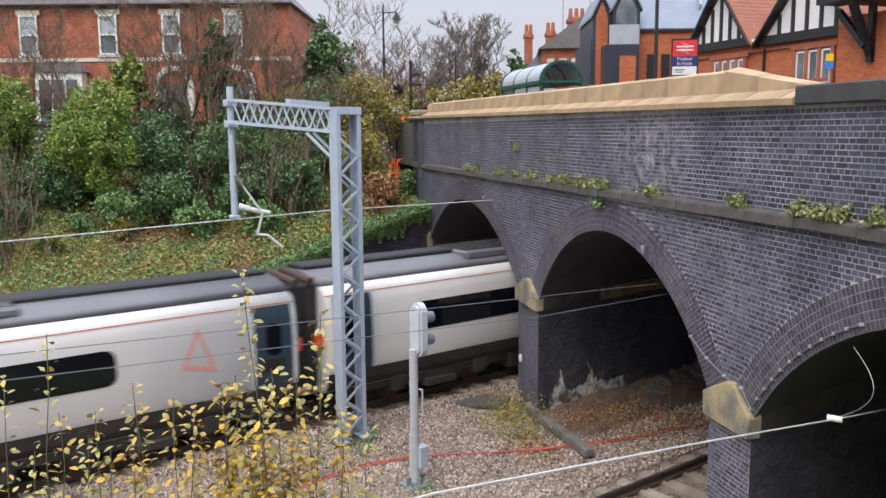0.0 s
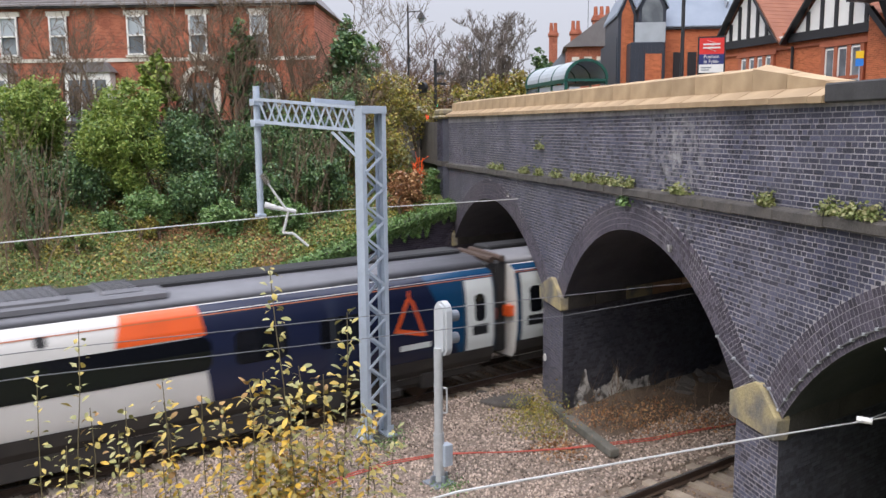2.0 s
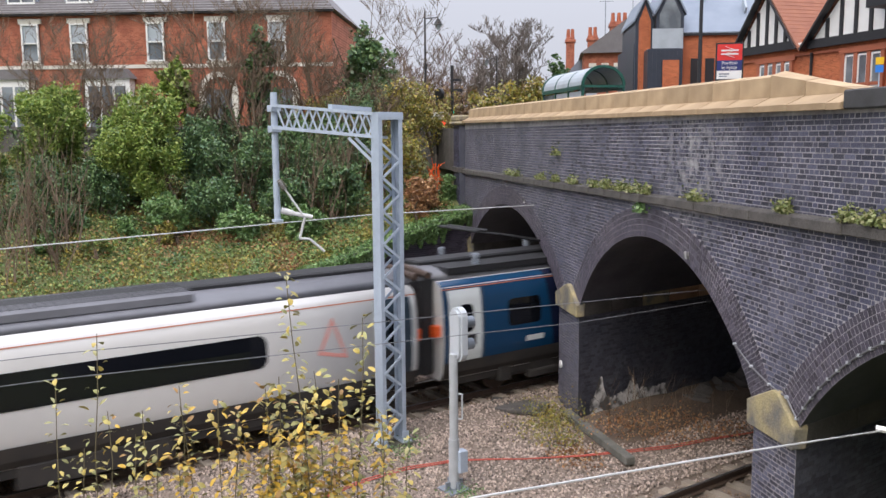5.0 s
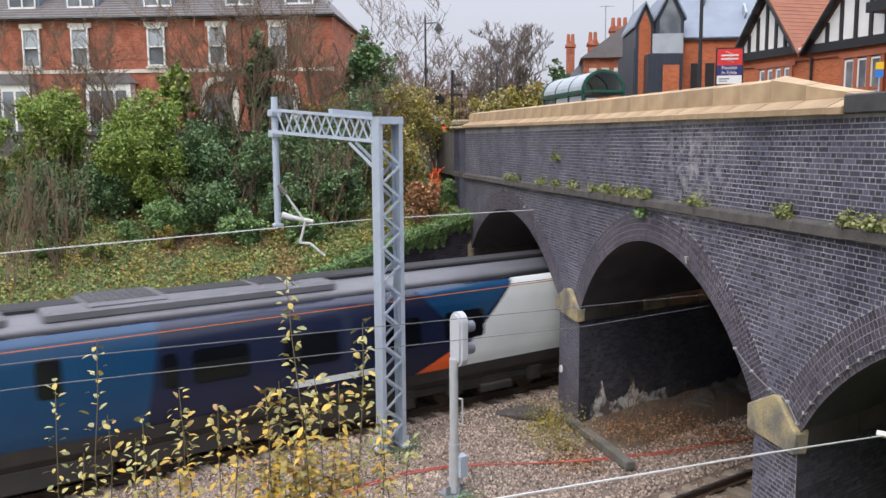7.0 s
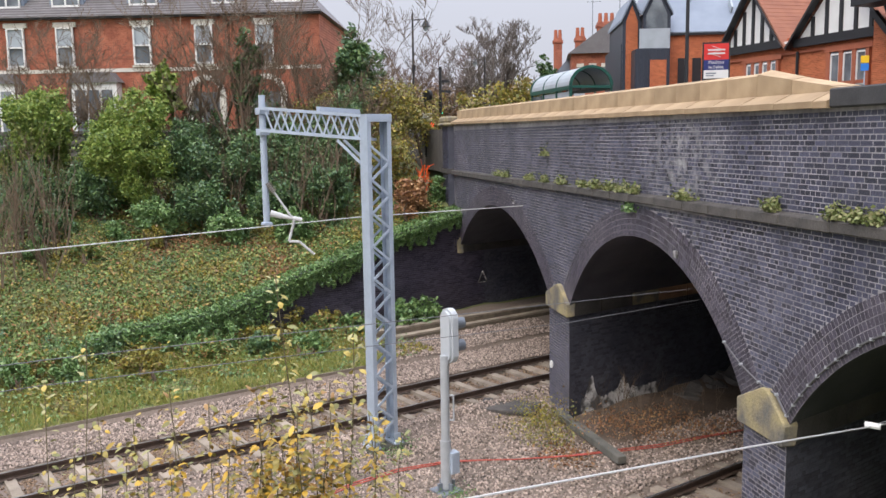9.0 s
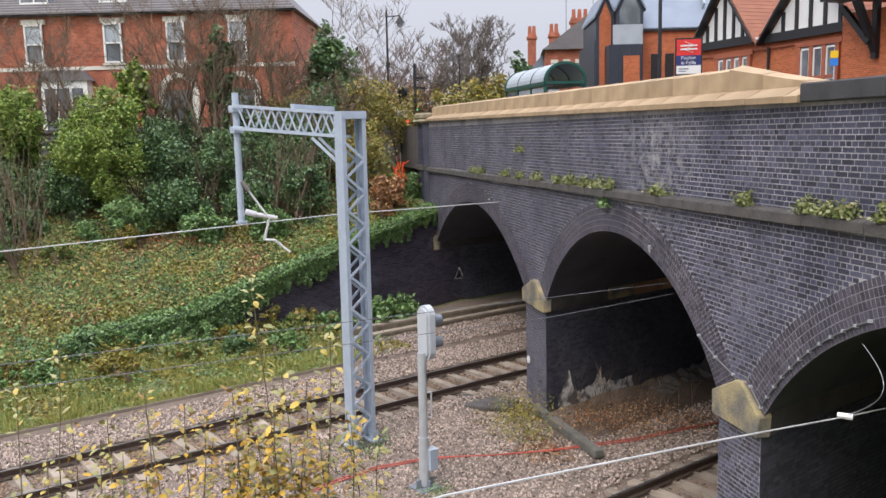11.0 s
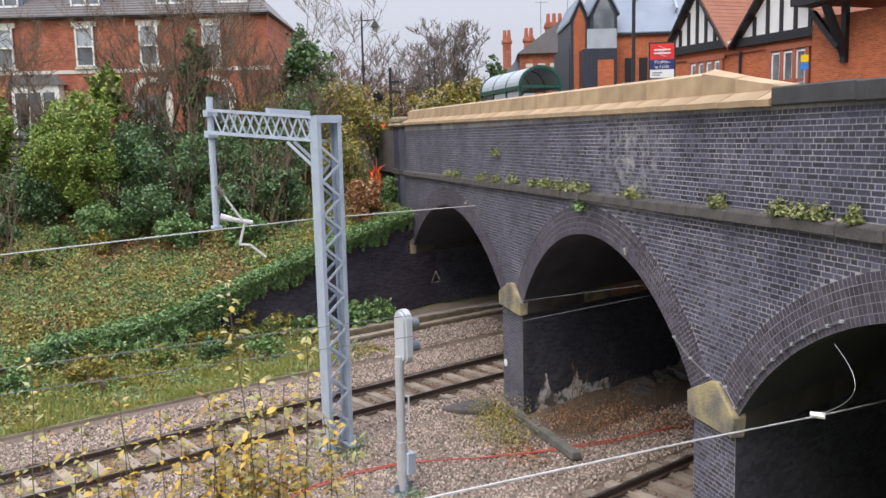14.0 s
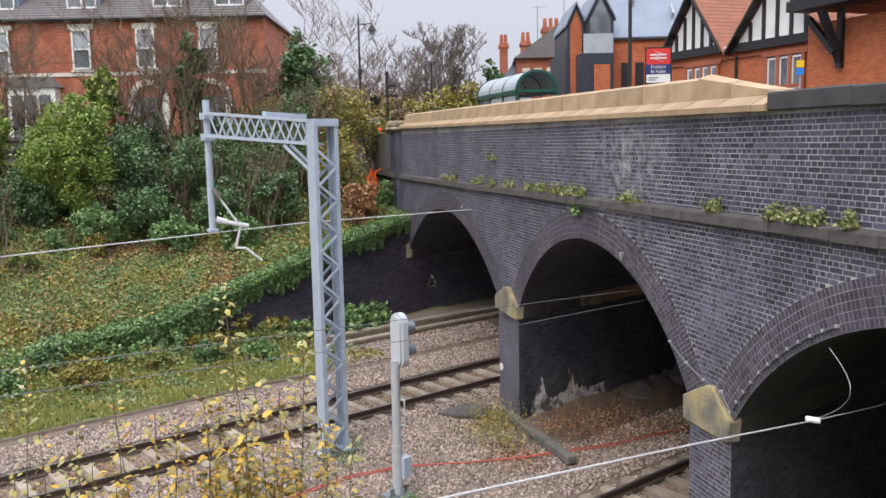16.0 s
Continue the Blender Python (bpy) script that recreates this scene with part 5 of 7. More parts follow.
# distance
bare_tree("bare_tree", (-90.9, 19.0, 5.8), 10.6, 0.72, 160, "large leafless grey tree far down the road", 5, 0.30, 3, "bark_grey", 0.022, 0.8)
rng = random.Random(9)
for k in range(16):
    d = 85 + rng.uniform(0, 45)
    a = -0.03 + 0.30 * k / 16
    x, y = 2 - d * math.cos(a), -6.9 + d * math.sin(a) + 1.5
    bare_tree("bare_tree", (x, y, 5.5), rng.uniform(6.0, 8.5), 0.9, 170 + k, "distant leafless trees with reddish twigs", 4, 0.2, 3, "bark_red" if k % 3 else "bark_grey", 0.028)
for k, (x, y, z, r, leaf) in enumerate([(-58.5, 10.6, 8.6, 2.2, "leaf_olive"), (-59.5, 12.2, 8.4, 2.0, "leaf_olive"), (-62, 8.6, 8.0, 2.0, "leaf_olive"), (-70, 5.5, 8.2, 2.6, "leaf_brown"), (-66, 2.4, 7.8, 2.2, "leaf_dark"), (-75, 8.5, 8.6, 2.6, "leaf_brown"), (-55, -1.0, 7.6, 2.0, "leaf_dark"), (-60, -0.5, 8.0, 2.4, "leaf_olive")]):
    shrub("roadside_hedge", (x, y, 5.7), (x, y, z), (r, r, r * 1.1), 3200, 0.17, leaf, "autumn hedge along the road", 200 + k, 16)
shrub("conifer", (-58.2, 13.1, 5.8), (-58.2, 13.1, 10.3), (0.9, 0.9, 2.2), 3200, 0.16, "leaf_dark", "dark green conifer beside the road", 210, 16, category="tree")

# low cover on the far bank: drifts of ivy, yellowing weeds, dark leaves and litter
rng = random.Random(77)
cover = {"leaf_bank": [], "leaf_dead": [], "leaf_olive": [], "leaf_dark": []}
for _ in range(150000):
    s, o = rng.uniform(-26, 5), WALL_O - 0.3 - 12.5 * rng.random() ** 1.4
    p = place(s, o)
    if p.y > -0.5:
        continue
    q = noise.noise((p.x * 0.5, p.y * 0.5, 7)) + rng.gauss(0, 0.16)
    w = noise.noise((p.x * 0.9, p.y * 0.9, 21)) + rng.gauss(0, 0.14)
    kind = "leaf_dead" if q > 0.38 else "leaf_olive" if w > 0.24 else "leaf_dark" if w < -0.34 else "leaf_bank"
    mound = 0.16 + 0.22 * max(0.0, noise.noise((p.x * 1.6, p.y * 1.6, 3)))
    cover[kind].append(place(s, o, ground_z(s, o) + mound * rng.random() * (0.3 if kind == "leaf_dead" else 1.0)))
for kind, name, label, category in (("leaf_bank", "bank_cover", "low ivy and weeds over the cutting bank", "ground cover"), ("leaf_dead", "fallen_leaves", "drifts of fallen brown leaves on the bank", "leaves"), ("leaf_olive", "yellowing_weeds", "patches of yellowing weeds on the cutting bank", "weeds"), ("leaf_dark", "dark_ivy", "dark ivy patches on the cutting bank", "ivy")):
    vs, fs = leaves(cover[kind], 0.066, rng, 1.4, 1.2)
    tagged(raw(name, vs, fs, M[kind]), label, category, kind="stuff")
# tall weeds where the bank meets the shrubs
for k in range(22):
    s, o = -19 + 22 * k / 22 + rng.uniform(-0.4, 0.4), WALL_O - rng.uniform(3.6, 7.0)
    p = place(s, o, ground_z(s, o))
    if p.y > -1.5:
        continue
    r = rng.uniform(0.3, 0.6)
    shrub("bank_weeds", p - Vector((0, 0, 0.1)), p + Vector((0, 0, 0.35)), (r, r * 1.3, 0.4), 1500, 0.06, ("leaf_olive", "leaf_bank", "leaf_ivy")[k % 3], "knee-high weeds on the cutting bank", 700 + k, 7)
# ivy over the wing wall's top, hanging in strands
pts = []
for _ in range(52000):
    s = rng.uniform(-13.5, 4.3)
    t = wall_top(s)
    if t < 0.2:
        continue
    strand = 0.55 + 0.45 * noise.noise((s * 5.0, 9, 0))
    reach = 2.0 if s < -4.5 else 1.0 if s < -1 else 0.7
    hang = min(t + 0.1, (0.75 + 0.75 * max(0.0, noise.noise((s * 0.9, 2, 0)) + 0.35)) * reach * strand * 1.3)
    k = rng.random()
    if k < 0.36:
        pts.append(place(s, WALL_O - rng.uniform(-0.34, 0.9), t + rng.uniform(-0.06, 0.2)))
    else:
        d = rng.random() ** 1.3
        pts.append(place(s, WALL_O + 0.05 + rng.uniform(0, 0.14) + 0.18 * (1 - d), t - hang * d))
vs, fs = leaves(pts, 0.06, rng, 1.4, 0.8)
tagged(raw("ivy", vs, fs, M["leaf_ivy"]), "green ivy hanging over the wing wall", "ivy", kind="stuff")
# grass strip at the wall foot
vs, fs = [], []
for _ in range(70000):
    s, o = rng.uniform(-24, -2.2), rng.uniform(WALL_O, -3.62)
    p = place(s, o, ground_z(s, o))
    patchy = noise.noise((p.x * 1.1, p.y * 1.1, 15))
    if patchy < -0.25 and rng.random() < 0.7:
        continue
    h = rng.uniform(0.05, 0.2) * (1.1 + 0.9 * patchy)
    d = Vector((rng.gauss(0, 1), rng.gauss(0, 1), 0)).normalized() * 0.011
    b = len(vs)
    vs += [p - d, p + d, p + Vector((rng.gauss(0, 0.06), rng.gauss(0, 0.06), h))]
    fs.append((b, b + 1, b + 2))
M["grass"] = leaf_mat("grass", [(0.26, 0.28, 0.06), (0.34, 0.33, 0.09), (0.20, 0.23, 0.05), (0.42, 0.36, 0.14), (0.24, 0.29, 0.07)])
tagged(raw("grass", vs, fs, M["grass"]), "rough green grass below the wing wall", "grass", kind="stuff")


def tuft(name, centre, r, n, size, leaf, label, seed, category="plant"):
    rng = random.Random(seed)
    pts = [Vector(centre) + Vector((rng.gauss(0, r[0]), rng.gauss(0, r[1]), abs(rng.gauss(0, r[2])))) for _ in range(n)]
    vs, fs = leaves(pts, size, rng, 1.3, 0.6)
    return tagged(raw(name, vs, fs, M[leaf]), label, category)


for k, (x, w) in enumerate([(-23.4, 0.5), (-22.6, 0.3), (-20.15, 0.3), (-17.6, 0.3), (-16.2, 0.2), (-15.4, 0.25), (-14.6, 0.2), (-14.0, 0.3), (-13.4, 0.2), (-11.35, 0.28), (-8.76, 0.15), (-7.37, 0.13), (-6.95, 0.12), (-6.63, 0.13), (-6.03, 0.08), (-18.9, 0.2)]):
    tuft("wall_plant", (x, -0.08, string_z(x) + 0.15), (w * 0.6, 0.05, 0.08), 260, 0.045, "leaf_parapet", "pale green weeds rooted in the string course", 300 + k)
tuft("wall_plant", (-13.64, -0.06, 5.12), (0.12, 0.05, 0.1), 200, 0.05, "leaf_ivy", "small fern on the bridge face", 330)
tuft("wall_plant", (-18.96, -0.05, 6.12), (0.12, 0.04, 0.08), 140, 0.05, "leaf_parapet", "small fern on the bridge face", 331)

# earth bank under the middle arch
vs, fs = [], []
for i in range(30):
    for j in range(9):
        d, w = -0.5 + i * 0.35, j / 8
        p = Vector((-17.15, 0, 0)) + SKEW * d + Vector((2.3 * w, 0, 0))
        h = -0.30 + 0.24 * math.cos(w * 1.6) * min(1.0, max(0.0, (d + 0.5) / 1.2)) + 0.08 * noise.noise((p.x * 2, p.y * 2, 0))
        vs.append(p + Vector((0, 0, h if 0 < j < 8 and i > 0 else -0.34)))
fs = [(i * 9 + j, i * 9 + j + 1, (i + 1) * 9 + j + 1, (i + 1) * 9 + j) for i in range(29) for j in range(8)]
M["earth"] = mat("brown_earth", (0.085, 0.06, 0.042), 0.95, other=(0.13, 0.095, 0.07), scale=2, grain=0.5, bump=0.8, bump_scale=20)
tagged(raw("earth_bank", vs, fs, M["earth"]), "brown earth and litter against the pier", "earth", kind="structure")

# weeds by the pier
for k, (x, y, r) in enumerate([(-17.3, -0.6, 0.3), (-16.8, -0.5, 0.35), (-16.2, -1.2, 0.4), (-17.0, -1.0, 0.3), (-15.6, -0.9, 0.3)]):
    tuft("weeds", (x, y, -0.3), (r, r, 0.28), 420, 0.04, "leaf_olive", "straggly olive weeds in the ballast", 340 + k)
for k, (x, y) in enumerate([(-16.4, 1.0), (-16.2, 2.2), (-15.3, 1.4), (-15.2, 2.8), (-15.9, 0.5)]):
    tuft("dead_weeds", (x, y, -0.12), (0.4, 0.4, 0.10), 320, 0.045, "leaf_dead", "dead russet weeds under the arch", 350 + k)
    bare_tree("dead_stems", (x, y, -0.3), 1.1, 0.5, 360 + k, "dry bare stems under the arch", 1, 0.010, 4, fine=0.004, upright=1.5)
litter = tuft("fallen_leaf_patch", (-14.9, -0.9, -0.29), (0.4, 0.3, 0.02), 400, 0.06, "leaf_dead", "brown fallen leaves on the ballast", 370)
tagged(litter, "brown fallen leaves on the ballast", "leaves", kind="stuff")
for k, (s, o) in enumerate([(-6.1, 2.6), (-5.5, 1.9), (-6.4, 5.2)]):
    p = place(s, o)
    tuft("weeds", (p.x, p.y, -0.3), (0.25, 0.2, 0.06), 220, 0.04, "leaf_ivy", "small green weeds at a mast foot", 380 + k)


# scattered weeds over the grass strip, thick near the wall and thin by the ballast
verge = {"leaf_olive": [], "leaf_ivy": []}
for _ in range(38000):
    s, o = rng.uniform(-22, -0.5), WALL_O + 3.9 * rng.random() ** 1.5
    p = place(s, o)
    q = noise.noise((p.x * 0.8, p.y * 0.8, 33))
    if q < -0.2 and rng.random() < 0.6:
        continue
    kind = "leaf_olive" if q + rng.gauss(0, 0.2) > 0.0 else "leaf_ivy"
    verge[kind].append(place(s, o, ground_z(s, o) + rng.uniform(0.02, 0.5) * rng.random() * (1.2 - (o - WALL_O) / 4.2)))
for kind, name, label in (("leaf_olive", "verge_weeds", "yellow-green weeds along the wall foot"), ("leaf_ivy", "verge_ivy", "green ivy creeping over the verge")):
    vs, fs = leaves(verge[kind], 0.062, rng, 1.4, 1.0)
    tagged(raw(name, vs, fs, M[kind]), label, "weeds", kind="stuff")


# yellow-leaved stems on the camera's bank
def leafy_stem(base, top, seed, leaf, dense):
    rng = random.Random(seed)
    t = thing("yellow_sapling", pose(0, 0, 0), "slender sapling with yellowing autumn leaves", "sapling", "saplings on the near bank")
    base, top = Vector(base), Vector(top)
    n = 9
    line = []
    for k in range(n + 1):
        p = base.lerp(top, k / n)
        line.append(p + Vector((0, 0.03 * math.sin(k * 0.9 + seed), 0)) + Vector((rng.gauss(0, 0.006), rng.gauss(0, 0.008), 0)))
    part("stem", tube(line, 0.008, 0.003), M["stem"], t)
    vs, fs = [], []
    count = int((top - base).length * dense * 2.4)
    for i in range(count):
        u = 1 - (i + rng.random()) / count * 0.8
        k = min(n - 1, int(u * n))
        p = line[k].lerp(line[k + 1], u * n - k)
        a = i * 2.4 + rng.gauss(0, 0.5)
        d = Vector((math.cos(a), math.sin(a), rng.uniform(-0.9, 0.9))).normalized()
        q = p + d * rng.uniform(0.015, 0.06)
        w = d.cross(Vector((rng.gauss(0, 0.4), rng.gauss(0, 0.4), 1))).normalized()
        nn = w.cross(d)
        L, B = rng.uniform(0.036, 0.08), rng.uniform(0.011, 0.022)
        b = len(vs)
        for along, wide, lift in ((0.0, 0.06, 0.0), (0.25, 0.75, 0.003), (0.5, 1.0, 0.004), (0.75, 0.8, 0.0), (0.92, 0.4, -0.005), (1.0, 0.05, -0.009)):
            c0 = q + d * L * along + nn * lift
            vs += [c0 + w * B * wide + nn * 0.003, c0 - w * B * wide + nn * 0.003]
        fs += [(b + 2 * k, b + 2 * k + 2, b + 2 * k + 3, b + 2 * k + 1) for k in range(5)]
    raw("foliage", vs, fs, M[leaf], t)


STEMS = [(-4.3, -8.55, 4.95, "leaf_pale", 14), (-4.25, -8.3, 5.25, "leaf_pale", 12), (-4.2, -8.18, 4.7, "leaf_yellow", 18), (-4.0, -7.95, 4.75, "leaf_pale", 20), (-4.05, -7.72, 4.9, "leaf_yellow", 22), (-4.05, -7.6, 4.75, "leaf_pale", 20),
         (-4.0, -7.4, 4.8, "leaf_yellow", 22), (-3.9, -7.3, 4.55, "leaf_yellow", 24), (-3.55, -7.14, 4.85, "leaf_yellow", 30), (-3.5, -7.02, 5.0, "leaf_yellow", 30), (-3.4, -6.92, 4.75, "leaf_yellow", 34), (-3.75, -6.82, 5.72, "leaf_pale", 15),
         (-3.3, -6.80, 4.95, "leaf_yellow", 34), (-3.35, -6.70, 4.7, "leaf_yellow", 34), (-3.45, -6.62, 5.05, "leaf_yellow", 24), (-3.7, -6.52, 5.4, "leaf_pale", 18), (-3.55, -6.45, 4.75, "leaf_yellow", 28), (-3.8, -6.36, 4.7, "leaf_pale", 22),
         (-3.45, -6.98, 4.6, "leaf_yellow", 36), (-3.35, -6.86, 4.55, "leaf_yellow", 36), (-3.95, -7.82, 4.5, "leaf_yellow", 24), (-4.1, -8.05, 4.55, "leaf_pale", 20), (-3.5, -7.06, 4.5, "leaf_yellow", 40), (-3.42, -6.76, 4.5, "leaf_yellow", 40), (-3.3, -6.9, 4.45, "leaf_yellow", 44), (-3.4, -6.66, 4.5, "leaf_yellow", 40), (-4.0, -7.66, 4.4, "leaf_yellow", 30), (-4.15, -8.4, 4.45, "leaf_pale", 26), (-3.6, -6.98, 5.05, "leaf_pale", 22), (-3.5, -6.72, 5.1, "leaf_pale", 20), (-3.6, -6.56, 4.55, "leaf_yellow", 26), (-3.85, -6.25, 4.5, "leaf_pale", 18)]
for k, (x, y, zt_, leaf, dense) in enumerate(STEMS):
    lean = 0.05 * math.sin(k * 2.1)
    y += (y + 6.85) * 0.28 - 0.03 if y > -7.2 else 0.0
    oo = (Vector((x, y, 0)) - P0).dot(N)
    sso = (Vector((x, y, 0)) - P0).dot(U)
    dense *= 1.25 if y > -7.3 else 0.75
    leafy_stem((x, y - lean, ground_z(sso, oo) - 0.05), (x, y + lean, zt_), 400 + k, leaf, dense)


# ---- buildings ----
def facing(x, y, z, turn):
    return pose(x, y, z, 0, 0, turn)


def sash(parent, x, z0, z1, w, y=-0.17, lintel=True):
    """A white sash window with lintel and sill in a wall whose face is at y = 0 and looks to -y."""
    wd = part("window", boxes((x - w / 2, x + w / 2, y + 0.10, y + 0.14, z0, z1)), M["pane"], parent, "sash window")
    t = 0.09
    for a in ((x - w / 2, x - w / 2 + t, z0, z1), (x + w / 2 - t, x + w / 2, z0, z1), (x - w / 2 + t, x + w / 2 - t, z1 - t, z1), (x - w / 2 + t, x + w / 2 - t, z0, z0 + t), (x - w / 2 + t, x + w / 2 - t, (z0 + z1) / 2 - 0.04, (z0 + z1) / 2 + 0.04)):
        part("window_frame", boxes((a[0], a[1], y - 0.02, y + 0.10, a[2], a[3])), M["white"], wd)
    part("blind", boxes((x - w / 2 + t, x + w / 2 - t, y + 0.07, y + 0.09, z0 + (z1 - z0) * 0.52, z1 - t)), M["poly"], wd, "pale blind")
    if lintel:
        part("lintel", boxes((x - w / 2 - 0.16, x + w / 2 + 0.16, y + 0.05, y + 0.17, z1 + 0.01, z1 + 0.27)), M["cream"], wd)
        part("window_sill", boxes((x - w / 2 - 0.12, x + w / 2 + 0.12, y + 0.02, y + 0.17, z0 - 0.12, z0 - 0.01)), M["cream"], wd)


# terrace house over the far bank
HX, HY = -46.0, -4.06
terrace = thing("terraced_house", facing(HX, HY, 5.6, 75.9), "red-brick Victorian terrace with white sash windows and slate roof", "house")
L = -34.0
part("wall", boxes((L, 0, 0.0, 9.0, 0, 7.85)), M["red_brick"], terrace)
part("string_band", boxes((L, 0.03, -0.06, 0.0, 4.90, 5.10)), M["cream"], terrace)
part("gutter", boxes((L, 0.15, -0.35, 0.0, 7.80, 7.95)), M["black"], terrace)
bm = prism([(-0.45, 7.9), (4.5, 11.6), (9.4, 7.9)], L - 0.2, 0.25)
for v in bm.verts:
    v.co = Vector((v.co.y, v.co.x, v.co.z))
bmesh.ops.recalc_face_normals(bm, faces=bm.faces)
for v in bm.verts:
    if v.co.x > 0 and v.co.z > 10:
        v.co.x -= 3.4
roof = part("roof", bm, M["slate"], terrace, "grey slate roof")
for i in range(22):
    k = i / 22
    zz, yy = 7.95 + 3.7 * k, -0.40 + 4.95 * k
    part("slate_course", boxes((L, 0.2 - 3.5 * k, yy - 0.03, yy + 0.2, zz - 0.03, zz + 0.05)), M["slate"], roof)
for x in (-1.9, -5.25, -9.9, -14.3, -17.7, -22, -26):
    dm = part("dormer", boxes((x - 0.95, x + 0.95, 0.55, 3.0, 8.45, 9.9)), M["slate_blue"], terrace, "lead-grey dormer")
    part("dormer_roof", boxes((x - 1.1, x + 1.1, 0.4, 3.2, 9.9, 10.0)), M["slate"], dm)
    part("pane", boxes((x - 0.8, x + 0.8, 0.48, 0.54, 8.6, 9.75)), M["pane"], dm)
    for a in (-0.8, -0.04, 0.72):
        part("window_frame", boxes((x + a, x + a + 0.08, 0.42, 0.5, 8.6, 9.75)), M["white"], dm)
    part("window_frame", boxes((x - 0.8, x + 0.8, 0.42, 0.5, 8.55, 8.65)), M["white"], dm)
for x in (-3.02, -6.4, -9.85, -14.2, -17.0, -20.5, -24.5, -28):
    sash(terrace, x, 5.25, 7.38, 1.0)
for x in (-3.0, -6.4):
    pr = part("porch_arch", boxes((x - 1.1, x - 0.75, -0.15, 0.1, 0.3, 3.6), (x + 0.75, x + 1.1, -0.15, 0.1, 0.3, 3.6)), M["cream"], terrace, "cream stone arched surround")
    bm = bmesh.new()
    for i in range(10):
        a, b = math.pi * i / 10, math.pi * (i + 1) / 10
        bar(bm, (x - 0.93 * math.cos(a), -0.03, 3.6 + 0.93 * math.sin(a)), (x - 0.93 * math.cos(b), -0.03, 3.6 + 0.93 * math.sin(b)), 0.30, 0.25, (0, 1, 0))
    part("arch_head", bm, M["cream"], pr)
    part("pane", boxes((x - 0.74, x + 0.74, -0.06, 0.0, 0.4, 3.7)), M["pane"], pr)
for x in (-12.5, -18.2, -22.5, -27):
    bay = part("bay_window", boxes((x - 1.3, x + 1.3, -0.7, 0.0, 0.3, 4.3)), M["white"], terrace, "white painted bay window")
    for a in (-0.75, 0.0, 0.75):
        part("pane", boxes((x + a - 0.3, x + a + 0.3, -0.73, -0.70, 1.4, 3.9)), M["pane"], bay)
    part("bay_roof", prism([(x - 1.5, 4.3), (x + 1.5, 4.3), (x + 1.0, 4.85), (x - 1.0, 4.85)], -0.85, 0.0), M["slate"], bay, "grey slate bay roof")

# garden wall behind the shrubs
tagged(part("garden_wall", boxes((-43.0, -42.6, -26, -3, 5.2, 7.05), (-43.1, -42.5, -26, -3, 7.05, 7.2)), M["stone"], None), "grey stone garden wall above the bank", "wall", kind="structure")
# road wall running on from the pilaster
tagged(part("road_wall", boxes((-47, -31.36, 0.0, 0.35, 5.2, 6.95)), M["stone"], None), "dark brick wall at the road's edge", "wall", kind="structure")

# station building
st = thing("station_building", facing(-40.5, 17.0, 5.75, 5.9), "orange-brick station house with half-timbered gables and clay tiles", "station")
part("wall", boxes((0, 11.6, 0.0, 8.0, 0, 5.3)), M["orange_brick"], st)
part("wall", boxes((11.6, 24, -1.2, 8.0, 0, 5.3)), M["orange_brick"], st)


def timber_gable(x0, x1, z0, apex, y):
    mid = (x0 + x1) / 2
    g = part("gable", prism([(x0 + 0.2, z0), (x1 - 0.2, z0), (mid, apex - 0.15)], y + 0.06, y + 0.25), M["white"], st, "white rendered gable")
    for sx in (x0, x1):
        bm = bmesh.new()
        bar(bm, (sx, y - 0.22, z0 - 0.15), (mid, y - 0.22, apex + 0.1), 0.10, 0.34, (0, 1, 0))
        part("bargeboard", bm, M["black"], g, "black bargeboard")
    part("beam", boxes((x0 + 0.25, x1 - 0.25, y - 0.12, y + 0.06, z0 - 0.12, z0 + 0.28)), M["black"], g, "black timber beam")
    n = 6
    for i in range(1, n):
        x = x0 + 0.5 + (x1 - x0 - 1.0) * i / n
        top = z0 + (apex - z0) * (1 - abs(x - mid) / ((x1 - x0) / 2)) - 0.25
        if top > z0 + 0.4:
            part("stud", boxes((x - 0.09, x + 0.09, y - 0.02, y + 0.06, z0 + 0.28, top)), M["black"], g, "black timber stud")
    for sx, sg in ((x0, -1), (x1, 1)):
        bm = bmesh.new()
        quad = [(sx + sg * 0.12, y - 0.3, z0 - 0.22), (mid, y - 0.3, apex + 0.18), (mid, 7.0, apex + 0.18), (sx + sg * 0.12, 7.0, z0 - 0.22)]
        vv = [bm.verts.new(q) for q in quad] + [bm.verts.new(Vector(q) + Vector((0, 0, 0.12))) for q in quad]
        for f in ((0, 1, 2, 3), (7, 6, 5, 4), (0, 4, 5, 1), (1, 5, 6, 2), (2, 6, 7, 3), (3, 7, 4, 0)):
            bm.faces.new([vv[i] for i in f])
        bmesh.ops.recalc_face_normals(bm, faces=bm.faces)
        rf = part("roof_slope", bm, M["red_tile"], st, "red clay tile roof")
        for i in range(16):
            k = (i + 0.5) / 16
            px, pz = sx + (mid - sx) * k, z0 - 0.1 + (apex + 0.28 - z0) * k
            part("tile_course", boxes((px - 0.09, px + 0.09, y - 0.28, 7.0, pz, pz + 0.05)), M["red_tile"], rf)


timber_gable(0.0, 5.2, 5.0, 8.0, -0.15)
timber_gable(5.5, 11.7, 4.9, 8.1, -0.15)
timber_gable(11.5, 20.5, 6.1, 10.4, -1.35)


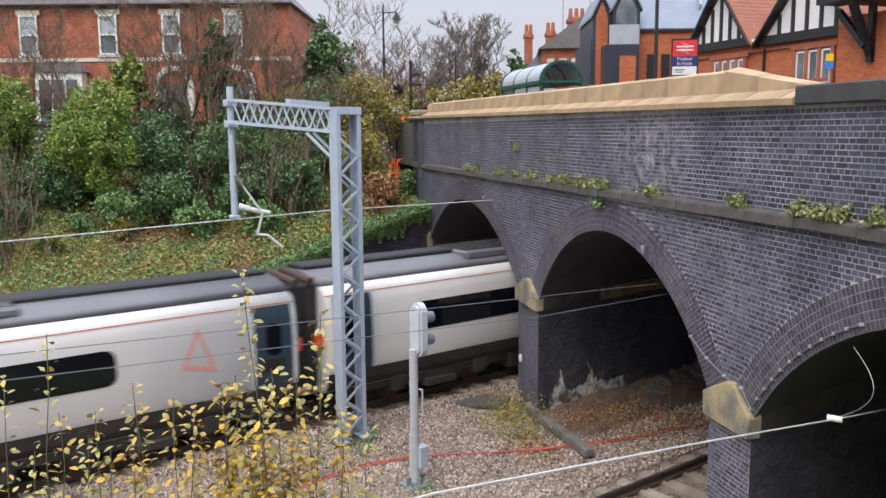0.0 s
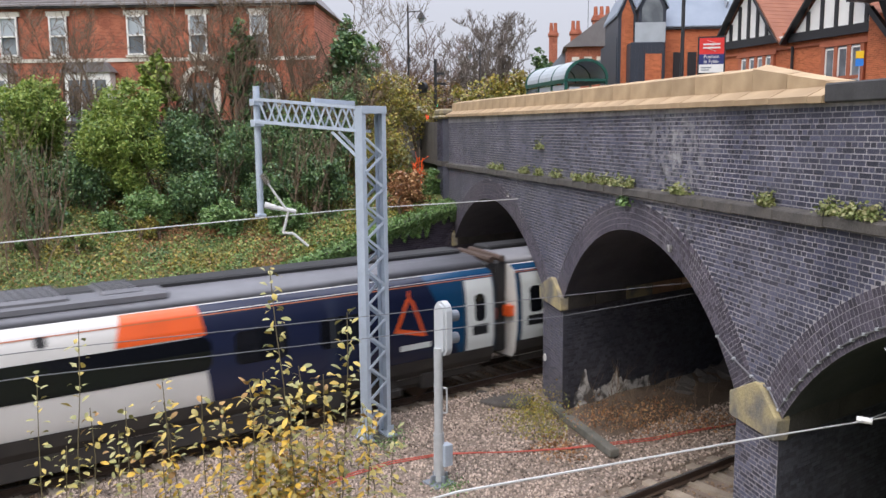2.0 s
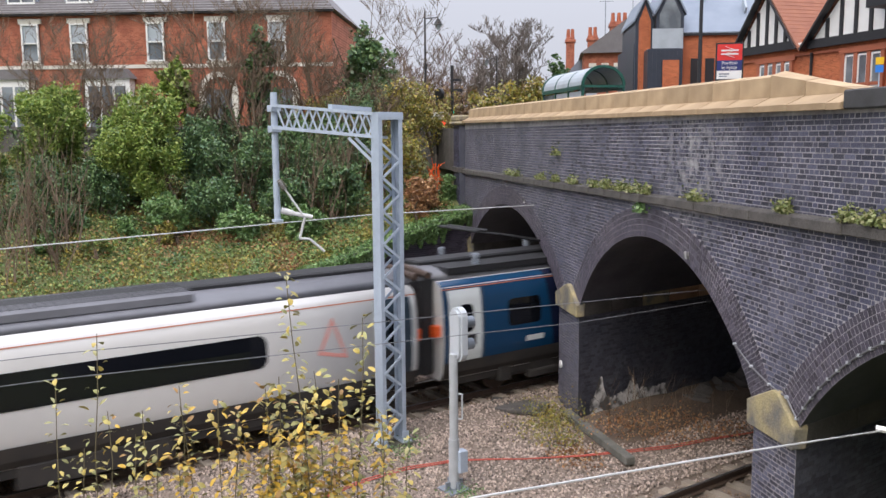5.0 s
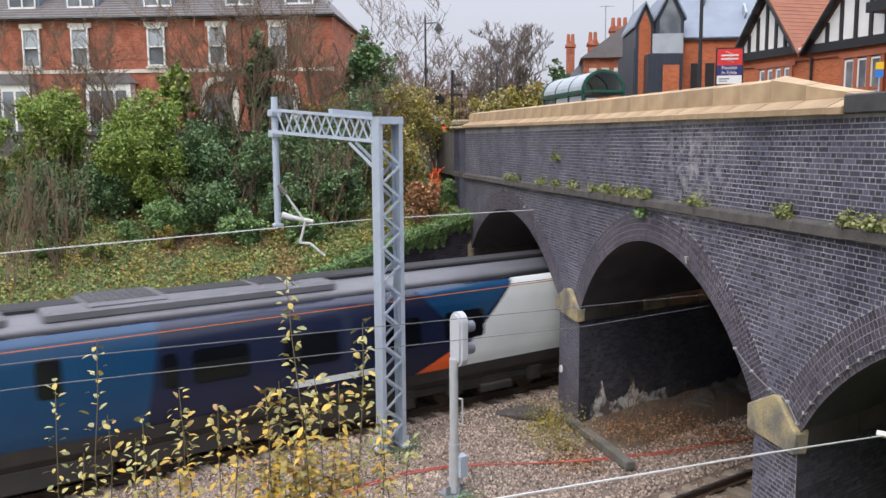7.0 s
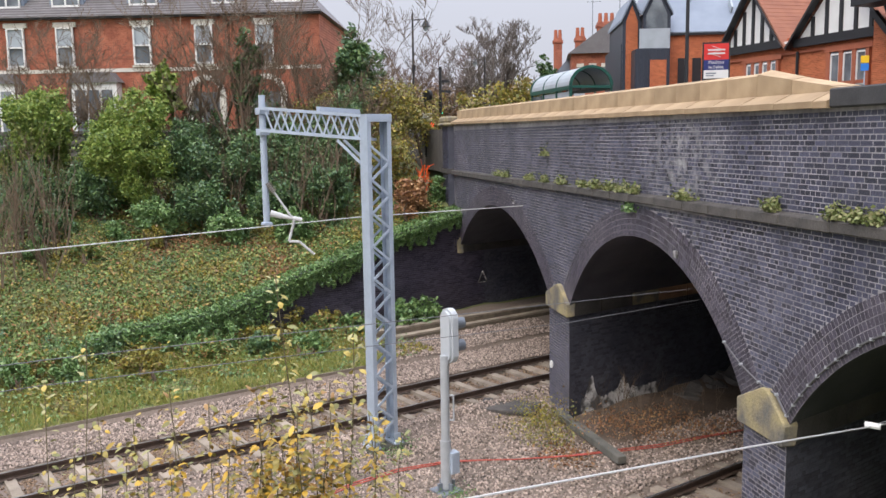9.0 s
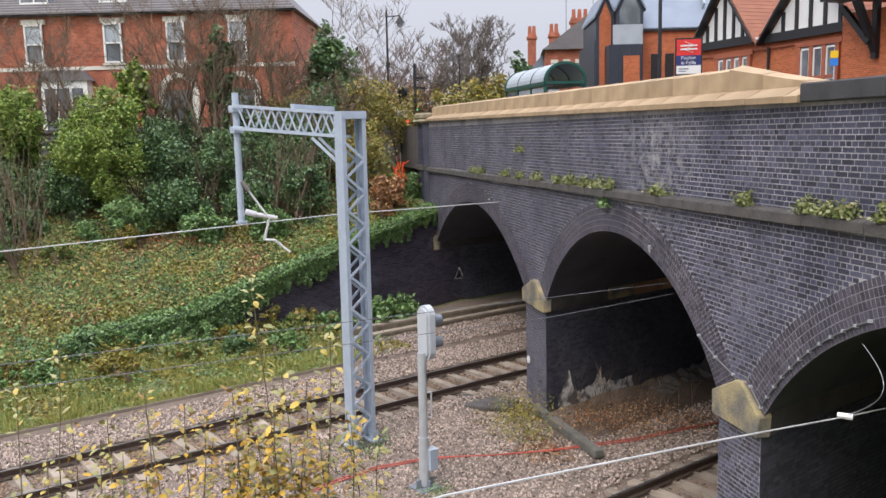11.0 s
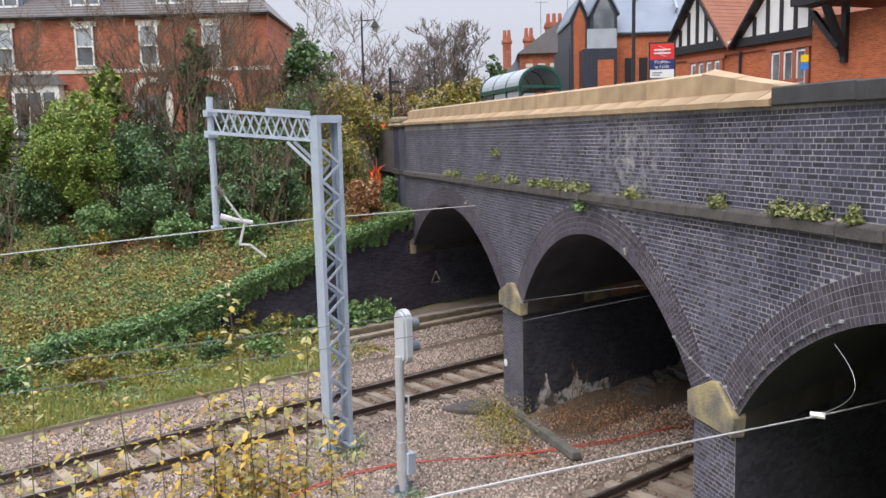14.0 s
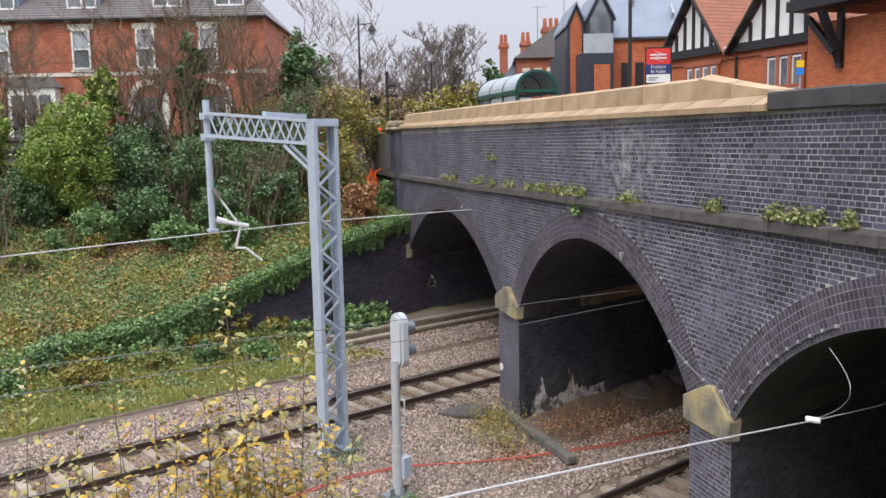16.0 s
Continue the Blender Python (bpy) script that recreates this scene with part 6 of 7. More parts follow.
def mullions(x0, x1, n, z0, z1, rows):
    w = part("window", boxes((x0, x1, -0.05, -0.01, z0, z1)), M["pane"], st, "stone-mullioned window")
    part("window_head", boxes((x0 - 0.25, x1 + 0.25, -0.12, 0.0, z1 + 0.02, z1 + 0.28)), M["terracotta"], w)
    step = (x1 - x0) / n
    for i in range(n + 1):
        part("mullion", boxes((x0 + i * step - 0.10, x0 + i * step + 0.10, -0.14, 0.0, z0, z1)), M["terracotta"], w)
    for k in range(1, rows):
        zz = z0 + (z1 - z0) * k / rows
        part("transom", boxes((x0, x1, -0.13, 0.0, zz - 0.07, zz + 0.07)), M["terracotta"], w)
    for i in range(n):
        for k in range(rows):
            a, b = x0 + i * step + 0.10, x0 + (i + 1) * step - 0.10
            c, d = z0 + (z1 - z0) * k / rows + 0.07, z0 + (z1 - z0) * (k + 1) / rows - 0.07
            part("window_frame", boxes((a, a + 0.07, -0.09, -0.05, c, d), (b - 0.07, b, -0.09, -0.05, c, d), (a, b, -0.09, -0.05, d - 0.07, d)), M["white"], w)


mullions(2.0, 4.5, 4, 2.6, 4.35, 1)
mullions(7.9, 10.2, 3, 1.6, 4.35, 2)
part("downpipe", rods((Vector((5.9, -0.12, 0)), Vector((5.9, -0.12, 4.6)), 0.07)), M["black"], st, "black downpipe")
part("downpipe", rods((Vector((11.5, -0.2, 0)), Vector((11.5, -0.2, 4.9)), 0.07)), M["black"], st, "black downpipe")
part("quoin", boxes((10.9, 11.55, -0.14, 0.0, 0, 4.8)), M["orange_brick"], st)
part("cornice", boxes((0, 11.6, -0.10, 0.0, 4.52, 4.62)), M["terracotta"], st)
part("valley_gutter", boxes((5.15, 5.6, -0.3, 6.8, 5.0, 5.12)), M["white"], st, "pale lead valley")
# timber jetty over the entrance
part("jetty_beam", boxes((11.6, 20.4, -2.4, -1.2, 5.75, 6.15)), M["black"], st, "black timber jetty")
bm = bmesh.new()
bar(bm, (13.4, -1.25, 3.6), (13.4, -2.3, 5.6), 0.25, 0.25)
bar(bm, (13.4, -1.3, 3.4), (13.4, -1.3, 5.7), 0.25, 0.2, (0, 1, 0))
bar(bm, (12.0, -1.6, 5.5), (13.4, -1.6, 4.0), 0.22, 0.22, (0, 1, 0))
part("bracket", bm, M["black"], st, "black timber bracket")
part("balcony_panel", boxes((12.0, 20.2, -2.35, -2.2, 6.15, 6.9)), M["white"], st)
for i in range(16):
    part("stud", boxes((12.1 + i * 0.52, 12.28 + i * 0.52, -2.42, -2.35, 6.15, 6.9)), M["black"], st)
nb = part("name_board", boxes((12.6, 15.4, -2.52, -2.43, 6.75, 7.15)), M["white"], st, "white station name board")
dr = part("doorway", boxes((15.6, 17.2, -1.25, -1.2, 0, 3.6)), M["black"], st, "dark arched doorway")
part("fanlight", rods((Vector((16.4, -1.3, 3.6)), Vector((16.4, -1.22, 3.6)), 0.75), sides=20), M["cream"], dr)


def text(body, size, m, material, parent=None, label="", name="lettering"):
    cu = bpy.data.curves.new(name, "FONT")
    cu.body, cu.size, cu.align_x, cu.align_y, cu.extrude = body, size, "CENTER", "CENTER", 0.004
    tmp = new("tmp", cu)
    bpy.context.view_layer.update()
    me = bpy.data.meshes.new_from_object(tmp.evaluated_get(bpy.context.evaluated_depsgraph_get()))
    bpy.data.objects.remove(tmp)
    me.materials.append(material)
    ob = new(name, me)
    ob.parent, ob.matrix_basis = parent, m
    if label:
        ob["label"] = label
    return ob


text("Poulton-Le-Fylde", 0.30, pose(14.0, -2.53, 6.95, 90, 0, 0), M["sign_navy"], nb, "dark station name")

# station totem sign
tot = thing("station_sign", facing(-35.0, 13.55, 5.75, 66), "red and navy station name sign on posts", "sign")
part("panel", boxes((-0.62, 0.62, -0.04, 0.04, 3.25, 5.05)), M["black"], tot)
part("red_field", boxes((-0.55, 0.55, -0.06, -0.04, 4.25, 4.98)), M["sign_red"], tot, "red upper field")
part("navy_field", boxes((-0.55, 0.55, -0.06, -0.04, 3.78, 4.25)), M["sign_navy"], tot, "navy name field")
part("white_field", boxes((-0.55, 0.55, -0.06, -0.04, 3.40, 3.78)), M["white"], tot, "white lower field")
bm = boxes((-0.38, 0.38, -0.075, -0.06, 4.66, 4.73), (-0.38, 0.38, -0.075, -0.06, 4.50, 4.57))
bar(bm, (-0.2, -0.07, 4.88), (0.3, -0.07, 4.68), 0.015, 0.07, (0, 1, 0))
bar(bm, (-0.3, -0.07, 4.55), (0.2, -0.07, 4.37), 0.015, 0.07, (0, 1, 0))
bar(bm, (-0.25, -0.07, 4.53), (0.25, -0.07, 4.70), 0.015, 0.06, (0, 1, 0))
part("emblem", bm, M["white"], tot, "white emblem of crossing strokes")
text("Poulton\nle Fylde", 0.22, pose(0, -0.07, 4.02, 90, 0, 0), M["white"], tot, "white station name")
part("small_print", boxes((-0.45, 0.0, -0.07, -0.06, 3.6, 3.66), (-0.45, -0.1, -0.07, -0.06, 3.5, 3.55)), M["galv_dull"], tot)
for x in (-0.5, 0.5):
    part("post", rods((Vector((x, 0.06, 0)), Vector((x, 0.06, 3.3)), 0.05)), M["black"], tot)

# blue and yellow notice by the station
nt = thing("notice_sign", facing(-22.8, 12.05, 5.75, 50), "small blue and yellow notice on a post", "sign")
part("post", rods((Vector((0, 0, 0)), Vector((0, 0, 3.3)), 0.02)), M["galv"], nt)
part("yellow_panel", boxes((-0.12, 0.12, -0.06, -0.03, 3.05, 3.28)), M["yellow"], nt)
part("blue_panel", boxes((-0.12, 0.12, -0.06, -0.03, 2.8, 3.03)), M["sign_blue"], nt)

# dark-clad new house with two steep gables
nh = thing("modern_house", facing(-50.1, 15.27, 5.75, 75), "modern house with dark zinc gables, brick wing and slate roof", "house")
part("wall", boxes((0.0, 3.0, 0, 8, 0, 6.6)), M["zinc"], nh, "dark standing-seam cladding")
part("wall", boxes((3.0, 9.0, -0.4, 8, 0, 7.2)), M["orange_brick"], nh, "orange brick wing")
for x0, x1, z0, ap, y in ((0.05, 1.2, 8.0, 9.3, -0.5), (1.2, 2.9, 8.3, 10.0, -1.2)):
    mid = (x0 + x1) / 2
    g = part("gable", prism([(x0, 3.0 if y > -1 else 4.0), (x1, 3.0 if y > -1 else 4.0), (x1, z0), (mid, ap), (x0, z0)], y + 0.25, 6), M["zinc"], nh)
    part("recess", prism([(x0 + 0.2, 3.3 if y > -1 else 4.3), (x1 - 0.2, 3.3 if y > -1 else 4.3), (x1 - 0.2, z0 - 0.05), (mid, ap - 0.35), (x0 + 0.2, z0 - 0.05)], y + 0.21, y + 0.24), M["orange_brick" if y > -1 else "pane"], g)
    part("roof_slope", prism([(x0 - 0.12, z0 - 0.1), (mid, ap + 0.03), (x1 + 0.12, z0 - 0.1), (x1 + 0.12, z0 + 0.08), (mid, ap + 0.22), (x0 - 0.12, z0 + 0.08)], y, 6), M["slate_blue"], g)
part("balcony_box", boxes((0.6, 2.7, -1.9, -0.1, 0, 6.1), bevel=0.03), M["zinc"], nh)
for i in range(9):
    part("cladding_seam", boxes((0.63 + 0.25 * i, 0.66 + 0.25 * i, -1.93, -1.9, 0.2, 6.05)), M["zinc"], nh)
part("balcony_glass", boxes((0.85, 2.7, -1.85, -1.82, 6.12, 7.3), (2.68, 2.71, -1.85, -0.4, 6.12, 7.3)), M["poly"], nh, "frosted glass balustrade")
part("window", boxes((1.5, 2.5, -1.96, -1.9, 1.5, 5.4)), M["orange_brick"], nh)
for x in (3.5, 4.4):
    part("window", boxes((x, x + 0.55, -0.45, -0.38, 2.8, 5.6)), M["black"], nh)
bm = prism([(-0.6, 7.15), (4.0, 12.0), (8.5, 7.15)], 2.9, 9.4)
for v in bm.verts:
    v.co = Vector((v.co.y, v.co.x, v.co.z))
    if v.co.z > 10 and v.co.x > 5:
        v.co.x -= 2.0
bmesh.ops.recalc_face_normals(bm, faces=bm.faces)
r = part("roof", bm, M["slate_blue"], nh, "blue-grey slate roof")
part("fascia", boxes((2.9, 9.2, -0.58, -0.4, 7.0, 7.2)), M["black"], nh)
bm = bmesh.new()
bar(bm, (4.6, 1.5, 9.45), (4.6, 2.3, 10.3), 0.9, 0.12, (1, 0, 0))
part("roof_light", bm, M["poly"], r)
bm = bmesh.new()
bar(bm, (7.0, 0.6, 8.5), (7.0, 1.2, 9.15), 0.8, 0.12, (1, 0, 0))
part("roof_light", bm, M["poly"], r)
part("glass_screen", boxes((-2.2, 0.0, -2.2, -2.18, 0, 2.9), (3.3, 6.2, -3.0, -2.98, 0, 3.3)), M["glass"], nh, "clear glass terrace screen")
part("screen_rail", boxes((-2.2, 0.0, -2.22, -2.16, 2.9, 2.96), (3.3, 6.2, -3.02, -2.96, 3.3, 3.36)), M["galv_dull"], nh)

# older brick house with chimneys
oh = thing("brick_house", facing(-64.9, 20.4, 5.75, 72), "red-brick house with slate roof and tall chimneys", "house")
part("wall", boxes((-2.9, 1.0, 0, 9, 0, 7.5)), M["red_brick"], oh)
bm = prism([(-3.2, 7.5), (1.3, 7.5), (3.8, 11.0), (1.6, 11.0)], -0.4, 9)
part("roof", bm, M["slate"], oh, "grey slate roof")
for x in (-2.2, -1.2, -0.2):
    wd = part("window", boxes((x - 0.22, x + 0.22, -0.05, 0.05, 5.0, 6.4)), M["pane"], oh)
    part("lintel", boxes((x - 0.3, x + 0.3, -0.08, 0.0, 6.4, 6.7)), M["cream"], wd)
for x in (0.55, 0.75):
    for i in range(6):
        part("quoin", boxes((x - 0.15, x + 0.2, -0.06, 0.0, 1.0 + i * 0.9, 1.5 + i * 0.9)), M["cream"], oh)


def chimney(parent, x, y, z0, z1, w, pots):
    ch = part("chimney", boxes((x - w / 2, x + w / 2, y, y + 1.0, z0, z1), (x - w / 2 - 0.1, x + w / 2 + 0.1, y - 0.1, y + 1.1, z1 - 0.45, z1 - 0.2), bevel=0.02), M["red_brick"], parent, "brick chimney stack")
    for i in range(pots):
        px = x - w / 2 + w * (i + 0.5) / pots
        part("chimney_pot", rods((Vector((px, y + 0.5, z1)), Vector((px, y + 0.5, z1 + 0.75)), 0.19, 0.15), sides=10), M["terracotta"], ch)


chimney(oh, 0.1, 3.0, 7.0, 10.4, 1.5, 3)
chimney(oh, -2.0, 5.0, 7.0, 9.5, 0.85, 2)
chimney(oh, -3.9, 7.0, 5.0, 9.6, 0.75, 2)
part("rear_wall", boxes((-5.2, -2.9, 5, 11, 0, 4.8)), M["red_brick"], oh)
part("rear_roof", prism([(-5.5, 4.8), (-2.7, 4.8), (-2.7, 7.6), (-3.0, 7.6)], 4.6, 11), M["slate_blue"], oh)
part("aerial", rods((Vector((-1.0, 4, 8)), Vector((-1.0, 4, 12.3)), 0.03), (Vector((-1.5, 4, 12.2)), Vector((-0.3, 4, 12.2)), 0.02), (Vector((1.3, 4, 9)), Vector((1.3, 4, 13.2)), 0.03), (Vector((1.3, 4, 13.1)), Vector((2.1, 4, 13.0)), 0.02)), M["galv_dull"], oh, "television aerial")

# bus shelter with a barrel roof
sh = thing("bus_shelter", pose(-35.8, 4.9, 5.75), "green bus shelter with frosted barrel roof", "bus shelter")
R, W, LN, ZS = 0.88, 1.62, 5.2, 2.82
arc = [(W / 2 - (W / 2 + 0.06) * math.cos(math.pi * i / 14), ZS + 0.76 * math.sin(math.pi * i / 14)) for i in range(15)]
bm = bmesh.new()
rows = [[bm.verts.new((x, y, z + d)) for y, z in arc] for x, d in ((0, 0), (LN, 0), (LN, 0.02), (0, 0.02))]
for a, b in zip(rows, rows[1:]):
    for i in range(14):
        bm.faces.new((a[i], a[i + 1], b[i + 1], b[i]))
part("roof_sheet", bm, M["poly"], sh, "frosted curved roof sheet")
for x in (0, LN / 3, 2 * LN / 3, LN):
    bm = bmesh.new()
    for i in range(14):
        bar(bm, (x, *arc[i]), (x, *arc[i + 1]), 0.11 if x in (0, LN) else 0.05, 0.09, (1, 0, 0))
    part("roof_hoop", bm, M["green_paint"], sh)
for y in (-0.05, W + 0.05):
    part("eaves_beam", boxes((0, LN, y - 0.06, y + 0.06, ZS - 0.14, ZS + 0.02)), M["green_paint"], sh)
part("end_beam", boxes((LN - 0.05, LN + 0.05, 0, W, ZS - 0.08, ZS + 0.02)), M["green_paint"], sh)
for x in (0.05, LN / 3, 2 * LN / 3, LN - 0.05):
    part("post", boxes((x - 0.05, x + 0.05, -0.08, 0.02, 0, ZS - 0.1)), M["green_paint"], sh)
    part("post", boxes((x - 0.04, x + 0.04, W, W + 0.08, 0, ZS - 0.1)), M["green_paint"], sh)
for i in range(3):
    part("side_pane", boxes((i * LN / 3 + 0.1, (i + 1) * LN / 3 - 0.1, -0.04, -0.02, 0.3, ZS - 0.2)), M["pane" if i == 0 else "poly"], sh)
part("side_pane", boxes((LN - 0.03, LN - 0.01, 0.1, 0.55, 0.3, ZS - 0.3)), M["poly"], sh)


# street lamps
def street_lamp(x, y, z1, arm, name_label, scale=1.0):
    lm = thing("street_lamp", pose(x, y, 5.75), name_label, "street lamp")
    h = z1 - 5.75
    part("column", rods((Vector((0, 0, 0)), Vector((0, 0, 1.2)), 0.10), (Vector((0, 0, 1.2)), Vector((0, 0, h)), 0.075, 0.05), sides=10), M["black"], lm, "black iron column")
    part("finial", rods((Vector((0, 0, h)), Vector((0, 0, h + 0.3)), 0.05, 0.005)), M["black"], lm)
    if arm:
        bm = rods((Vector((0, 0, h - 0.25)), Vector((0.16 * arm, 0.7 * arm, h - 0.2)), 0.03), (Vector((0, 0, h - 0.7)), Vector((0.09 * arm, 0.4 * arm, h - 0.25)), 0.02))
        part("bracket", bm, M["black"], lm)
        e = Vector((0.16 * arm, 0.7 * arm, h - 0.35))
        part("lantern_hood", rods((e - Vector((0, 0, 0.25)), e + Vector((0, 0, 0.1)), 0.27, 0.06), sides=12), M["black"], lm)
        part("lantern_globe", rods((e - Vector((0, 0, 0.5)), e - Vector((0, 0, 0.25)), 0.08, 0.2), sides=12), M["poly"], lm)


street_lamp(-44.7, 0.9, 13.2, 1.0, "black heritage street lamp with a hanging lantern")
street_lamp(-72.2, 11.9, 13.6, -1.2, "black heritage street lamp far along the road")
street_lamp(-26.0, 7.45, 15.0, 0, "tall black lamp column beside the parapet")
part("small_box", boxes((-0.1, 0.1, -0.1, 0.1, 4.5, 4.8)), M["black"], bpy.data.objects["street_lamp"])

# crossing post with signs at the far end of the parapet
cp = thing("crossing_post", pose(-36.0, 0.55, 5.75), "black crossing post with small signs and lamps", "sign post")
part("post", rods((Vector((0, 0.1, 0)), Vector((0, 0.1, 4.0)), 0.07)), M["black"], cp)
part("finger_sign", boxes((-0.05, 0.05, 0.1, 0.5, 3.3, 3.42), (-0.05, 0.05, 0.12, 0.55, 2.85, 2.97)), M["black"], cp)
part("round_sign", rods((Vector((0.05, -0.55, 2.75)), Vector((-0.05, -0.4, 2.75)), 0.24), sides=18), M["black"], cp)
part("sign_post", rods((Vector((0, -0.6, 0)), Vector((0, -0.6, 2.6)), 0.04)), M["black"], cp)
part("white_sign", boxes((0.02, 0.06, -0.85, -0.3, 1.62, 1.95)), M["white"], cp)
part("red_lamp", boxes((0.02, 0.08, -0.36, -0.2, 1.35, 1.55)), M["red_light"], cp)
part("green_lamp", boxes((-3.0, -2.9, 0.62, 0.8, 2.0, 2.15)), M["green_light"], cp)

# orange netting and red bag by the pilaster
rng = random.Random(31)
net = thing("safety_netting", pose(-30.55, -1.1, 4.75), "crumpled orange plastic safety netting on the bank", "netting")
bm = bmesh.new()
for i in range(46):
    a = Vector((rng.uniform(-0.1, 0.15), rng.uniform(-0.22, 0.2), rng.uniform(0, 0.75)))
    b = a + Vector((rng.gauss(0, 0.08), rng.gauss(0.02, 0.14), rng.gauss(0.05, 0.2)))
    bar(bm, a, b, 0.05, 0.012)
part("mesh_strand", bm, M["orange_net"], net)
part("stake", rods((Vector((0, 0, -1.2)), Vector((0.05, 0, 1.2)), 0.02)), M["timber"], net)


# ---- small things along the line ----
TWO = "thin grey overhead wire of the near track"
for a, b, dz in (((-14.1, 4.45), (-3.46, 3.96), 0.0), ((-14.13, 4.19), (-6.73, 3.80), 0.0)):
    sl = (b[1] - a[1]) / (b[0] - a[0])
    p, q = place(-40, 8.75, a[1] + sl * (-40 - a[0]) * 0.5), place(14, 8.75, b[1] + sl * (14 - b[0]) * 0.2)
    m0, m1 = place(a[0], 8.75, a[1]), place(b[0], 8.75, b[1])
    wire("overhead_wire", [p, m0, m1, q], 0.0055, M["wire_dark"], TWO, "wire")
w3 = [place(-30, 13, 4.6), place(-12, 13, 3.89), place(-8.44, 13, 3.47), place(-5.88, 13, 3.14), place(-4.4, 13, 2.97), place(3, 13, 2.3)]
wire("thick_cable", w3, 0.010, M["wire_white"], "thick pale cable entering the near arch", "cable")
clamp = thing("cable_clamp", pose(*place(-5.95, 13, 3.16)), "white insulator clamp on the cable", "clamp")
part("body", rods((Vector((-0.06, -0.06, 0)), Vector((0.06, 0.06, 0)), 0.04)), M["white"], clamp)
loop = []
top = Vector((-6.30, -0.05, 4.10))
end = place(-5.9, 13, 3.16)
side_ = Vector((0.75, -0.25, 0))
for i in range(15):
    t = i / 14
    loop.append(top.lerp(end, t) + side_ * math.sin(math.pi * t) * 1.0 + Vector((0, 0, 0.12 * math.sin(math.pi * t))))
wire("jumper_cable", loop, 0.004, M["signal_post"], "looping white jumper cable at the arch", "cable")
# cable clipped round the arch face
cx, cz, r = arch_circle(ARCHES[2])
pts = [Vector((-10.0, -0.03, 3.35)), Vector((-9.5, -0.03, 3.12)), Vector((-9.0, -0.03, 2.98)), Vector((-8.55, -0.03, 2.93))]
for k in range(12):
    a = -1.02 + 0.052 * k + 0.05
    pts.append(Vector((cx + (r + 0.10) * math.sin(a), -0.03, cz + (r + 0.10) * math.cos(a))))
wire("clipped_cable", pts, 0.016, M["wire_dark"], "grey cable clipped along the arch face", "cable")
for p in pts[::1]:
    tagged(part("cable_clip", boxes((p.x - 0.018, p.x + 0.018, -0.05, -0.0, p.z - 0.018, p.z + 0.018)), M["signal_post"], None), "small white cable clip on brick", "clip", "cable clips")

# orange cable on the ballast
pts = [(-13.6, -6.6), (-14.41, -5.6), (-14.92, -4.61), (-15.12, -3.48), (-15.0, -2.7), (-14.87, -2.04), (-14.81, -0.77), (-14.9, 0.4), (-14.96, 1.32), (-15.2, 2.4), (-15.36, 3.52), (-15.9, 5)]
for off in (0.0, 0.06):
    line = [Vector((x + off * (1 + math.sin(i)), y, -0.255)) for i, (x, y) in enumerate(pts)]
    wire("orange_cable", line, 0.014, M["orange_cable"], "orange-red cable lying on the ballast", "cable", 6)

# inspection slab and leaning beam
slab = part("cover_slab", boxes((-0.75, 0.75, -0.45, 0.45, -0.05, 0.05), bevel=0.015), M["stone"], None)
tagged(slab, "weathered grey timber cover board on ballast", "board").matrix_basis = pose(-18.2, -1.25, -0.205, 0, 1, 62)
beam = part("fallen_beam", boxes((-1.65, 1.65, -0.11, 0.11, -0.09, 0.09), bevel=0.02), M["concrete"], None)
tagged(beam, "old concrete beam lying at the pier foot", "beam").matrix_basis = pose(-15.7, -0.1, -0.16, 0, 0, 5)
# flaking render and rubble under the arch
bm = bmesh.new()
rng = random.Random(8)
pl = []
for i in range(90):
    t = i / 89
    peak = 0.55 * math.exp(-((t - 0.13) / 0.06) ** 2) + 0.25 * math.exp(-((t - 0.55) / 0.1) ** 2)
    pl.append((0.35 + 2.6 * t, max(0.02, 0.16 + peak + 0.22 * noise.noise((t * 9, 3, 0)) + 0.10 * noise.noise((t * 31, 5, 0)))))
vsr, fsr = [], []
for d, h in pl:
    p = Vector((-17.2, 0, 0)) + SKEW * d
    vsr += [p + Vector((0.03, 0, -0.35)), p + Vector((0.045, 0, -0.12 + h * 1.15))]
fsr = [(2 * i, 2 * i + 2, 2 * i + 3, 2 * i + 1) for i in range(89)]
rd = raw("render_patch", vsr, fsr, M["chalk"], bridge)
rd["label"] = "flaking white render low on the pier"
for i in range(26):
    bm = bmesh.new()
    bmesh.ops.create_icosphere(bm, subdivisions=1, radius=1)
    for v in bm.verts:
        v.co = Vector((v.co.x * 0.24, v.co.y * 0.3, v.co.z * 0.14)) * rng.uniform(0.7, 1.25)
    d = rng.uniform(3.4, 8.5)
    p = Vector((-17.0 + rng.uniform(0.1, 0.9), 0, -0.22 + rng.uniform(0, 0.12))) + SKEW * d
    ob = tagged(part("rubble_stone", bm, M["stone"], None), "dark rubble stone at the pier foot", "stone", "rubble under the arch")
    ob.matrix_basis = pose(p.x, p.y, p.z, rng.uniform(0, 30), rng.uniform(0, 30), rng.uniform(0, 180)) @ Matrix.Diagonal((1.3, 1.3, 1.2, 1))

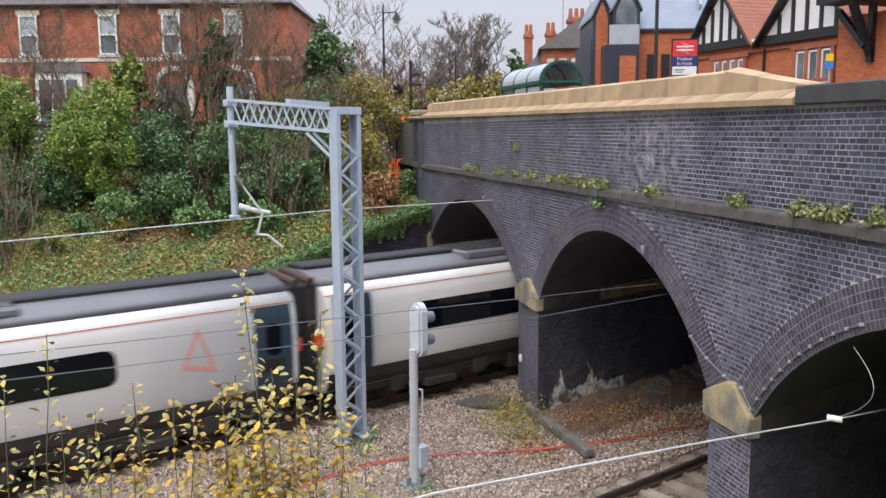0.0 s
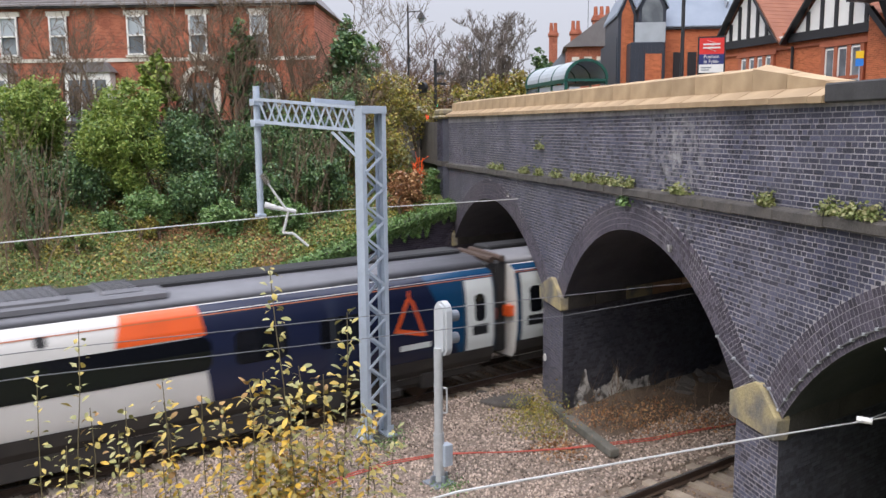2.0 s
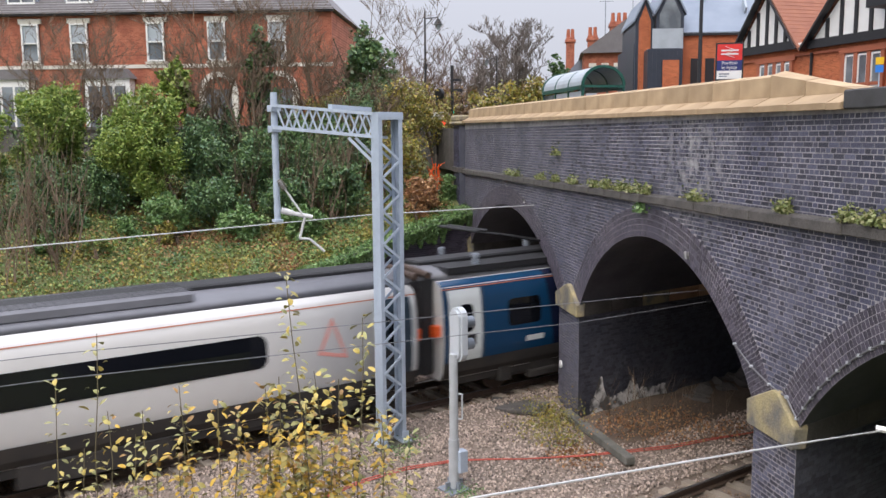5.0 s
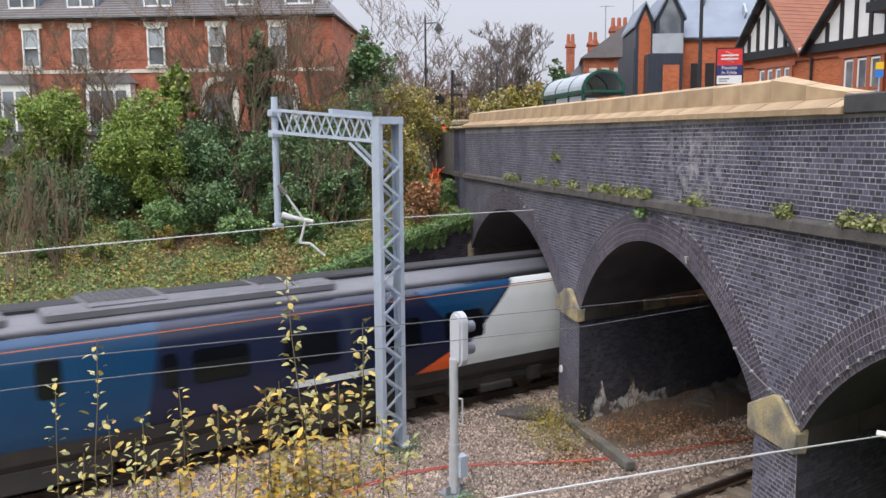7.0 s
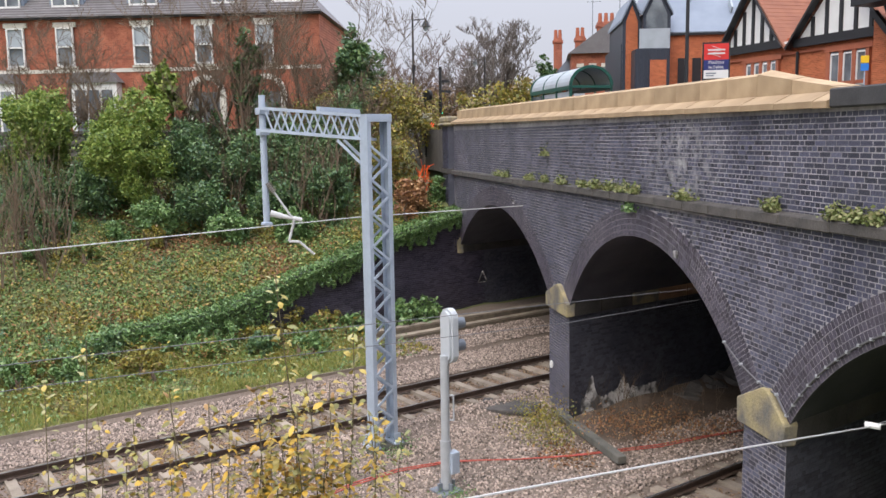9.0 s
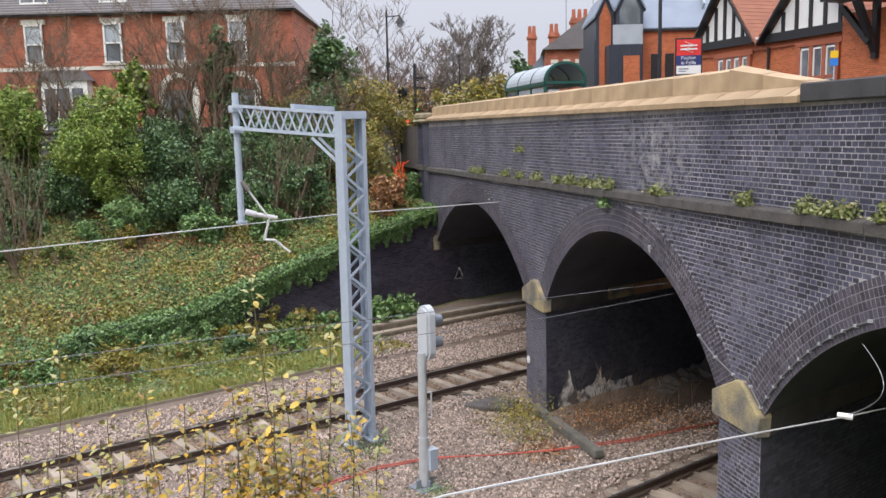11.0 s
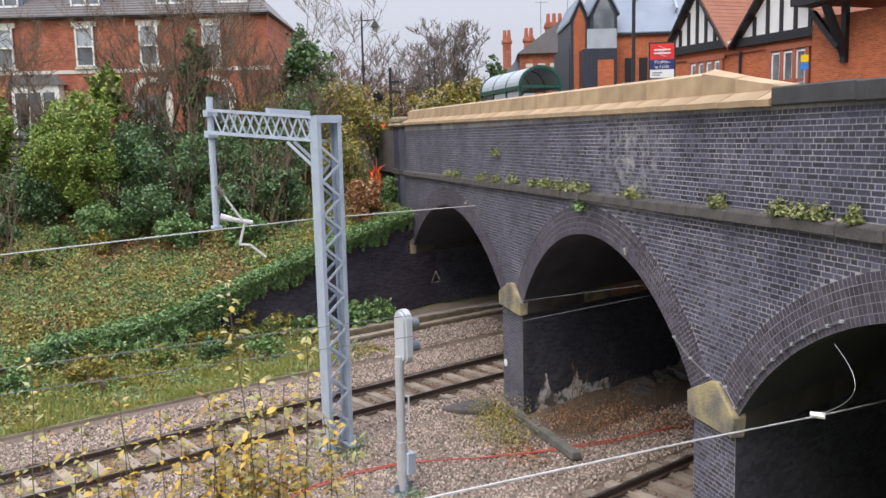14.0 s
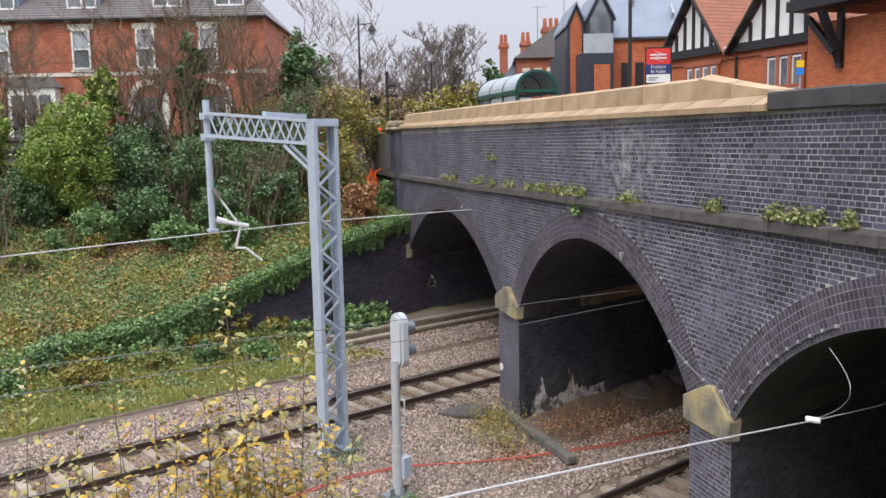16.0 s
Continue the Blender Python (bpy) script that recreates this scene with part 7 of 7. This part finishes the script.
# cable troughing on posts along the far cess
tr = thing("cable_trough", on_track(0, 0), "weathered timber and concrete cable trough on short posts", "cable trough")
for y0, z0 in ((5.3, 0.05), (5.62, 0.25)):
    for i in range(6):
        part("trough_board", boxes((-1.6 + i * 1.5, -0.12 + i * 1.5, y0, y0 + 0.3, z0, z0 + 0.06)), M["sleeper"], tr, "pale weathered board")
    part("trough_front", boxes((-1.6, 7.4, y0 - 0.02, y0 + 0.02, z0 - 0.16, z0)), M["timber"], tr)
for i in range(6):
    part("support_post", boxes((-1.1 + i * 1.4, -0.95 + i * 1.4, 5.26, 5.42, -0.35, -0.1)), M["sleeper"], tr)
bm = bmesh.new()
bar(bm, (-3.2, 5.45, -0.15), (-1.6, 5.45, 0.07), 0.3, 0.07)
part("ramp_board", bm, M["sleeper"], tr)

# painted triangle and plates on the abutment and pier
bm = bmesh.new()
tri = [Vector((-29.25, 0, 1.02)) + SKEW * 0.75, Vector((-29.25, 0, 1.02)) + SKEW * 1.15, Vector((-29.25, 0, 1.45)) + SKEW * 0.95]
for a, b in zip(tri, tri[1:] + tri[:1]):
    bar(bm, a, b, 0.05, 0.02)
part("painted_triangle", bm, M["chalk"], bridge, "white painted outline triangle")
bm = bmesh.new()
rod(bm, (-18.5, -0.03, 0.75), (-18.5, 0.02, 0.75), 0.1, sides=12)
part("datum_plate", bm, M["white"], bridge, "small white datum plate")
for x, z in ((-11.72, 4.52), (-22.0, 4.72)):
    part("bolt_plate", boxes((x - 0.06, x + 0.06, -0.04, 0.0, z - 0.06, z + 0.06)), M["chalk"], bridge)


# ---- brickwork of the bridge face: real bricks on the mortar bed ----
COURSE, PITCH = 0.0725, 0.2175
rng = random.Random(17)
near_bricks, vs, fs = [], [], []


def brick_box(x0, x1, z0, z1, y, out_v, out_f):
    b = len(out_v)
    e = 0.0015
    out_v += [(x0, 0.01, z0), (x1, 0.01, z0), (x1, 0.01, z1), (x0, 0.01, z1), (x0 + e, y, z0 + e), (x1 - e, y, z0 + e), (x1 - e, y, z1 - e), (x0 + e, y, z1 - e)]
    out_f += [(b + 4, b + 5, b + 6, b + 7), (b, b + 1, b + 5, b + 4), (b + 1, b + 2, b + 6, b + 5), (b + 2, b + 3, b + 7, b + 6), (b + 3, b, b + 4, b + 7)]


def free_spans(z):
    """Stretches of solid wall outside the arch rings at a height."""
    cut = []
    for a in ARCHES:
        cx, cz, r = arch_circle(a)
        if z < SPRING:
            cut.append((cx - a[1], cx + a[1]))
        elif z < cz + r + RING:
            h = math.sqrt((r + RING) ** 2 - (z - cz) ** 2)
            cut.append((cx - h, cx + h))
    spans, x = [], FACE_L
    for lo, hi in sorted(cut):
        if lo > x:
            spans.append((x, lo))
        x = max(x, hi)
    if x < FACE_R:
        spans.append((x, FACE_R))
    return spans


row, z = 0, -0.45
while z < 6.86:
    header = row % 2 == 0
    step = PITCH / 2 if header else PITCH
    for lo, hi in free_spans(z + COURSE / 2):
        if z > coping_z((lo + hi) / 2):
            continue
        x = lo - (rng.random() * step if lo == FACE_L else 0.0)
        off = PITCH / 4 if header else (row % 4 == 1) * PITCH / 2
        x = math.floor((lo - off) / step) * step + off
        while x < hi:
            w = step if rng.random() > 0.12 or header else step / 2
            a, b = max(x, lo) + rng.uniform(0.0045, 0.0075), min(x + w, hi) - rng.uniform(0.0045, 0.0075)
            zm = string_z((a + b) / 2)
            if b - a > 0.02 and not (zm - 0.05 < z + COURSE / 2 < zm + 0.14) and z + COURSE < coping_z(x) + 0.03:
                y = min(-0.0006, -0.0014 + rng.gauss(0, 0.0007))
                if -7.6 < x < -4.5 and 6.0 < z < 6.86 and len(near_bricks) < 300:
                    near_bricks.append((a, b, z, y))
                else:
                    brick_box(a, b, z + rng.uniform(0.004, 0.0065), z + COURSE - rng.uniform(0.004, 0.0065), y, vs, fs)
            x += w
    row, z = row + 1, z + COURSE
ob = raw("brickwork", vs, fs, M["brick"], bridge)
tagged(ob, "blue-grey engineering bricks with worn faces", kind="stuff")
# rings of headers round the arches
vs, fs = [], []
for a in ARCHES:
    cx, cz, r = arch_circle(a)
    half = math.asin(a[1] / r)
    for k in range(5):
        r0, r1 = r + k * 0.115 + 0.004, r + (k + 1) * 0.115 - 0.004
        n = int(2 * half * r0 / 0.075)
        for i in range(n):
            t0, t1 = -half + 2 * half * (i + 0.06) / n, -half + 2 * half * (i + 0.94) / n
            y = min(-0.0006, -0.0016 + rng.gauss(0, 0.0007))
            b = len(vs)
            q = [(r0, t0), (r0, t1), (r1, t1), (r1, t0)]
            vs += [(cx + rr * math.sin(t), 0.01, cz + rr * math.cos(t)) for rr, t in q] + [(cx + rr * math.sin(t), y, cz + rr * math.cos(t)) for rr, t in q]
            fs += [(b + 4, b + 5, b + 6, b + 7), (b, b + 1, b + 5, b + 4), (b + 1, b + 2, b + 6, b + 5), (b + 2, b + 3, b + 7, b + 6), (b + 3, b, b + 4, b + 7)]
ob = raw("arch_ring", vs, fs, M["ring_brick"], bridge)
tagged(ob, "five rings of blue-brick headers", kind="stuff")
# bricks on the flanks of the piers and abutment, under the vaults, and the wing wall
vs, fs = [], []
for px, d1 in ((-17.2, 11.0), (-29.3, 6.0), (-8.3, 6.0)):
    row, z = 0, -0.4
    while z < SPRING - 0.3:
        header = row % 2
        step = PITCH / 2 if header else PITCH
        d = 0.02 + (row % 4) * 0.05
        while d < d1:
            w = step / SKEW.length
            yb = 0.006 + abs(rng.gauss(0, 0.003))
            p0, p1 = Vector((px, 0, z + 0.005)) + SKEW * (d + 0.004), Vector((px, 0, z + 0.005)) + SKEW * (d + w - 0.004)
            out = Vector((yb, 0, 0))
            up = Vector((0, 0, COURSE - 0.009))
            b = len(vs)
            vs += [p0, p1, p1 + up, p0 + up, p0 + out, p1 + out, p1 + up + out, p0 + up + out]
            fs += [(b + 4, b + 5, b + 6, b + 7), (b, b + 1, b + 5, b + 4), (b + 1, b + 2, b + 6, b + 5), (b + 2, b + 3, b + 7, b + 6), (b + 3, b, b + 4, b + 7)]
            d += w
        row, z = row + 1, z + COURSE
ob = raw("pier_brickwork", vs, fs, M["soot"], bridge)
tagged(ob, "sooty bricks on the pier flanks", kind="stuff")
vs, fs = [], []
row, z = 0, -0.2
while z < 4.0:
    s = -13 + (row % 2) * PITCH / 2
    while s < 4.4:
        if wall_top(s) > z + COURSE:
            o = WALL_O - 0.03 * (z / 3) + 0.012
            p0, p1 = place(s + 0.004, o, z), place(s + PITCH - 0.004, o, z)
            back = -N * 0.03
            up = Vector((0, 0, COURSE - 0.009))
            b = len(vs)
            vs += [p0 + back, p1 + back, p1 + up + back, p0 + up + back, p0, p1, p1 + up, p0 + up]
            fs += [(b + 4, b + 5, b + 6, b + 7), (b, b + 1, b + 5, b + 4), (b + 2, b + 3, b + 7, b + 6)]
        s += PITCH
    row, z = row + 1, z + COURSE
tagged(raw("wing_wall_brickwork", vs, fs, M["ring_brick"], bpy.data.objects["wing_wall"]), "dark bricks of the wing wall", kind="stuff")
# pilaster bricks
vs, fs = [], []
row, z = 0, -0.4
while z < 7.02:
    x = -31.35 - (row % 2) * PITCH / 2
    while x < FACE_L:
        a, b_ = max(x, -31.35) + 0.004, min(x + PITCH, FACE_L) - 0.004
        if b_ - a > 0.02:
            b = len(vs)
            vs += [(a, -0.22, z), (b_, -0.22, z), (b_, -0.22, z + 0.064), (a, -0.22, z + 0.064), (a, -0.232, z), (b_, -0.232, z), (b_, -0.232, z + 0.064), (a, -0.232, z + 0.064)]
            fs += [(b + 4, b + 5, b + 6, b + 7), (b, b + 1, b + 5, b + 4), (b + 1, b + 2, b + 6, b + 5), (b + 2, b + 3, b + 7, b + 6), (b + 3, b, b + 4, b + 7)]
        x += PITCH
    row, z = row + 1, z + COURSE
tagged(raw("pilaster_brickwork", vs, fs, M["brick"], bridge), "dark bricks of the pilaster", kind="stuff")
# the nearest bricks, one by one
shared = {}
for a, b, z, y in near_bricks:
    key = round(b - a, 2)
    if key not in shared:
        v, f = [], []
        brick_box(-key / 2, key / 2, 0, COURSE - 0.0105, -0.0016, v, f)
        me = bpy.data.meshes.new("brick")
        me.from_pydata(v, [], f)
        me.materials.append(M["brick_piece"])
        shared[key] = me
    ob = new("brick", shared[key])
    ob.parent = bridge
    ob.location = ((a + b) / 2, y + 0.0016, z + 0.0055)


# ---- what moves ----
def motions():
    for i, car in enumerate(cars):
        walk(car, [(t, on_track(s + 11 - 22 * i, 0)) for t, s in RUN])


motions()
